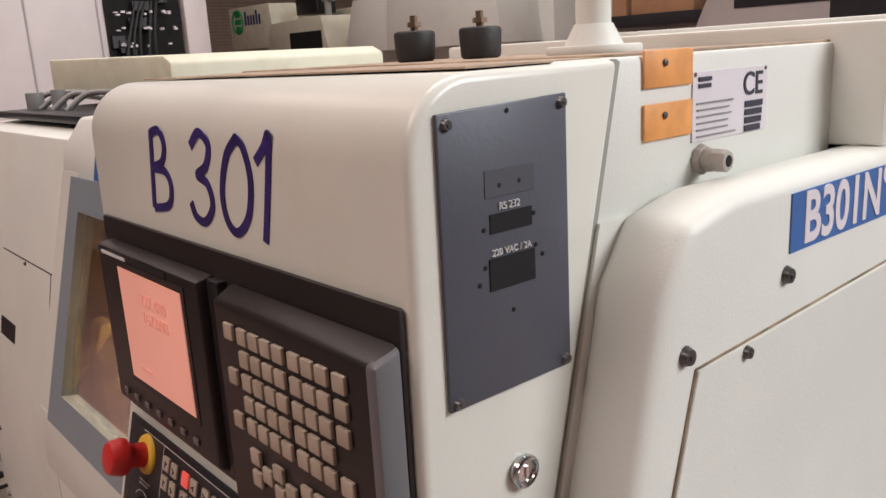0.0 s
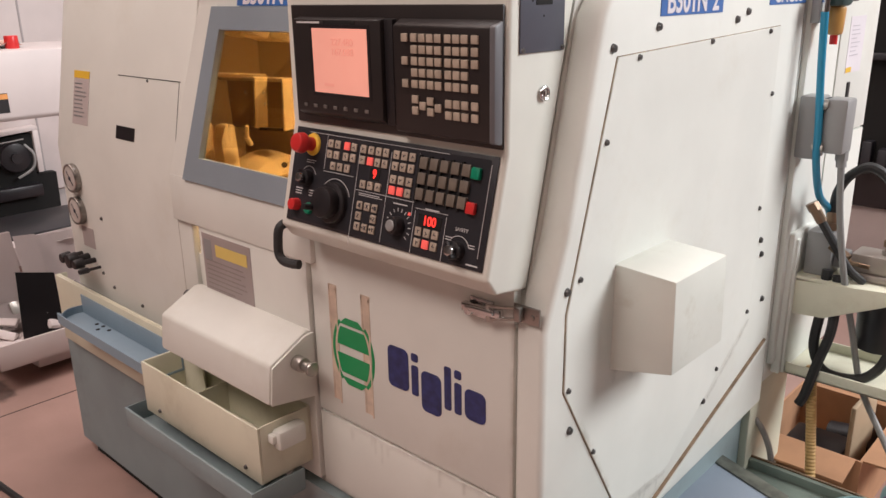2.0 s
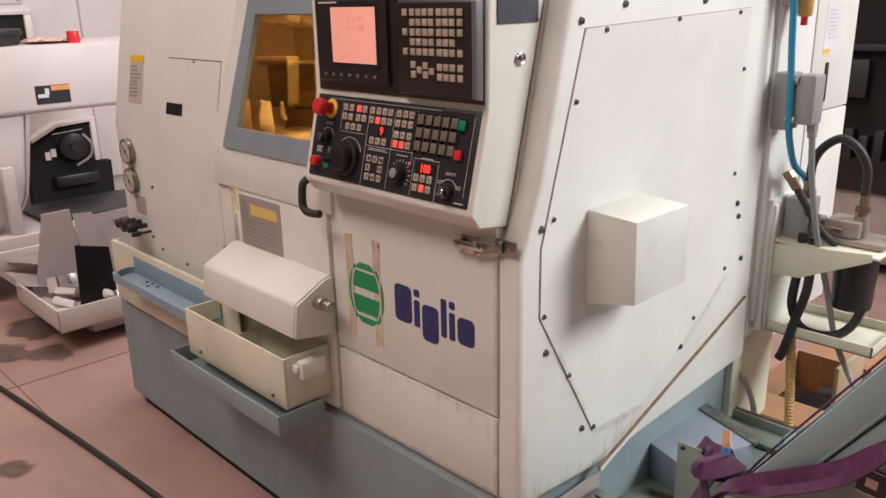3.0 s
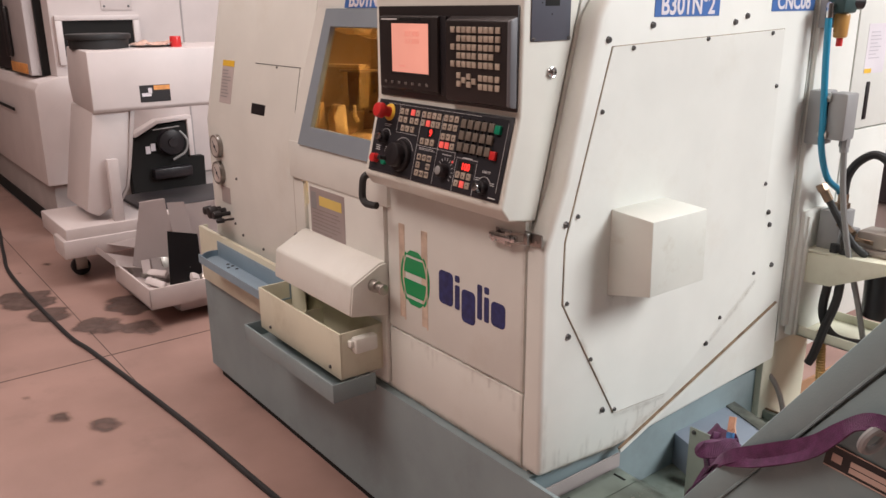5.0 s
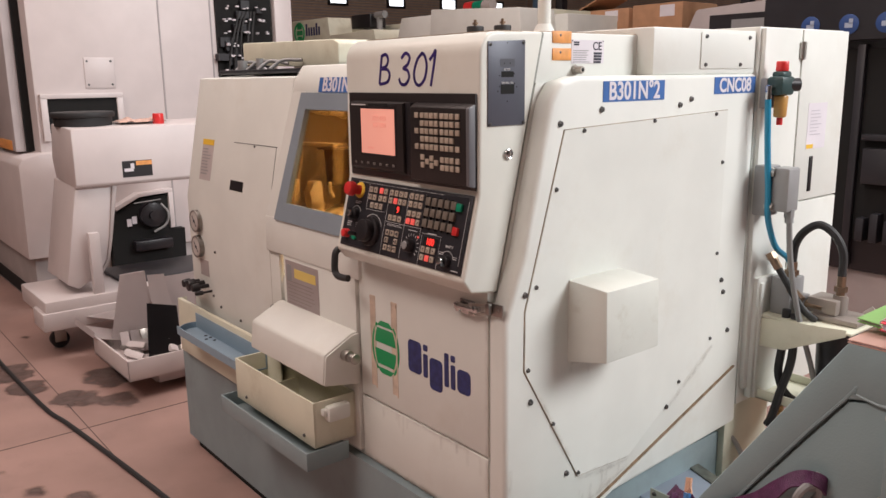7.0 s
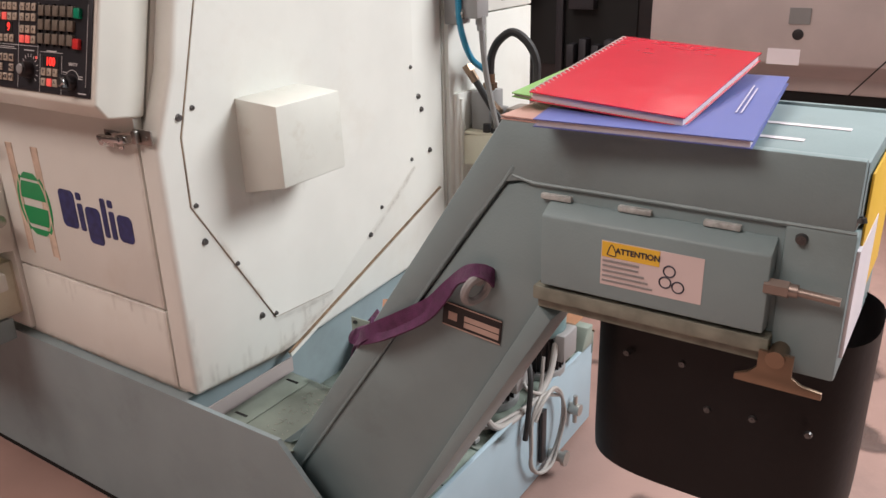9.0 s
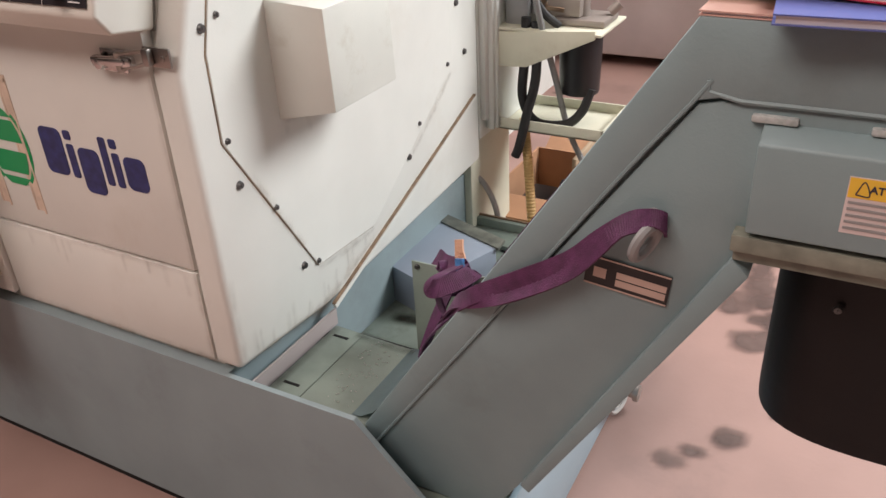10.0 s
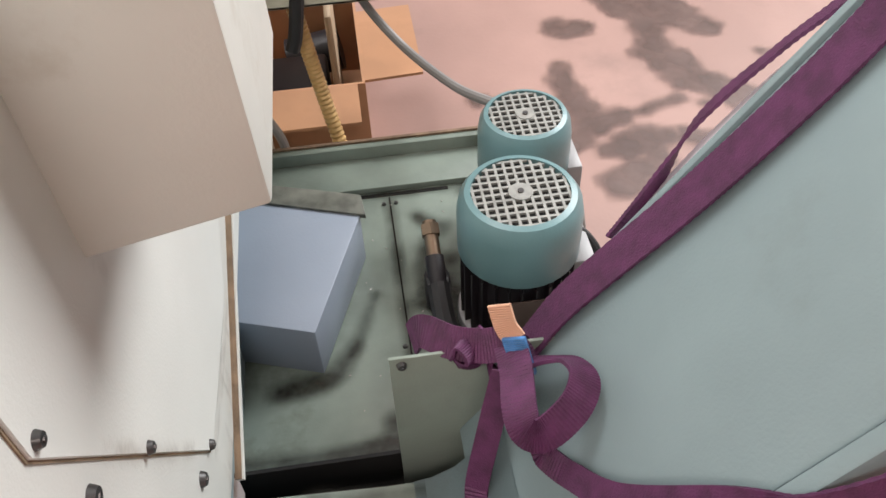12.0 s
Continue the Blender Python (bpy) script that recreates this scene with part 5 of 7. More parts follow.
part("hose_end", tube([(0.25, 0.58, 0.30), (0.252, 0.52, 0.285), (0.262, 0.46, 0.30), (0.285, 0.42, 0.33)], 0.016), RUBBER, FT)
# cables round the pumps
CBL = thing("cable_coil", (0.47, 0.55, 0.1), "coil of grey cable hanging from the tank edge", "cable")
def coil(cx, cy, cz, r, n, seed):
    q = random.Random(seed)
    return [(cx + 0.012 * q.random(), cy + r * (1 + 0.08 * q.random()) * math.cos(a), cz + r * 1.25 * (1 + 0.08 * q.random()) * math.sin(a)) for a in [0.6 + 2 * math.pi * k / 10 for k in range(n)]]
part("cable_loop", tube([(0.43, 0.60, 0.33), (0.47, 0.56, 0.30)] + coil(0.485, 0.62, 0.16, 0.085, 24, 3), 0.0045), CABLE, CBL)
part("cable_loop", tube([(0.43, 0.40, 0.33), (0.455, 0.44, 0.26), (0.47, 0.55, 0.255), (0.475, 0.66, 0.29), (0.45, 0.76, 0.40)], 0.008), CABLE, CBL)
part("cable_loop", tube([(0.40, 0.36, 0.36), (0.43, 0.40, 0.275), (0.46, 0.50, 0.262), (0.475, 0.60, 0.27), (0.468, 0.64, 0.35)], 0.0045), CABLE, CBL)

part("cable_loop", tube([(0.42, 0.60, 0.36), (0.452, 0.585, 0.37), (0.478, 0.555, 0.33), (0.486, 0.53, 0.25), (0.484, 0.52, 0.19)], 0.0065), RUBBER, CBL)
# oil and dirt on the deck
def smear(pts, radii):
    streak(pts, radii, 0.6, 0.008, 0.02)
smear([(0.34, 0.46), (0.28, 0.50), (0.265, 0.58), (0.275, 0.66)], (0.05, 0.045, 0.035, 0.03))
smear([(0.30, 0.64), (0.36, 0.65), (0.44, 0.62)], (0.03, 0.03, 0.02))
smear([(-0.03, 0.37), (0.10, 0.365), (0.22, 0.36)], (0.012, 0.02, 0.03))
smear([(0.20, 0.50), (0.20, 0.70), (0.20, 0.82)], (0.006, 0.008, 0.006))
smear([(0.17, 0.40), (0.25, 0.41), (0.33, 0.40)], (0.02, 0.03, 0.04))
smear([(0.27, 0.47), (0.30, 0.42), (0.38, 0.40), (0.44, 0.44)], (0.05, 0.06, 0.06, 0.05))
smear([(0.24, 0.60), (0.245, 0.66), (0.25, 0.72)], (0.03, 0.025, 0.015))
smear([(0.32, 0.83), (0.36, 0.80), (0.44, 0.80)], (0.015, 0.03, 0.03))
smear([(0.02, 0.47), (0.08, 0.475), (0.12, 0.52), (0.16, 0.62)], (0.02, 0.018, 0.012, 0.006))
smear([(0.24, 0.78), (0.27, 0.74)], (0.012, 0.02))
smear([(-0.04, 0.835), (0.2, 0.838), (0.44, 0.83)], (0.008, 0.006, 0.01))
tagged(part("grime_film", film(Matrix.Translation((0, 0, 0.2516)), 0.008), GRIME, TK, "black oily film"), kind="stuff")
smear([(0.01, 0.02), (0.01, 0.15), (0.01, 0.25)], (0.008, 0.006, 0.008))
smear([(0.07, 0.252), (0.15, 0.246), (0.22, 0.246)], (0.006, 0.008, 0.006))
smear([(0.03, 0.012), (0.14, 0.015)], (0.006, 0.01))
tagged(part("grime_film", film(Matrix.Translation((0, 0, 0.3602)), 0.008), GRIME, TK, "black oily film"), kind="stuff")
# ---- chip conveyor ----
CV = thing("chip_conveyor", (0.6, 0.19, 0.3), "grey-green inclined chip conveyor with a raised discharge end", "conveyor")
Y0, Y1 = 0.046, 0.335
part("incline_shell", prism("y", [(0.235, 0.385), (0.30, 0.30), (0.43, 0.27), (0.50, 0.36), (0.752, 0.80), (0.752, 0.99), (0.69, 1.06)], Y0 + 0.012, Y1 - 0.006, 0.006), CONV, CV)
part("side_flange", prism("y", [(0.175, 0.30), (0.195, 0.27), (0.694, 0.982), (0.72, 0.988), (1.138, 0.988), (1.138, 1.07), (0.69, 1.07)], Y0 - 0.004, Y0 + 0.012, 0.003), CONV, CV, "front flange of the cover")
part("side_web", prism("y", [(0.247, 0.343), (0.195, 0.262), (0.195, 0.252), (0.44, 0.252), (0.508, 0.36), (0.756, 0.806), (1.138, 0.806), (1.138, 0.984), (0.722, 0.984), (0.697, 0.978)], Y0, Y0 + 0.012, 0.002), CONV, CV)
part("edge_weld", tube([(0.225, 0.0435, 0.3135), (0.45, 0.0435, 0.635), (0.692, 0.0435, 0.981), (0.74, 0.0435, 0.987), (1.14, 0.0435, 0.987)], 0.003, 4, 6), CONV, CV)
part("lower_flange", prism("y", [(0.50, 0.35), (0.515, 0.34), (0.775, 0.79), (0.755, 0.81)], Y0 - 0.012, Y0 + 0.1, 0.002), CONV, CV)
part("back_flange", prism("y", [(0.225, 0.375), (0.245, 0.345), (0.694, 0.982), (1.138, 0.988), (1.138, 1.07), (0.69, 1.07)], Y1 - 0.008, Y1, 0.002), CONV, CV)
part("top_cover", box(0.70, 1.14, Y0 + 0.012, Y1 - 0.008, 0.99, 1.066, 0.004), CONV, CV)
part("head_box", box(0.752, 1.135, Y0 + 0.012, Y1 - 0.004, 0.80, 0.99, 0.004), CONV, CV)
part("lower_sill", merge(box(0.752, 1.068, 0.022, 0.06, 0.826, 0.846, 0.002), box(0.755, 1.064, 0.034, 0.058, 0.81, 0.826, 0)), mat("oily_sill", (0.2, 0.21, 0.17), 0.5, vary=0.25, scale=30), CV)
def fillet(y0, y1):
    """Sheet that curves from the deck up into the incline."""
    bm = bmesh.new()
    prof = [(0.180, 0.3575), (0.20, 0.362), (0.225, 0.378), (0.25, 0.41), (0.275, 0.447)]
    rows = [[bm.verts.new((x, y, z)) for x, z in prof] for y in (y0, y0 + 0.02, (y0 + y1) / 2, y1)]
    for a, b in zip(rows, rows[1:]):
        for m in range(len(prof) - 1):
            bm.faces.new((a[m], a[m + 1], b[m + 1], b[m]))
    bmesh.ops.solidify(bm, geom=bm.faces[:], thickness=0.003)
    return bm
part("chute_curve", fillet(Y0 + 0.006, 0.258), CONV, CV, "sheet curving up from the deck")
HT = part("inspection_hatch", prism("x", [(0.055, 0.968), (0.044, 0.968), (0.018, 0.953), (0.018, 0.853), (0.055, 0.846)], 0.765, 1.06, 0.003), CONV, CV, "hinged inspection hatch")
for x in (0.775, 0.885, 0.995):
    part("hinge", slab(FRONT(x, 0.055, 0.972), 0.045, 0.008, 0.016, 0.002), mat("worn_hinge_paint", (0.42, 0.45, 0.44), 0.5, vary=0.25, scale=80), CV)
WM = FRONT(0.919, 0.018, 0.904) @ Matrix.Scale(0.87, 4)
wl = part("warning_label", slab(WM, 0.152, 0.07, 0.0008), mat("pink_white_label", (0.66, 0.56, 0.55), 0.5), HT, "white warning label with a yellow header")
part("header", slab(WM @ Matrix.Translation((-0.031, 0.022, 0.0007)), 0.088, 0.024, 0.0006), YELLOW, wl)
part("lettering", lettering("ATTENTION", 0.012, WM @ Matrix.Translation((-0.02, 0.022, 0.0016)), 1.0, 0.0003), INK, wl)
tri = stroke([(-0.067, 0.014), (-0.060, 0.030), (-0.053, 0.014), (-0.067, 0.014)], 0.0014, WM @ Matrix.Translation((0, 0, 0.0012)), 1)
part("pictogram", merge(tri, *[ring(WM @ Matrix.Translation((x, y, 0.001)), 0.0085, 0.0012, 18, 4) for x, y in ((0.028, 0.006), (0.023, -0.012), (0.042, -0.016))], stroke([(0.05, 0.004), (0.064, 0.014)], 0.003, WM), stroke([(0.05, 0.014), (0.064, 0.004)], 0.003, WM)), INK, wl)
part("print", bars(WM @ Matrix.Translation((-0.034, -0.012, 0.0008)), 0.078, 0.04, 5, 1.0, 6, 0.4), GREYBOX, wl)
part("tension_rod", merge(cyl((1.055, 0.024, 0.914), (1.082, 0.024, 0.914), 0.0105, seg=6), cyl((1.082, 0.024, 0.914), (1.092, 0.024, 0.914), 0.008, seg=12), cyl((1.08, 0.024, 0.914), (1.137, 0.024, 0.911), 0.0052)), mat("worn_steel", (0.3, 0.25, 0.22), 0.4, metal=0.7), CV, "threaded tension rod")
MB = part("motor_guard", box(1.066, 1.142, 0.04, Y1, 0.80, 0.986, 0.004), CONV, CV)
piece("screw", SCREW_BIG, FRONT(1.085, 0.04, 0.972), MB)
part("clip", merge(prism("y", [(1.06, 0.835), (1.10, 0.835), (1.10, 0.808), (1.112, 0.80), (1.135, 0.797), (1.135, 0.788), (1.035, 0.788), (1.035, 0.796), (1.05, 0.802), (1.06, 0.812)], 0.012, 0.018, 0.001), cyl((1.08, 0.008, 0.828), (1.08, 0.04, 0.828), 0.011)), BRASS, CV, "brass spring clip")
for x in (1.06, 1.14):
    piece("screw", SCREW_BIG, Matrix.Translation((x, 0.05, 1.0)), CV)
part("end_plate", box(1.142, 1.145, 0.07, 0.33, 0.86, 1.05, 0.001), YELLOW, CV, "yellow-painted end plate")
part("end_label", box(1.142, 1.146, 0.05, 0.2, 0.83, 0.965, 0.0), PAPER, CV)
part("white_mark", merge(on(plane_of((0.98, 0.12, 1.0665), (1, 0.0, 0), (0, 1, 0)), slab(Matrix(), 0.16, 0.012, 0.0006)), on(plane_of((1.0, 0.2, 1.0665), (1, 0.0, 0), (0, 1, 0)), slab(Matrix(), 0.2, 0.012, 0.0006))), PAPER, CV)
npm = plane_of((0.637, 0.0445, 0.748), (1, 0, -0.10), (0.10, 0, 1))
np_ = part("maker_plate", slab(npm, 0.105, 0.042, 0.0012), BLACKP, CV, "black maker's plate with blank silver fields")
part("field", merge(slab(npm @ Matrix.Translation((0.018, 0.002, 0.0012)), 0.062, 0.009, 0.0006), slab(npm @ Matrix.Translation((0.018, -0.009, 0.0012)), 0.062, 0.009, 0.0006), slab(npm @ Matrix.Translation((-0.034, -0.001, 0.0012)), 0.016, 0.014, 0.0006), slab(npm @ Matrix.Translation((-0.0, 0.0195, 0.0012)), 0.104, 0.002, 0.0006), slab(npm @ Matrix.Translation((0.0, -0.0195, 0.0012)), 0.104, 0.002, 0.0006)), mat("plate_copper", (0.55, 0.42, 0.36), 0.4, metal=0.3), np_)
part("lifting_eye", merge(ring(plane_of((0.662, 0.018, 0.820), (0.35, 1, 0), (0.3, 0, 1)), 0.022, 0.0065, 24), cyl((0.662, 0.02, 0.835), (0.662, 0.056, 0.84), 0.011)), GREYBOX, CV, "grey lifting eye")
# black discharge skirt
sk = bmesh.new()
rows = []
for z, s in ((0.81, 1.0), (0.72, 1.0), (0.64, 1.0), (0.56, 1.0), (0.535, 0.995)):
    row = []
    for k in range(48):
        a = 2 * math.pi * k / 48
        cx_, sx_ = math.cos(a), math.sin(a)
        ex = math.copysign(abs(cx_) ** 0.55, cx_)
        ey = math.copysign(abs(sx_) ** 0.7, sx_)
        row.append(sk.verts.new((0.985 + 0.19 * s * ex, 0.215 + 0.125 * s * ey, z)))
    rows.append(row)
for a, b in zip(rows, rows[1:]):
    for k in range(48):
        sk.faces.new((a[k], a[(k + 1) % 48], b[(k + 1) % 48], b[k]))
bmesh.ops.solidify(sk, geom=sk.faces[:], thickness=0.006)
SKT = part("discharge_skirt", sk, SKIRT, CV, "black rubber discharge skirt")
for x, z in ((0.87, 0.74), (0.95, 0.745), (1.05, 0.69), (1.12, 0.69), (0.99, 0.685)):
    piece("screw", SCREW_SMALL, FRONT(x, 0.090, z), SKT)

part("paper_guard", ribbon([(0.418, 0.349, 0.628), (0.469, 0.351, 0.705), (0.519, 0.350, 0.772), (0.552, 0.346, 0.806), (0.60, 0.344, 0.87)], [(-0.7, 0.5, 0.5)] * 5, 0.05, 0.001), PAPER, CV, "white paper strip tucked behind the conveyor")
# ---- webbing sling ----
ST = thing("webbing_sling", (0.3, 0.28, 0.5), "purple webbing lifting sling knotted round the conveyor", "sling")
inc = (-0.832, 0, 0.554)
out = (0, -1, 0.15)
part("band", ribbon([(0.276, 0.262, 0.535), (0.255, 0.232, 0.47), (0.240, 0.208, 0.412), (0.246, 0.186, 0.402), (0.275, 0.150, 0.452), (0.311, 0.112, 0.520), (0.369, 0.080, 0.603), (0.425, 0.034, 0.672), (0.50, 0.030, 0.722), (0.566, 0.030, 0.765), (0.605, 0.026, 0.806), (0.640, 0.018, 0.840), (0.664, 0.018, 0.850), (0.678, 0.030, 0.842), (0.677, 0.044, 0.828)], [(-0.3, -0.7, 0.6), (-0.3, -0.7, 0.6), (-0.5, -0.7, 0.5), (-0.6, -0.6, 0.4), inc, inc, (-0.75, -0.35, 0.5), (-0.5, -0.8, 0.4), out, (0, -0.9, 0.5), (-0.3, -0.8, 0.5), (-0.4, -0.7, 0.6), (0.1, -0.5, 0.9), (0.8, -0.3, 0.5), (1, 0.2, 0.2)], 0.024), STRAP, ST)
part("band", ribbon([(0.276, 0.20, 0.545), (0.290, 0.192, 0.518), (0.299, 0.186, 0.506), (0.313, 0.154, 0.526), (0.338, 0.110, 0.564), (0.390, 0.060, 0.640), (0.440, 0.028, 0.676), (0.50, 0.024, 0.705), (0.566, 0.024, 0.752), (0.603, 0.020, 0.795), (0.632, 0.014, 0.832), (0.658, 0.014, 0.846)], [(-0.3, -0.8, -0.4), (-0.5, -0.8, 0), inc, inc, inc, (-0.75, -0.35, 0.5), (-0.4, -0.9, 0.3), (0.0, -0.5, 0.85), (0, -0.7, 0.7), (-0.3, -0.8, 0.5), (-0.4, -0.7, 0.6), (-0.2, -0.6, 0.8)], 0.024), STRAP, ST)
part("band", ribbon([(0.285, 0.290, 0.525), (0.308, 0.308, 0.508), (0.347, 0.312, 0.569), (0.427, 0.297, 0.689), (0.467, 0.293, 0.747), (0.515, 0.292, 0.817), (0.56, 0.296, 0.884), (0.64, 0.306, 1.002), (0.685, 0.315, 1.077), (0.70, 0.345, 1.06)], [inc] * 9 + [(-0.3, 1, 0.3)], 0.040), STRAP, ST)
part("band", ribbon([(0.685, 0.35, 1.06), (0.62, 0.366, 0.92), (0.576, 0.372, 0.836), (0.529, 0.378, 0.782), (0.469, 0.376, 0.715), (0.429, 0.362, 0.640), (0.40, 0.352, 0.60)], [(-0.75, 0.5, 0.4)] * 5 + [(-0.3, 0.95, 0.1), (-0.2, 0.98, 0.1)], 0.026), STRAP, ST)
part("knot", ribbon([(0.196, 0.345, 0.495), (0.206, 0.328, 0.528), (0.232, 0.302, 0.538), (0.258, 0.288, 0.545), (0.282, 0.276, 0.555), (0.296, 0.262, 0.53), (0.282, 0.268, 0.50), (0.266, 0.285, 0.515), (0.268, 0.298, 0.55)], [(-0.9, -0.3, 0.2), (-0.6, -0.4, 0.7), (-0.4, -0.6, 0.7), (-0.4, -0.6, 0.7), (-0.2, -0.7, 0.7), (0.7, -0.6, 0), (0, -0.3, -0.9), (-0.9, 0, -0.2), (-0.5, 0, 0.8)], 0.033), STRAP, ST)
part("knot", ribbon([(0.215, 0.318, 0.515), (0.24, 0.290, 0.518), (0.252, 0.284, 0.534), (0.244, 0.296, 0.545), (0.232, 0.302, 0.53)], [(-0.3, -0.9, 0.2), (-0.1, -0.9, -0.2), (0.7, -0.5, 0.4), (0.2, 0.1, 1), (-0.9, 0.2, 0.2)], 0.03), STRAP, ST)
lc = Vector((0.302, 0.215, 0.568))
eye_side = Vector((-0.2, -0.55, 0.8))
lp = [(0.284, 0.278, 0.556), (0.279, 0.245, 0.566), (0.272, 0.195, 0.572), (0.275, 0.170, 0.570), (0.292, 0.166, 0.572), (0.322, 0.182, 0.585), (0.338, 0.208, 0.590), (0.334, 0.236, 0.580), (0.316, 0.255, 0.560), (0.292, 0.262, 0.535), (0.276, 0.255, 0.52)]
lp = [tuple(lc + (Vector(p) - lc) * (1.0 if m in (0, 9, 10) else 0.88)) for m, p in enumerate(lp)]
ln = [eye_side * 0.9 + (Vector(p) - lc).normalized() * (0.25 if m < 3 else 0.9) for m, p in enumerate(lp)]
part("loop", ribbon(lp, [tuple(v) for v in ln], 0.031), STRAP, ST)
part("rated_tag", ribbon([(0.285, 0.27, 0.575), (0.29, 0.262, 0.555), (0.295, 0.258, 0.535)], [(-0.5, -0.6, 0.6)] * 3, 0.022, 0.004), mat("blue_tag", (0.06, 0.19, 0.42), 0.35, vary=0.3, scale=90), ST, "blue rating tag")
part("rated_tag", ribbon([(0.275, 0.29, 0.60), (0.28, 0.28, 0.58), (0.287, 0.272, 0.57)], [(-0.5, -0.6, 0.6)] * 3, 0.022, 0.003), mat("orange_tag", (0.62, 0.36, 0.24), 0.7), ST, "orange paper tag")

# ---- binders on the conveyor ----
def leafy(name, m4, w, h, t, cover, label, curl=0.0, cat="folder"):
    b = thing(name, m4.translation, label, cat, "documents on the conveyor")
    def sheet(z0, tt, inset):
        bm = bmesh.new()
        n = 8
        g = [[[bm.verts.new(m4 @ Vector(((i / n - 0.5) * (w - inset), (j - 0.5) * (h - inset), z0 + k * tt + curl * ((i / n - 0.35) ** 2)))) for k in range(2)] for j in range(2)] for i in range(n + 1)]
        for i in range(n):
            for k in range(2):
                bm.faces.new((g[i][0][k], g[i + 1][0][k], g[i + 1][1][k], g[i][1][k]))
            for j in range(2):
                bm.faces.new((g[i][j][0], g[i + 1][j][0], g[i + 1][j][1], g[i][j][1]))
        for i in (0, n):
            bm.faces.new((g[i][0][0], g[i][1][0], g[i][1][1], g[i][0][1]))
        return bm
    part("page_block", sheet(0.001, t - 0.002, 0.006), PAPER, b)
    part("cover", sheet(t - 0.001, 0.0015, 0), cover, b)
    part("back_cover", sheet(0, 0.0012, 0), cover, b)
    return b
ZT = 1.070
def lying(x, y, zf, yaw, tilt, roll, h):
    return plane_of((x, y, zf + h / 2 * tilt), (math.cos(yaw), math.sin(yaw), roll), (-math.sin(yaw), math.cos(yaw), tilt))
leafy("paper_folder", lying(0.81, 0.19, ZT, -0.03, 0.01, 0, 0.30), 0.235, 0.30, 0.005, mat("salmon_folder", (0.62, 0.4, 0.34), 0.6), "salmon paper folder lying under the other binders")
BMX = lying(0.8792, 0.16, ZT + 0.006, 0.093, 0.065, -0.012, 0.31)
bb = leafy("blue_folder", BMX, 0.262, 0.31, 0.010, BLUEBOOK, "blue cardboard folder with white spine print")
part("spine_print", bars(BMX @ Matrix.Translation((0.098, 0.01, 0.0118)) @ Matrix.Rotation(math.pi / 2, 4, "Z"), 0.13, 0.012, 2, 1.15, 3, 0.3), mat("pale_print", (0.5, 0.48, 0.6), 0.6), bb)
leafy("green_booklet", lying(0.80, 0.225, ZT + 0.016, -0.10, 0.09, -0.05, 0.297), 0.21, 0.297, 0.006, GREENBOOK, "green-covered booklet under the red notebook", cat="booklet")
RM = lying(0.8416, 0.1886, ZT + 0.022, -0.036, 0.126, -0.06, 0.297)
rb = leafy("red_notebook", RM, 0.21, 0.297, 0.012, REDBOOK, "glossy red spiral notebook lying on top", 0.0, "notebook")
part("spiral", merge(*[ring(RM @ Matrix.Translation((-0.103, (k / 24 - 0.5) * 0.28, 0.008)) @ Matrix.Rotation(math.pi / 2, 4, "X"), 0.006, 0.0009, 10, 4) for k in range(25)]), PAPER, rb)

# swarf and grime on the tank deck
q = random.Random(21)
bm = bmesh.new()
for i in range(130):
    x, y, z = (q.uniform(0.10, 0.17), q.uniform(0.06, 0.245), 0.3605) if i < 70 else (q.uniform(0.28, 0.45), q.uniform(0.02, 0.36), 0.2465) if i < 105 else (q.uniform(0.0, 0.3), q.uniform(0.4, 0.82), 0.2505)
    bmesh.ops.create_cube(bm, size=1, matrix=pose(x, y, z + 0.001, q.uniform(-20, 20), q.uniform(-20, 20), q.uniform(0, 180)) @ Matrix.Diagonal((q.uniform(0.0015, 0.0045), q.uniform(0.0008, 0.0018), 0.001, 1)))
single("metal_swarf", bm, STEEL, "fine metal chips scattered on the tank deck", "swarf", kind="stuff")

# ---- services on the cabinet side ----
RG = thing("air_regulator", (0.03, 1.03, 1.31), "air filter regulator with red knob and amber bowl", "regulator")
part("mount", box(0.01, 0.03, 0.995, 1.05, 1.37, 1.45, 0.002), GREYBOX, RG)
part("body", merge(box(0.028, 0.075, 0.995, 1.06, 1.405, 1.455, 0.008), box(0.035, 0.07, 1.005, 1.05, 1.445, 1.468, 0.006)), mat("dark_green_body", (0.02, 0.05, 0.05), 0.4), RG, "dark green valve body")
part("adjust_knob", cyl((0.052, 1.028, 1.468), (0.052, 1.028, 1.495), 0.017, 0.016, 20, 0.003), RED, RG, "red adjusting knob")
part("bowl", cyl((0.052, 1.032, 1.405), (0.052, 1.032, 1.345), 0.019, 0.017, 22, 0.006), AMBER, RG, "amber plastic bowl")
part("drain", cyl((0.052, 1.032, 1.345), (0.052, 1.032, 1.325), 0.008), RED, RG)
gg = part("gauge", merge(cyl((0.06, 1.05, 1.432), (0.075, 1.075, 1.432), 0.018, seg=24)), BLACKP, RG, "small round pressure gauge")
part("dial", cyl((0.0745, 1.0742, 1.432), (0.0752, 1.0754, 1.432), 0.0155, seg=24), PAPER, gg)
part("elbow", merge(cyl((0.045, 0.995, 1.425), (0.045, 0.975, 1.425), 0.008), cyl((0.045, 0.978, 1.43), (0.045, 0.978, 1.395), 0.009)), CHROME, RG)
RG.location.y -= 0.06
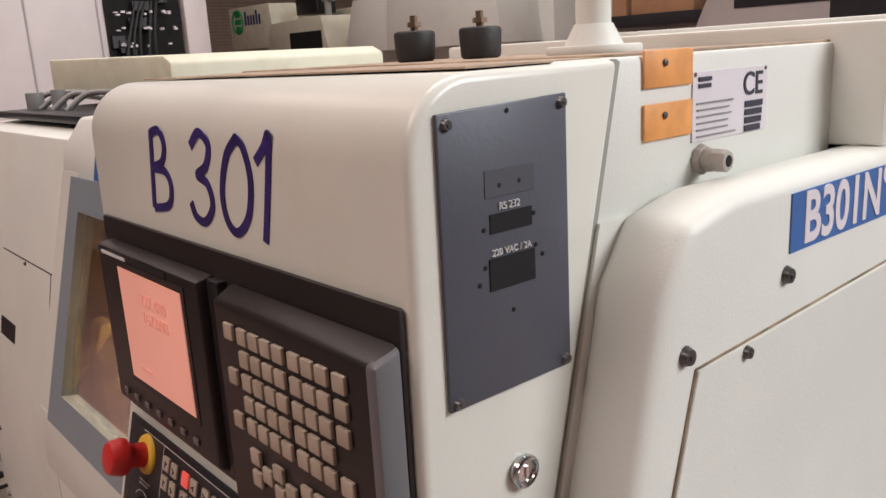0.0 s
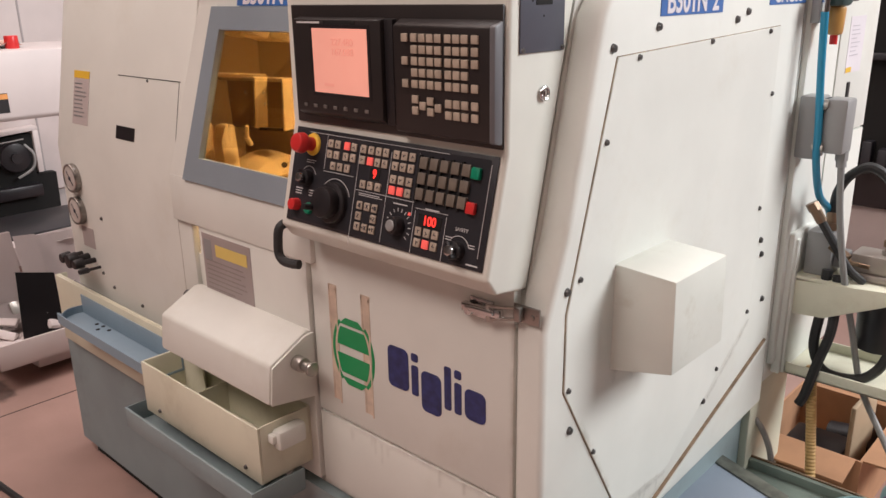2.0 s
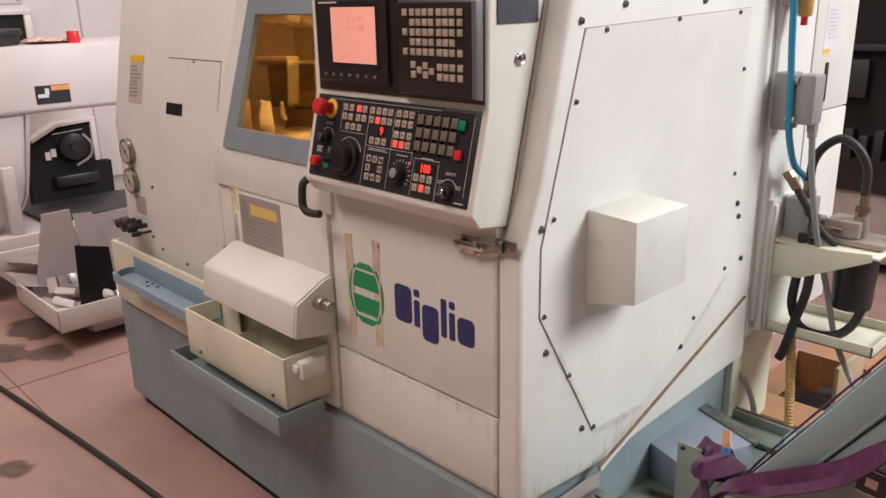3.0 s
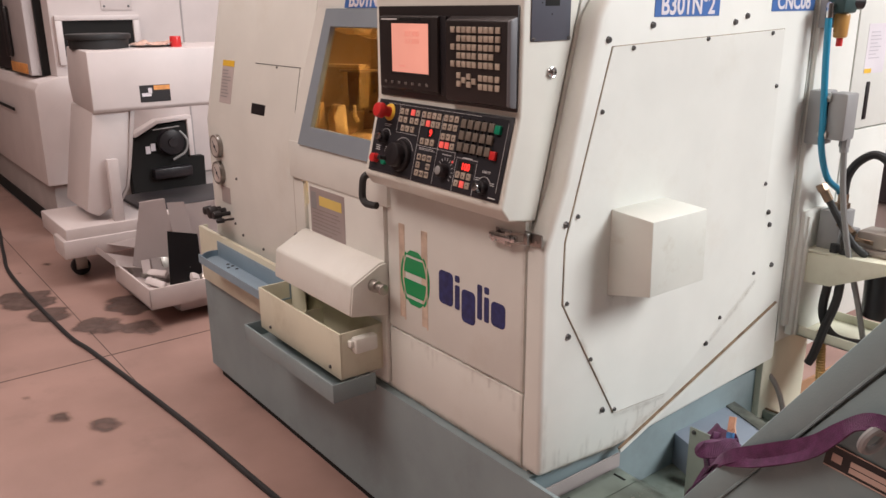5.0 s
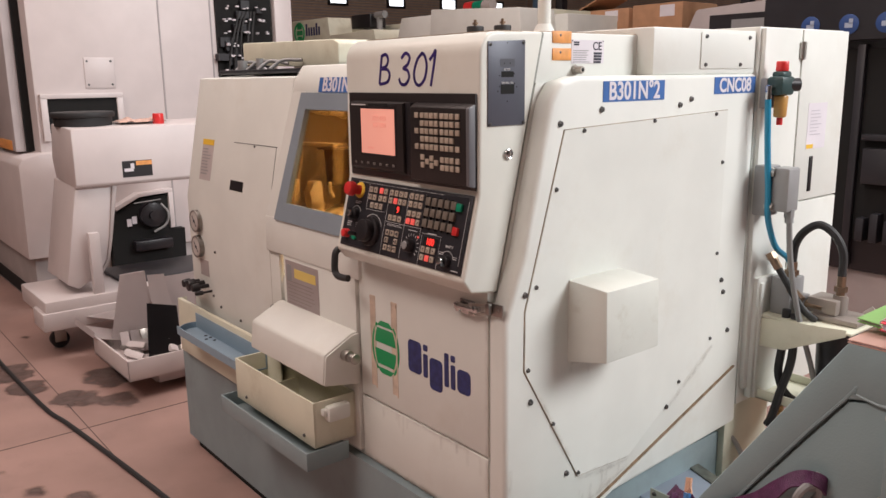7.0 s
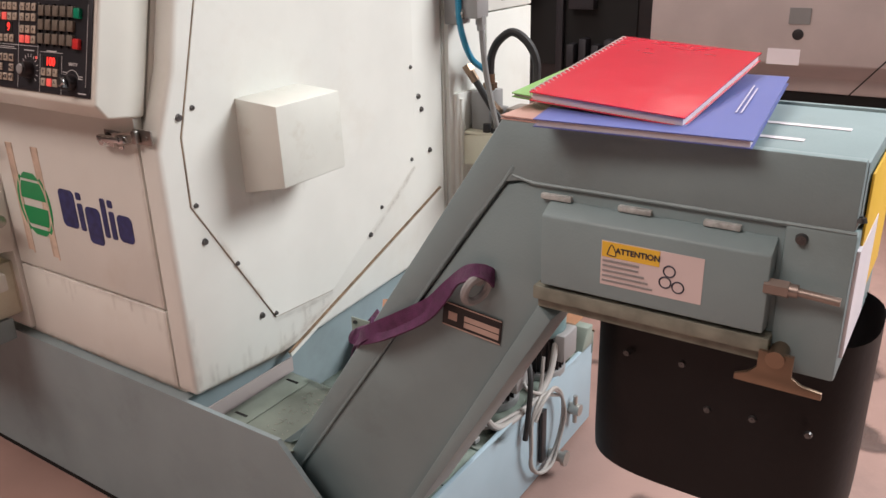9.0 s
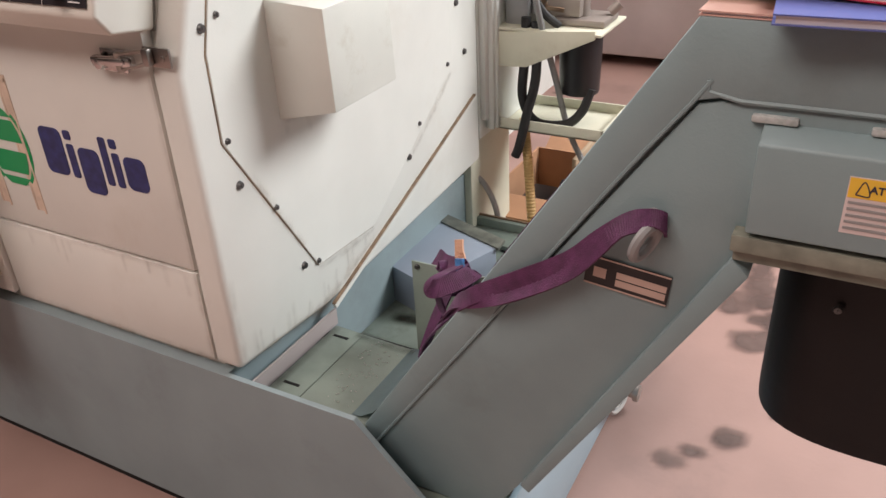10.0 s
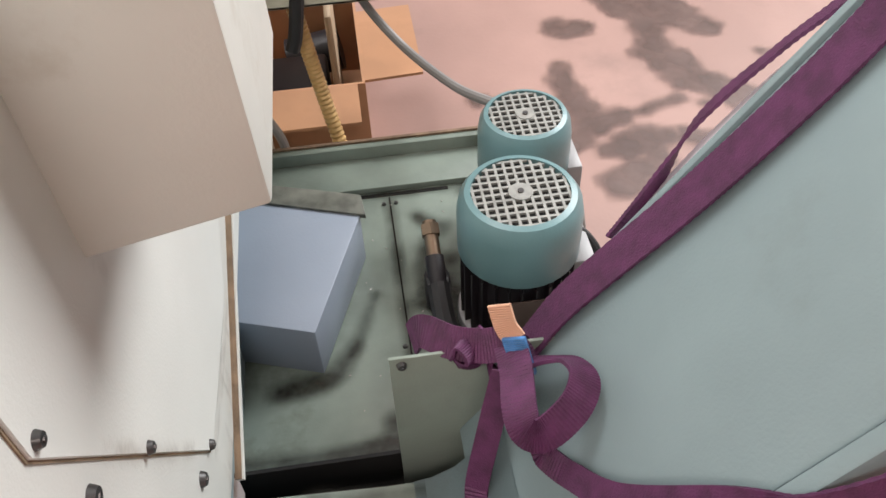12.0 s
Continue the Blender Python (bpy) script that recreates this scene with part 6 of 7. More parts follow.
single("blue_air_hose", tube([(0.045, 0.918, 1.40), (0.05, 0.922, 1.28), (0.058, 0.928, 1.15), (0.06, 0.935, 1.07), (0.06, 0.985, 0.985), (0.06, 1.07, 0.93), (0.065, 1.085, 0.86)], 0.0085), HOSEBLUE, "blue plastic air hose hanging from the regulator", "hose")
JB = thing("plug_connector", (0.06, 1.02, 1.08), "grey cast industrial plug connector on the cabinet", "connector")
part("socket_box", box(0.008, 0.055, 0.985, 1.045, 1.075, 1.215, 0.005), GREYBOX, JB)
part("plug_housing", box(0.062, 0.112, 0.985, 1.045, 1.092, 1.212, 0.006), GREYBOX, JB)
part("gasket", box(0.054, 0.063, 0.992, 1.04, 1.09, 1.21, 0.002), DARK, JB)
for z in (1.105, 1.20):
    part("locking_lever", merge(cyl((0.048, 0.983, z), (0.072, 0.983, z), 0.008), box(0.05, 0.07, 0.978, 0.986, z - 0.012, z + 0.012, 0.003)), STEEL, JB)
    part("lever_pin", cyl((0.06, 1.04, z), (0.06, 1.07, z), 0.006), STEEL, JB)
part("plug_gland", merge(cyl((0.102, 1.018, 1.098), (0.102, 1.018, 1.075), 0.014, seg=8), cyl((0.102, 1.018, 1.078), (0.104, 1.018, 1.06), 0.0115, seg=12)), GREYBOX, JB)
JB.location.y -= 0.05
single("grey_conduit", tube([(0.103, 0.968, 1.07), (0.113, 0.975, 0.95), (0.133, 1.0, 0.80), (0.155, 1.05, 0.65), (0.185, 1.08, 0.50), (0.25, 1.06, 0.40), (0.325, 0.93, 0.39), (0.372, 0.79, 0.445)], 0.0078), HOSEGREY, "grey conduit running down to the small pump", "conduit")
BRK = thing("valve_bracket", (0.12, 1.08, 0.5), "cream bracket with two shelves on the machine side", "bracket")
part("mount_plate", merge(box(0.0, 0.022, 0.972, 1.20, 0.52, 0.885, 0.003), box(0.02, 0.028, 0.985, 1.0, 0.52, 0.87, 0.002)), CREAM, BRK)
part("arm", prism("y", [(0.02, 0.765), (0.27, 0.785), (0.27, 0.765), (0.10, 0.685), (0.02, 0.68)], 0.995, 1.003, 0.001), CREAM_OLD, BRK)
part("shelf", box(0.02, 0.285, 0.997, 1.19, 0.770, 0.777, 0.002), CREAM_OLD, BRK)
part("lower_tray", merge(box(0.02, 0.30, 1.0, 1.20, 0.515, 0.520, 0.001), box(0.02, 0.30, 1.0, 1.005, 0.515, 0.545, 0.001), box(0.02, 0.30, 1.195, 1.20, 0.515, 0.545, 0.001), box(0.295, 0.30, 1.0, 1.20, 0.515, 0.545, 0.001)), CREAM_OLD, BRK, "stained drip tray")
VB = thing("valve_block", (0.07, 1.07, 0.777), "grey valve block with brass fittings on the bracket", "valve")
part("block", merge(box(0.03, 0.09, 1.03, 1.11, 0.777, 0.885, 0.004), box(0.09, 0.12, 1.05, 1.09, 0.80, 0.84, 0.003)), GREYBOX, VB)
part("fitting", merge(cyl((0.07, 1.07, 0.885), (0.07, 1.07, 0.93), 0.014, seg=12), cyl((0.07, 1.07, 0.89), (0.07, 1.07, 0.905), 0.02, seg=6), cyl((0.12, 1.07, 0.815), (0.17, 1.07, 0.812), 0.012, seg=10), cyl((0.09, 1.03, 0.86), (0.13, 1.02, 0.835), 0.013, seg=8)), BRASS, VB, "brass fittings")
single("capped_hose", merge(tube([(0.07, 0.99, 0.925), (0.10, 1.0, 0.875), (0.135, 1.015, 0.815), (0.165, 1.04, 0.78)], 0.010)), RUBBER, "loose black rubber hose with a brass end", "hose")
single("hose_coupling", merge(cyl((0.052, 0.985, 0.955), (0.072, 0.99, 0.922), 0.0125, seg=10), cyl((0.046, 0.984, 0.965), (0.056, 0.986, 0.948), 0.015, seg=6)), BRASS, "brass coupling at the end of a black hose", "coupling")
FH = thing("oil_filter", (0.20, 1.1, 0.777), "grey filter head with a black cup on the bracket", "filter")
part("head", merge(box(0.14, 0.275, 1.05, 1.16, 0.777, 0.795, 0.006), box(0.125, 0.21, 1.06, 1.14, 0.795, 0.84, 0.006), cyl((0.20, 1.1, 0.79), (0.20, 1.1, 0.85), 0.022, 0.018, 16), cyl((0.265, 1.12, 0.80), (0.285, 1.13, 0.82), 0.012, seg=12)), mat("cast_filter", (0.33, 0.29, 0.26), 0.5, metal=0.5), FH)
part("cup", cyl((0.20, 1.105, 0.777), (0.20, 1.105, 0.60), 0.055, 0.05, 28, 0.006), BLACKP, FH, "black filter cup")
part("fitting", merge(cyl((0.20, 1.1, 0.85), (0.20, 1.1, 0.905), 0.012, seg=10), cyl((0.20, 1.1, 0.86), (0.20, 1.1, 0.875), 0.018, seg=6)), BRASS, FH)
single("black_hose", tube([(0.07, 1.07, 0.93), (0.075, 1.07, 0.98), (0.095, 1.075, 1.02), (0.135, 1.08, 1.045), (0.175, 1.09, 1.02), (0.198, 1.1, 0.97), (0.20, 1.1, 0.905)], 0.0115), RUBBER, "black hydraulic hose arching between two fittings", "hose")
single("black_hose", tube([(0.09, 1.02, 0.80), (0.09, 1.01, 0.70), (0.085, 1.01, 0.60), (0.11, 1.04, 0.53), (0.18, 1.06, 0.525), (0.22, 1.07, 0.56), (0.24, 1.08, 0.62)], 0.012), RUBBER, "black hose looping over the drip tray", "hose")
single("black_hose", tube([(0.115, 1.02, 0.79), (0.12, 1.01, 0.66), (0.10, 1.0, 0.56), (0.085, 0.99, 0.48), (0.075, 0.985, 0.45)], 0.012), RUBBER, "black hose hanging below the bracket", "hose")
single("spiral_hose", tube([(0.08, 1.03, 0.54), (0.095, 1.02, 0.44), (0.112, 1.0, 0.34), (0.135, 0.965, 0.23)], 0.0115, 26, 12, 0.16), HOSEYEL, "tan spiral drain hose down to the tank", "hose")
single("thin_cable", tube([(-0.04, 0.93, 0.42), (0.0, 0.955, 0.37), (0.03, 0.965, 0.29), (0.035, 0.96, 0.2)], 0.008), CABLE, "thin tan cable behind the tank", "cable")
CX = thing("cardboard_box", (0.02, 1.3, 0), "open cardboard box with machine parts inside", "box")
for nm, b in (("side", box(-0.12, 0.16, 1.12, 1.126, 0.0, 0.22, 0)), ("side", box(-0.12, 0.16, 1.494, 1.5, 0.0, 0.22, 0)), ("side", box(-0.126, -0.12, 1.12, 1.5, 0.0, 0.22, 0)), ("side", box(0.16, 0.166, 1.12, 1.5, 0.0, 0.22, 0)), ("bottom", box(-0.12, 0.16, 1.126, 1.494, 0.0, 0.006, 0))):
    part(nm, b, CARD, CX)
part("flap", prism("y", [(0.166, 0.214), (0.166, 0.22), (0.285, 0.225), (0.285, 0.219)], 1.13, 1.40, 0), CARD, CX)
part("flap", prism("x", [(1.12, 0.214), (1.12, 0.22), (1.02, 0.20), (1.02, 0.194)], -0.1, 0.15, 0), CARD, CX)
part("flap", prism("x", [(1.5, 0.214), (1.5, 0.22), (1.60, 0.27), (1.60, 0.264)], -0.1, 0.15, 0), CARD, CX)
part("gear_housing", merge(box(-0.07, 0.09, 1.18, 1.33, 0.006, 0.17, 0.01), cyl((0.0, 1.42, 0.1), (0.12, 1.42, 0.12), 0.05, seg=18)), BLACKP, CX, "dark machine parts")
part("tan_bracket", box(0.10, 0.116, 1.2, 1.42, 0.006, 0.33, 0.01), mat("board_scrap", (0.4, 0.3, 0.2), 0.7), CX, "upright tan bracket")
CX.location += Vector((0.02, 0.09, 0))
single("blue_scrap", box(0.80, 0.825, 0.78, 0.79, 0.0, 0.006, 0.001), mat("blue_scrap", (0.05, 0.2, 0.6), 0.5), "tiny blue plastic scrap on the floor", "scrap")
single("floor_cable", tube([(-8, -0.1, 0.008), (-5.34, -0.25, 0.008), (-4.3, -0.37, 0.008), (-3.75, -0.425, 0.008), (-2.7, -0.40, 0.008), (-2.36, -0.36, 0.008), (-1.64, -0.285, 0.008), (-1.1, -0.243, 0.008), (-0.5, -0.22, 0.008), (0.4, -0.3, 0.008), (1.5, -0.8, 0.008)], 0.010, 10, 8), RUBBER, "long black cable lying across the floor", "cable")

# ---- white machining centre to the west ----
M2 = thing("machining_centre", (-5.6, 1.0, 0), "tall white machining centre with an open electrical bay", "machining centre")
part("tall_body", box(-7.2, -4.42, 0.107, 1.9, 0.32, 3.1, 0.012), WHITE, M2)
part("apron", prism("x", [(-0.05, 0.36), (-0.045, 0.96), (-0.02, 1.0), (0.10, 1.03), (0.46, 1.03), (0.46, 0.36)], -7.6, -4.36, 0.01), WHITE, M2)
part("plinth", box(-7.5, -4.45, 0.0, 1.85, 0.0, 0.36, 0.01), mat("plinth_grey", (0.4, 0.36, 0.35), 0.6), M2)
part("plinth_slot", box(-7.4, -4.44, -0.004, 0.001, 0.02, 0.12, 0), DARK, M2)
part("side_joint", merge(box(-4.421, -4.416, 0.93, 0.94, 0.36, 3.1, 0), box(-4.421, -4.417, 1.30, 1.31, 0.36, 3.1, 0)), mat("grey_joint", (0.35, 0.32, 0.32), 0.7), M2)
part("access_plate", slab(SIDE(-4.42, 0.515, 1.525), 0.19, 0.195, 0.008, 0.002), WHITE, M2)
for y in (0.44, 0.59):
    for z in (1.45, 1.60):
        piece("screw", SCREW_BIG, SIDE(-4.412, y, z), M2)
# solid near-black block; the shade inside the opening is its colour
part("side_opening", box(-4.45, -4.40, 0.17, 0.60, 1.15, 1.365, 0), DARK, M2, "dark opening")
part("opening_frame", merge(box(-4.42, -4.385, 0.13, 0.64, 1.365, 1.395, 0.003), box(-4.42, -4.385, 0.13, 0.17, 1.1, 1.365, 0.003), box(-4.42, -4.385, 0.60, 0.64, 1.1, 1.365, 0.003)), WHITE, M2)
# flat near-black slab painted in for the shaded depth of the bay
part("electrical_bay", box(-4.42, -4.40, 1.34, 1.77, 1.42, 3.0, 0), DARK, M2, "open black electrical bay")
EB = bmesh.new()
q = random.Random(11)
for i in range(26):
    y, z = q.uniform(1.37, 1.72), q.uniform(1.45, 2.3)
    w, h = q.uniform(0.03, 0.10), q.uniform(0.02, 0.08)
    bmesh.ops.create_cube(EB, size=1, matrix=Matrix.Translation((-4.39, y, z)) @ Matrix.Diagonal((q.uniform(0.03, 0.08), w, h, 1)))
tagged(part("relay_bank", EB, BLKMACH, M2, "black relays and contactors"), kind="stuff")
EB = bmesh.new()
for i in range(110):
    y, z = q.uniform(1.37, 1.72), 1.45 + 0.085 * q.randrange(11) + q.uniform(0, 0.02)
    bmesh.ops.create_cube(EB, size=1, matrix=Matrix.Translation((-4.345, y, z)) @ Matrix.Diagonal((0.02, q.uniform(0.006, 0.022), q.uniform(0.005, 0.014), 1)))
tagged(part("terminals", EB, PAPER, M2, "pale terminals and tags"), kind="stuff")
part("bay_wiring", merge(*[tube([(-4.36, 1.38 + 0.05 * i, 1.45), (-4.34, 1.42 + 0.04 * i, 1.7 + 0.05 * (i % 3)), (-4.36, 1.5 + 0.03 * i, 1.95)], 0.007, 6, 6) for i in range(5)]), RUBBER, M2)
part("bay_door", box(-4.42, -4.36, 1.78, 1.92, 0.4, 3.0, 0.005), WHITE, M2)
part("sliding_door", box(-7.4, -5.20, 0.02, 0.107, 1.03, 2.6, 0.006), BLKMACH, M2, "black glazed sliding door")
part("door_stile", box(-5.19, -4.60, 0.0, 0.107, 1.03, 2.6, 0.008), mat("silver_stile", (0.5, 0.46, 0.46), 0.4), M2)
part("door_pull", box(-5.13, -5.03, -0.035, 0.0, 1.13, 1.46, 0.03), BLACKP, M2, "black door pull")
part("orange_strip", box(-5.17, -4.68, -0.006, 0.0, 1.035, 1.10, 0.002), ORANGE, M2)
part("stile_joint", box(-4.60, -4.575, 0.06, 0.107, 1.03, 2.6, 0), DARK, M2)
part("lower_slot", box(-6.8, -5.0, -0.064, -0.058, 0.78, 0.80, 0), DARK, M2)
# solid near-black shape in place of the bay's shaded inside
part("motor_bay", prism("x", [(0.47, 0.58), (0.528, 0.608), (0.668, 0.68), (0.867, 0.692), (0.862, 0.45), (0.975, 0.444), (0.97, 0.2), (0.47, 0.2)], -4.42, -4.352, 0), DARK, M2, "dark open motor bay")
part("bay_frame", merge(prism("x", [(0.51, 0.615), (0.668, 0.695), (0.90, 0.71), (0.90, 0.735), (0.66, 0.72), (0.50, 0.64)], -4.42, -4.33, 0.003), box(-4.42, -4.33, 0.868, 0.90, 0.46, 0.71, 0.003)), WHITE, M2, "white sheet-metal frame of the bay")
part("bay_motor", merge(cyl((-4.35, 0.74, 0.57), (-4.29, 0.74, 0.57), 0.085, seg=28, bevel=0.008), cyl((-4.29, 0.74, 0.57), (-4.27, 0.74, 0.57), 0.03, seg=18), box(-4.35, -4.28, 0.60, 0.86, 0.33, 0.40, 0.008)), BLKMACH, M2)
part("bay_cable", merge(tube([(-4.30, 0.80, 0.64), (-4.27, 0.835, 0.58), (-4.28, 0.82, 0.50), (-4.30, 0.74, 0.45)], 0.008, 6, 8), tube([(-4.30, 0.62, 0.66), (-4.28, 0.70, 0.668), (-4.30, 0.80, 0.672)], 0.004, 6, 6)), GREYBOX, M2, "grey cable looping in the bay")
for y, z in ((0.575, 0.50), (0.61, 0.515)):
    part("motor_label", box(-4.346, -4.34, y, y + 0.03, z, z + 0.05, 0), PAPER, M2)

# ---- white discharge cart ----
HC = thing("discharge_cart", (-3.6, 0.3, 0), "white chip discharge hopper on a castor frame", "chip cart")
part("hopper", prism("y", [(-3.40, 0.902), (-3.38, 0.92), (-3.38, 1.222), (-3.77, 1.238), (-3.83, 1.04), (-3.78, 0.93)], 0.03, 0.95, 0.008), WHITE, HC)
part("chute", prism("x", [(0.035, 0.925), (0.244, 0.915), (0.188, 0.60), (0.165, 0.49), (0.11, 0.405), (0.0, 0.345), (-0.06, 0.38)], -3.86, -3.42, 0.01), WHITE, HC)
part("chute_rim", prism("x", [(0.225, 0.905), (0.25, 0.905), (0.196, 0.60), (0.172, 0.485), (0.115, 0.395), (0.108, 0.41), (0.16, 0.495), (0.182, 0.605)], -3.425, -3.405, 0.002), GREYW, HC)
part("post", box(-3.40, -3.355, 0.06, 0.115, 0.30, 0.66, 0.004), WHITE, HC)
part("frame", merge(box(-3.9, -3.34, -0.20, 0.95, 0.22, 0.32, 0.008), box(-3.55, -3.33, -0.22, 0.3, 0.16, 0.26, 0.008)), WHITE, HC)
# dark sheet added on the frame as the hopper's shade, not a cart part
part("frame_painted_shade", box(-3.9, -3.45, 0.25, 0.95, 0.32, 0.34, 0.003), PANELGREY, HC)
for y in (-0.10, 0.7):
    cst = part("castor", merge(cyl((-3.585, y, 0.05), (-3.535, y, 0.05), 0.05, seg=22, bevel=0.006)), RUBBER, HC, "black swivel castor")
    part("fork", merge(box(-3.60, -3.585, y - 0.03, y + 0.03, 0.04, 0.13, 0.003), box(-3.535, -3.52, y - 0.03, y + 0.03, 0.04, 0.13, 0.003), cyl((-3.56, y, 0.12), (-3.56, y, 0.19), 0.02)), STEEL, cst)
hl = part("warning_label", slab(SIDE(-3.38, 0.362, 0.99), 0.165, 0.09, 0.002), BLACKP, HC, "black warning label with an orange header")
part("header", slab(SIDE(-3.378, 0.40, 1.02), 0.088, 0.024, 0.001), ORANGE, hl)
part("pictogram", merge(slab(SIDE(-3.378, 0.315, 0.985), 0.05, 0.018, 0.001), slab(SIDE(-3.378, 0.335, 1.005), 0.02, 0.03, 0.001)), PAPER, hl)
bk = thing("black_basin", (-3.6, 0.16, 1.23), "black plastic basin on the white hopper", "basin")
part("basin_wall", merge(cyl((-3.62, 0.165, 1.225), (-3.62, 0.165, 1.285), 0.15, 0.155, 36, 0.006), cyl((-3.62, 0.165, 1.275), (-3.62, 0.165, 1.305), 0.168, 0.168, 36, 0.008)), RUBBER, bk)
rg = thing("rag_pile", (-3.55, 0.5, 1.23), "crumpled pinkish rags on the white hopper", "rag")
bm = bmesh.new()
bmesh.ops.create_grid(bm, x_segments=24, y_segments=24, size=0.5, matrix=Matrix.Translation((-3.58, 0.46, 1.235)) @ Matrix.Diagonal((0.2, 0.26, 1, 1)))
for v in bm.verts:
    v.co.z += 0.03 * max(0, noise.noise(v.co * 14)) + 0.02 * max(0, noise.noise(v.co * 31)) + 0.005
part("cloth", bm, mat("rag_cloth", (0.6, 0.4, 0.33), 0.9, vary=0.2, scale=30), rg)
single("red_bottle_cap", cyl((-3.5, 0.545, 1.222), (-3.5, 0.545, 1.285), 0.032, 0.03, 20, 0.004), RED, "red plastic cap on the white hopper", "cap")

# ---- pallet with sheet-metal parts ----
PT = thing("parts_pallet", (-2.9, 0.4, 0), "white steel tray with loose covers and fittings", "tray")
part("pallet_skid", merge(box(-3.1, -2.55, 0.10, 0.9, 0.03, 0.10, 0.003), box(-3.1, -3.0, 0.12, 0.88, 0.0, 0.03, 0), box(-2.75, -2.65, 0.12, 0.88, 0.0, 0.03, 0)), WHITE, PT)
part("tray_floor", box(-3.0, -2.46, -0.065, 0.95, 0.10, 0.11, 0.002), WHITE, PT)
part("tray_wall", box(-2.47, -2.46, -0.065, 0.95, 0.10, 0.20, 0.002), WHITE, PT)
part("tray_wall", box(-3.0, -2.46, -0.065, -0.055, 0.10, 0.20, 0.002), WHITE, PT)
def loose(name, pts, mm, label):
    """A loose folded sheet given by its four corners."""
    pts = [Vector(p) for p in pts]
    t = thing(name, sum(pts, Vector()) / 4, label, "metal cover", "loose covers")
    bm = bmesh.new()
    bm.faces.new([bm.verts.new(p) for p in pts])
    bmesh.ops.solidify(bm, geom=bm.faces[:], thickness=0.004)
    part("sheet", bm, mm, t)
    n = (pts[1] - pts[0]).cross(pts[3] - pts[0]).normalized() * 0.03
    bm = bmesh.new()
    bm.faces.new([bm.verts.new(p) for p in (pts[0], pts[1], pts[1] + n, pts[0] + n)])
    bmesh.ops.solidify(bm, geom=bm.faces[:], thickness=0.003)
    part("lip", bm, mm, t)
loose("sheet_cover", [(-2.98, 0.09, 0.49), (-2.97, 0.215, 0.495), (-2.92, 0.23, 0.114), (-2.96, 0.0, 0.114)], WHITE, "bent white sheet-metal cover leaning in the tray")
loose("sheet_cover", [(-2.96, 0.22, 0.475), (-2.95, 0.307, 0.47), (-2.86, 0.335, 0.114), (-2.88, 0.229, 0.114)], WHITE, "narrow white sheet-metal strip leaning in the tray")
loose("sheet_cover", [(-3.34, -0.01, 0.21), (-3.38, 0.204, 0.225), (-3.20, 0.33, 0.23), (-3.13, 0.10, 0.215)], WHITE, "white sheet-metal cover lying aslant over the tray rim")
loose("sheet_cover", [(-3.265, -0.085, 0.20), (-2.915, -0.085, 0.205), (-2.94, 0.055, 0.16), (-3.2, 0.12, 0.14)], WHITE, "pale sheet lying flat under the other covers")
loose("sheet_cover", [(-3.02, 0.33, 0.44), (-3.05, 0.75, 0.42), (-2.95, 0.76, 0.114), (-2.92, 0.34, 0.114)], WHITE, "wide white cover standing behind the others")
loose("sheet_cover", [(-3.33, 0.36, 0.36), (-3.33, 0.85, 0.37), (-3.0, 0.85, 0.42), (-3.0, 0.42, 0.40)], WHITE, "white sheet resting on the covers behind")
loose("black_plate", [(-2.74, 0.135, 0.385), (-2.74, 0.285, 0.345), (-2.69, 0.275, 0.113), (-2.69, 0.105, 0.113)], BLACKP, "black steel plate standing in the tray")
loose("angle_bracket", [(-3.10, 0.09, 0.26), (-3.09, 0.13, 0.26), (-2.80, 0.06, 0.13), (-2.81, 0.02, 0.13)], WHITE, "white angle bracket lying across the tray")
loose("sheet_cover", [(-3.0, 0.12, 0.22), (-2.98, 0.28, 0.215), (-2.76, 0.30, 0.135), (-2.78, 0.06, 0.13)], GREYW, "grey plate tilted in the tray")
q = random.Random(5)
for i in range(14):
    x, y = q.uniform(-3.0, -2.6), q.uniform(0.02, 0.3)
    part("fitting", on(pose(x, y, 0.13 + 0.05 * q.random(), q.uniform(0, 60), q.uniform(0, 60), q.uniform(0, 180)), box(-0.05, 0.05, -0.018, 0.018, -0.012, 0.012, 0.004)), STEEL if i % 2 else WHITE, PT)

# ---- machines behind ----
L2 = thing("second_lathe", (-5.4, 4.2, 0), "cream second lathe with a green emblem", "lathe")
part("rear_body", box(-7.2, -3.4, 3.9, 5.2, -0.22, 1.74, 0.01), CREAM, L2)
part("rear_top", box(-6.9, -3.7, 4.0, 5.0, 1.74, 1.80, 0.01), CREAM_OLD, L2)
pn = part("emblem_panel", prism("y", [(-7.42, 1.5), (-6.55, 1.5), (-6.62, 1.90), (-7.42, 1.90)], 3.6, 3.9, 0.01), CREAM_OLD, L2, "cream emblem panel")
part("emblem", merge(*[slab(FRONT(-7.24, 3.6, z), w, 0.05, 0.003) for z, w in ((1.83, 0.1), (1.765, 0.13), (1.70, 0.1))], ring(FRONT(-7.24, 3.598, 1.765), 0.105, 0.012, 24, 6)), GREEN, pn, "round green emblem in bands")
part("wordmark", merge(*[slab(FRONT(-7.08 + 0.055 * i, 3.6, 1.77 + (0.02 if i in (0, 4) else 0)), 0.035, 0.09 + (0.04 if i in (0, 4) else 0), 0.003) for i in range(6)]), NAVY, pn)
part("cream_block", prism("y", [(-5.35, 1.4), (-4.75, 1.4), (-4.75, 1.80), (-5.2, 1.80)], 3.55, 3.9, 0.01), CREAM, L2)
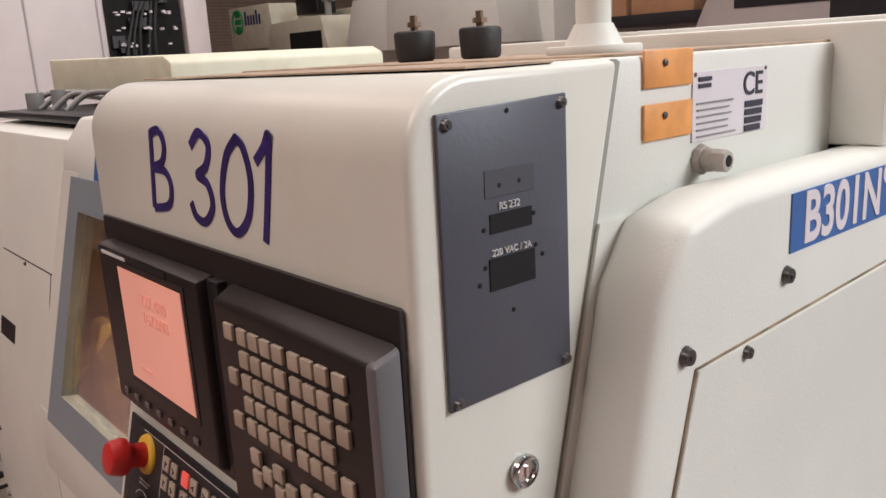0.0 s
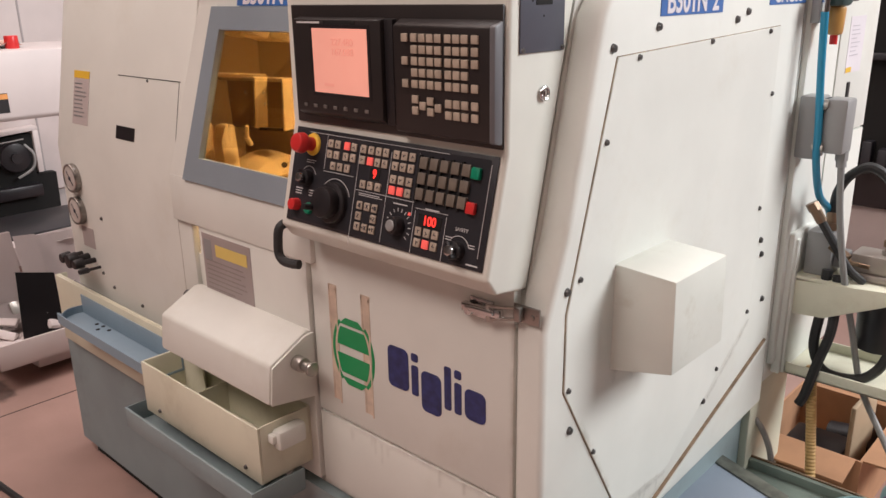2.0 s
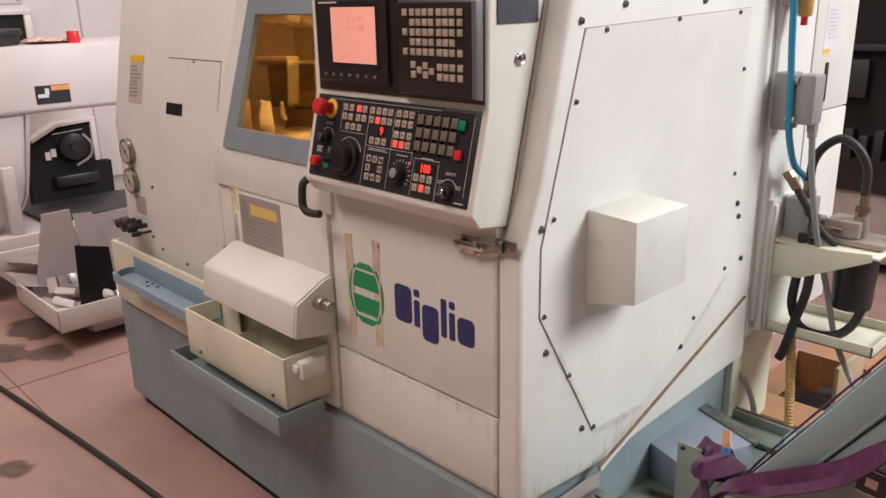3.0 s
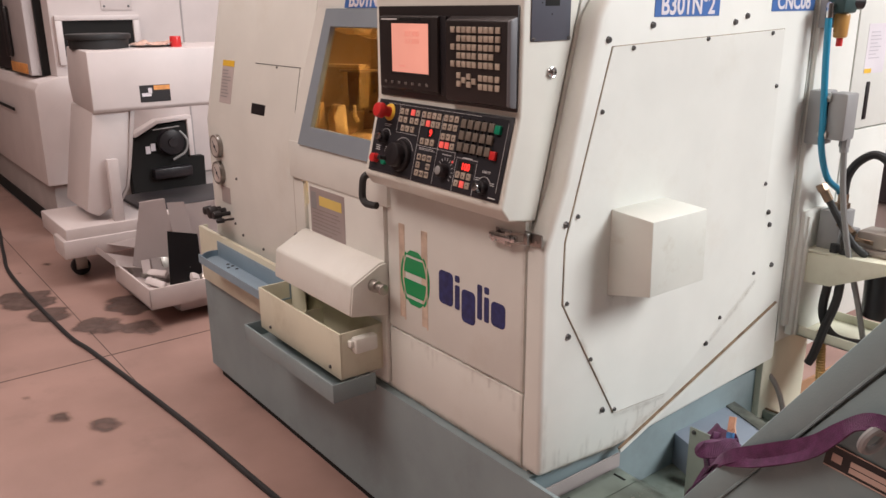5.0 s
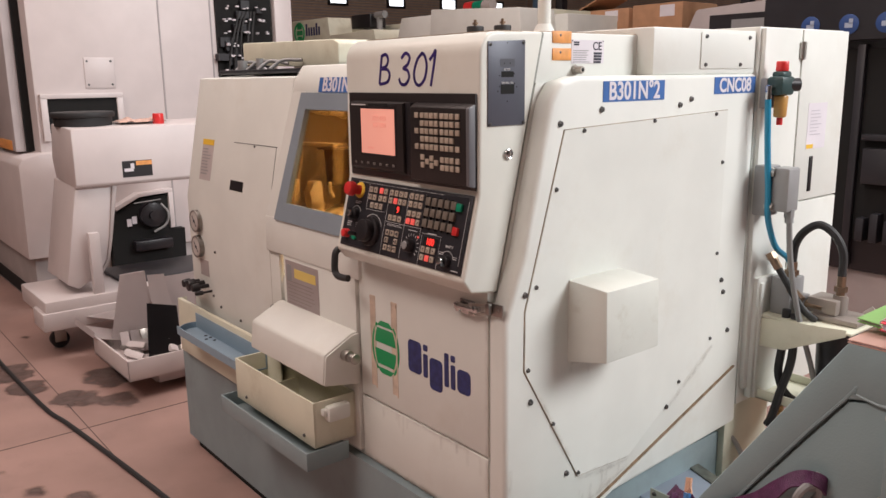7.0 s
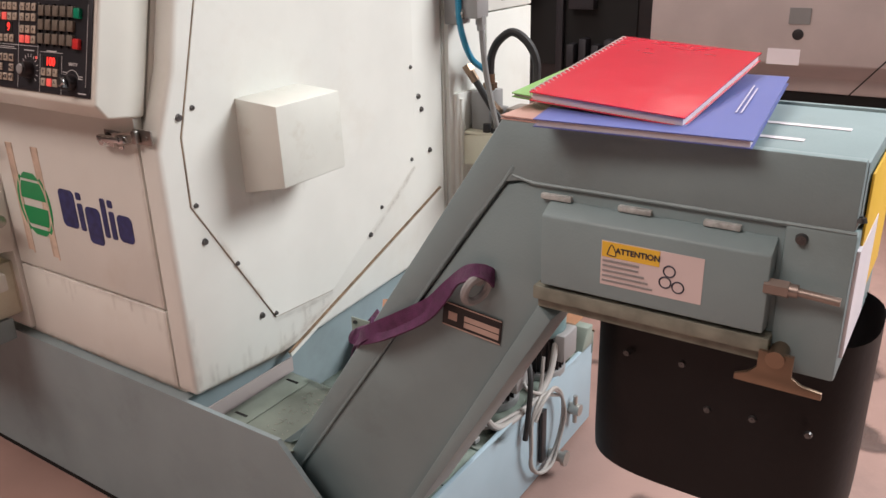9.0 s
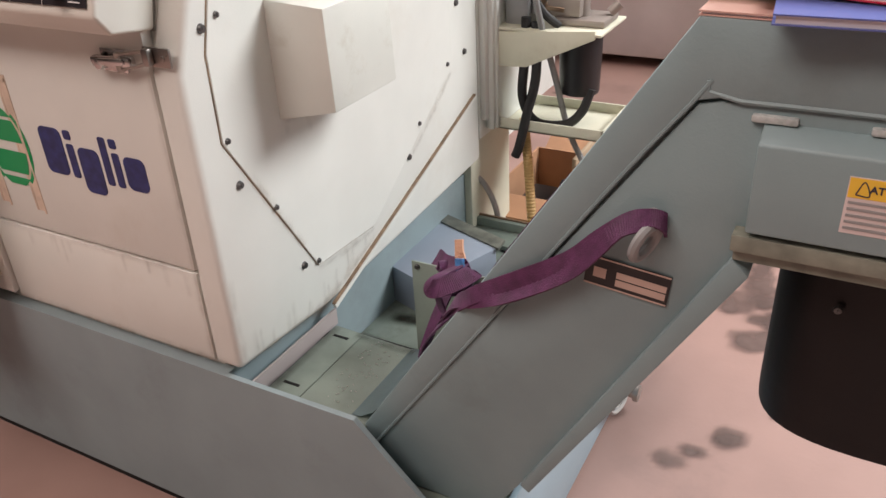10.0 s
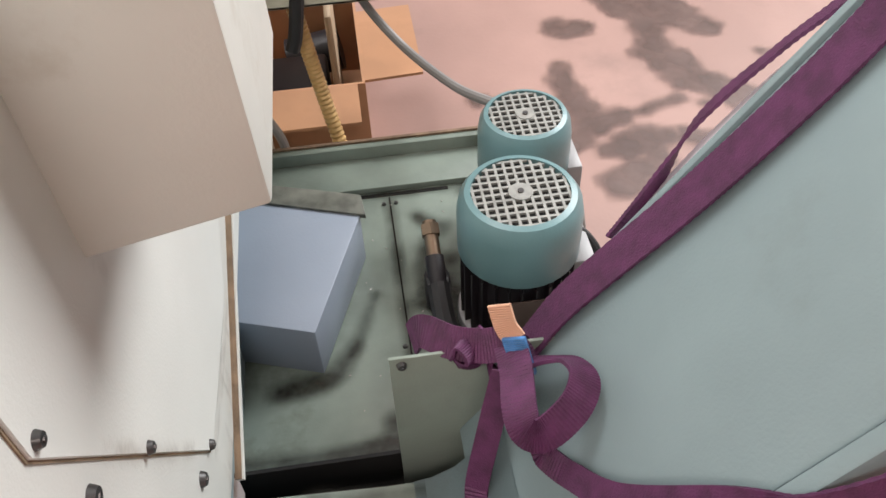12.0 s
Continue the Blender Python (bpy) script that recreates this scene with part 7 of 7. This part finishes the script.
part("cream_block", prism("y", [(-4.72, 1.4), (-3.5, 1.4), (-3.55, 1.78), (-4.68, 1.84)], 3.5, 3.9, 0.01), CREAM, L2)
part("screen_box", box(-6.3, -5.95, 3.7, 3.9, 1.76, 1.9, 0.01), BLACKP, L2, "black screen box")
part("clamp", merge(cyl((-5.85, 3.75, 1.7), (-5.85, 3.75, 1.9), 0.03), cyl((-5.9, 3.75, 1.88), (-5.75, 3.75, 1.88), 0.035)), GREYBOX, L2)
part("hood", prism("y", [(-6.55, 1.4), (-5.5, 1.4), (-5.6, 1.72), (-6.45, 1.70)], 3.5, 3.9, 0.01), CREAM_OLD, L2)
# near-black slab on the hood, painted as a shaded gap
part("dark_gap", box(-6.1, -5.6, 3.49, 3.5, 1.45, 1.6, 0), DARK, L2)
L2.location.z += 0.22
sl_ = thing("stack_light", (-5.1, 4.4, 2.06), "red and green stack light lying on the second lathe", "signal lamp")
for i, c in enumerate((RED, GREENB, GREYW)):
    part("lens", cyl((-5.0 + 0.13 * i, 4.2, 2.13), (-4.88 + 0.13 * i, 4.2, 2.13), 0.05, seg=18), c, sl_)
RK = thing("storage_rack", (-2.9, 4.9, 0), "dark storage rack behind the lathe", "rack")
for x in (-4.2, -2.3):
    part("upright", box(x, x + 0.08, 4.6, 4.68, 0, 3.4, 0.004), BLKMACH, RK)
part("shelf", box(-4.2, -2.22, 4.5, 5.3, 1.68, 1.76, 0.004), BLKMACH, RK)
part("shelf", box(-4.2, -2.22, 4.5, 5.3, 2.55, 2.63, 0.004), GREYW, RK)
for x0, x1, z1 in ((-3.85, -3.28, 2.02), (-3.24, -2.75, 2.03)):
    c = thing("carton", ((x0 + x1) / 2, 4.7, 1.76), "tan cardboard carton on the rack shelf", "carton", "cartons on the rack")
    part("carton_body", box(x0, x1, 4.52, 5.0, 1.76, z1, 0.004), CARD, c)
    part("carton_label", slab(FRONT((x0 + x1) / 2 + 0.1, 4.52, z1 - 0.06), 0.14, 0.09, 0.002), PAPER, c)
part("carton_flap", prism("y", [(-3.85, 2.02), (-3.6, 2.12), (-3.6, 2.13), (-3.86, 2.03)], 4.52, 4.9, 0), CARD, c)
BM = thing("blue_motor", (-4.5, 4.3, 0), "dark blue motor unit beside the second lathe", "motor")
part("motor_body", merge(box(-4.3, -3.95, 4.2, 4.5, 1.4, 1.95, 0.02), cyl((-4.1, 4.3, 1.95), (-4.1, 4.3, 3.4), 0.07, seg=18)), mat("dark_blue_paint", (0.03, 0.06, 0.1), 0.4), BM)
GH = thing("grey_hood", (-2.3, 4.2, 0), "grey machine hood with a dark plate", "machine hood")
part("hood_shell", prism("y", [(-2.5, 0.0), (-1.2, 0.0), (-1.2, 1.98), (-2.35, 1.92), (-2.5, 1.6)], 4.1, 4.5, 0.02), GREYW, GH)
part("dark_plate", slab(FRONT(-1.95, 4.1, 1.80), 0.55, 0.14, 0.004), BLKMACH, GH)
part("print", bars(FRONT(-1.9, 4.096, 1.80), 0.3, 0.08, 1, 1.2, 2, 0.8), GREYBOX, GH)
BM2 = thing("black_machine", (-0.6, 3.6, 0), "large black machine tool behind the lathe", "machine tool")
part("black_body", box(-1.22, -0.2, 3.2, 4.6, 0.42, 3.2, 0.02), BLKMACH, BM2)
part("grey_skirt", box(-1.2, 3.0, 3.24, 4.6, 0.06, 0.42, 0.01), GREYW, BM2)
part("black_header", box(-1.25, -0.15, 3.12, 3.2, 1.62, 3.2, 0.01), PANELGREY, BM2)
# recess drawn as a near-black slab, its shade in the colour
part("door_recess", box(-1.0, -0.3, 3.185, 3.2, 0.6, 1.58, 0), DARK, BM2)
part("door_frame", merge(box(-0.74, -0.70, 3.15, 3.2, 0.45, 1.6, 0.004), box(-0.98, -0.94, 3.15, 3.2, 0.45, 1.6, 0.004)), PANELGREY, BM2)
part("door_pull", box(-0.92, -0.86, 3.08, 3.16, 0.95, 1.15, 0.015), BLACKP, BM2, "black door pull")
for x in (-0.98, -0.78, -0.6, -0.42):
    sg = part("safety_sign", knob(FRONT(x, 3.118, 1.70), 0.05, 0.004, 24, 1), mat("sign_blue", (0.02, 0.06, 0.2), 0.5), BM2, "round blue safety sign")
    part("pictogram", merge(slab(FRONT(x, 3.113, 1.695), 0.04, 0.025, 0.001), slab(FRONT(x + 0.01, 3.113, 1.715), 0.02, 0.025, 0.001)), mat("sign_white", (0.35, 0.4, 0.5), 0.5), sg)
for i in range(5):
    part("inside_part", box(-0.66 + 0.07 * i, -0.62 + 0.07 * i, 3.12, 3.19, 0.6, 0.72 + 0.03 * (i % 2), 0.004), PANELGREY, BM2)
part("inside_rail", box(-0.68, -0.3, 3.14, 3.19, 1.12, 1.15, 0.003), PANELGREY, BM2)
part("inside_part", box(-0.66, -0.52, 3.13, 3.19, 0.9, 1.08, 0.003), PANELGREY, BM2)
GM = thing("grey_machine", (1.4, 3.8, 0), "grey machine tool with sloped panels", "machine tool")
part("grey_body", prism("x", [(3.2, 0.62), (3.05, 0.70), (3.05, 1.7), (3.3, 2.2), (4.6, 2.2), (4.6, 0.55), (3.2, 0.55)], -0.18, 3.2, 0.01), GREYW, GM)
# near-black filler painted as the shade below the grey body
part("under_gap", box(-0.15, 3.1, 3.22, 4.5, 0.42, 0.6, 0), DARK, GM)
part("panel_joint", on(FRONT(1.0, 3.05, 0.9), slab(Matrix.Rotation(0.9, 4, "Z"), 0.9, 0.006, 0.002)), DARK, GM)
part("port", knob(FRONT(0.5, 3.05, 0.83), 0.025, 0.004, 20), BLACKP, GM)
part("label_plate", slab(FRONT(0.45, 3.05, 0.73), 0.14, 0.07, 0.002), PAPER, GM, "pale label plate")
part("meter", slab(FRONT(0.5, 3.05, 0.91), 0.09, 0.07, 0.004), mat("meter_grey", (0.2, 0.2, 0.2), 0.4), GM)
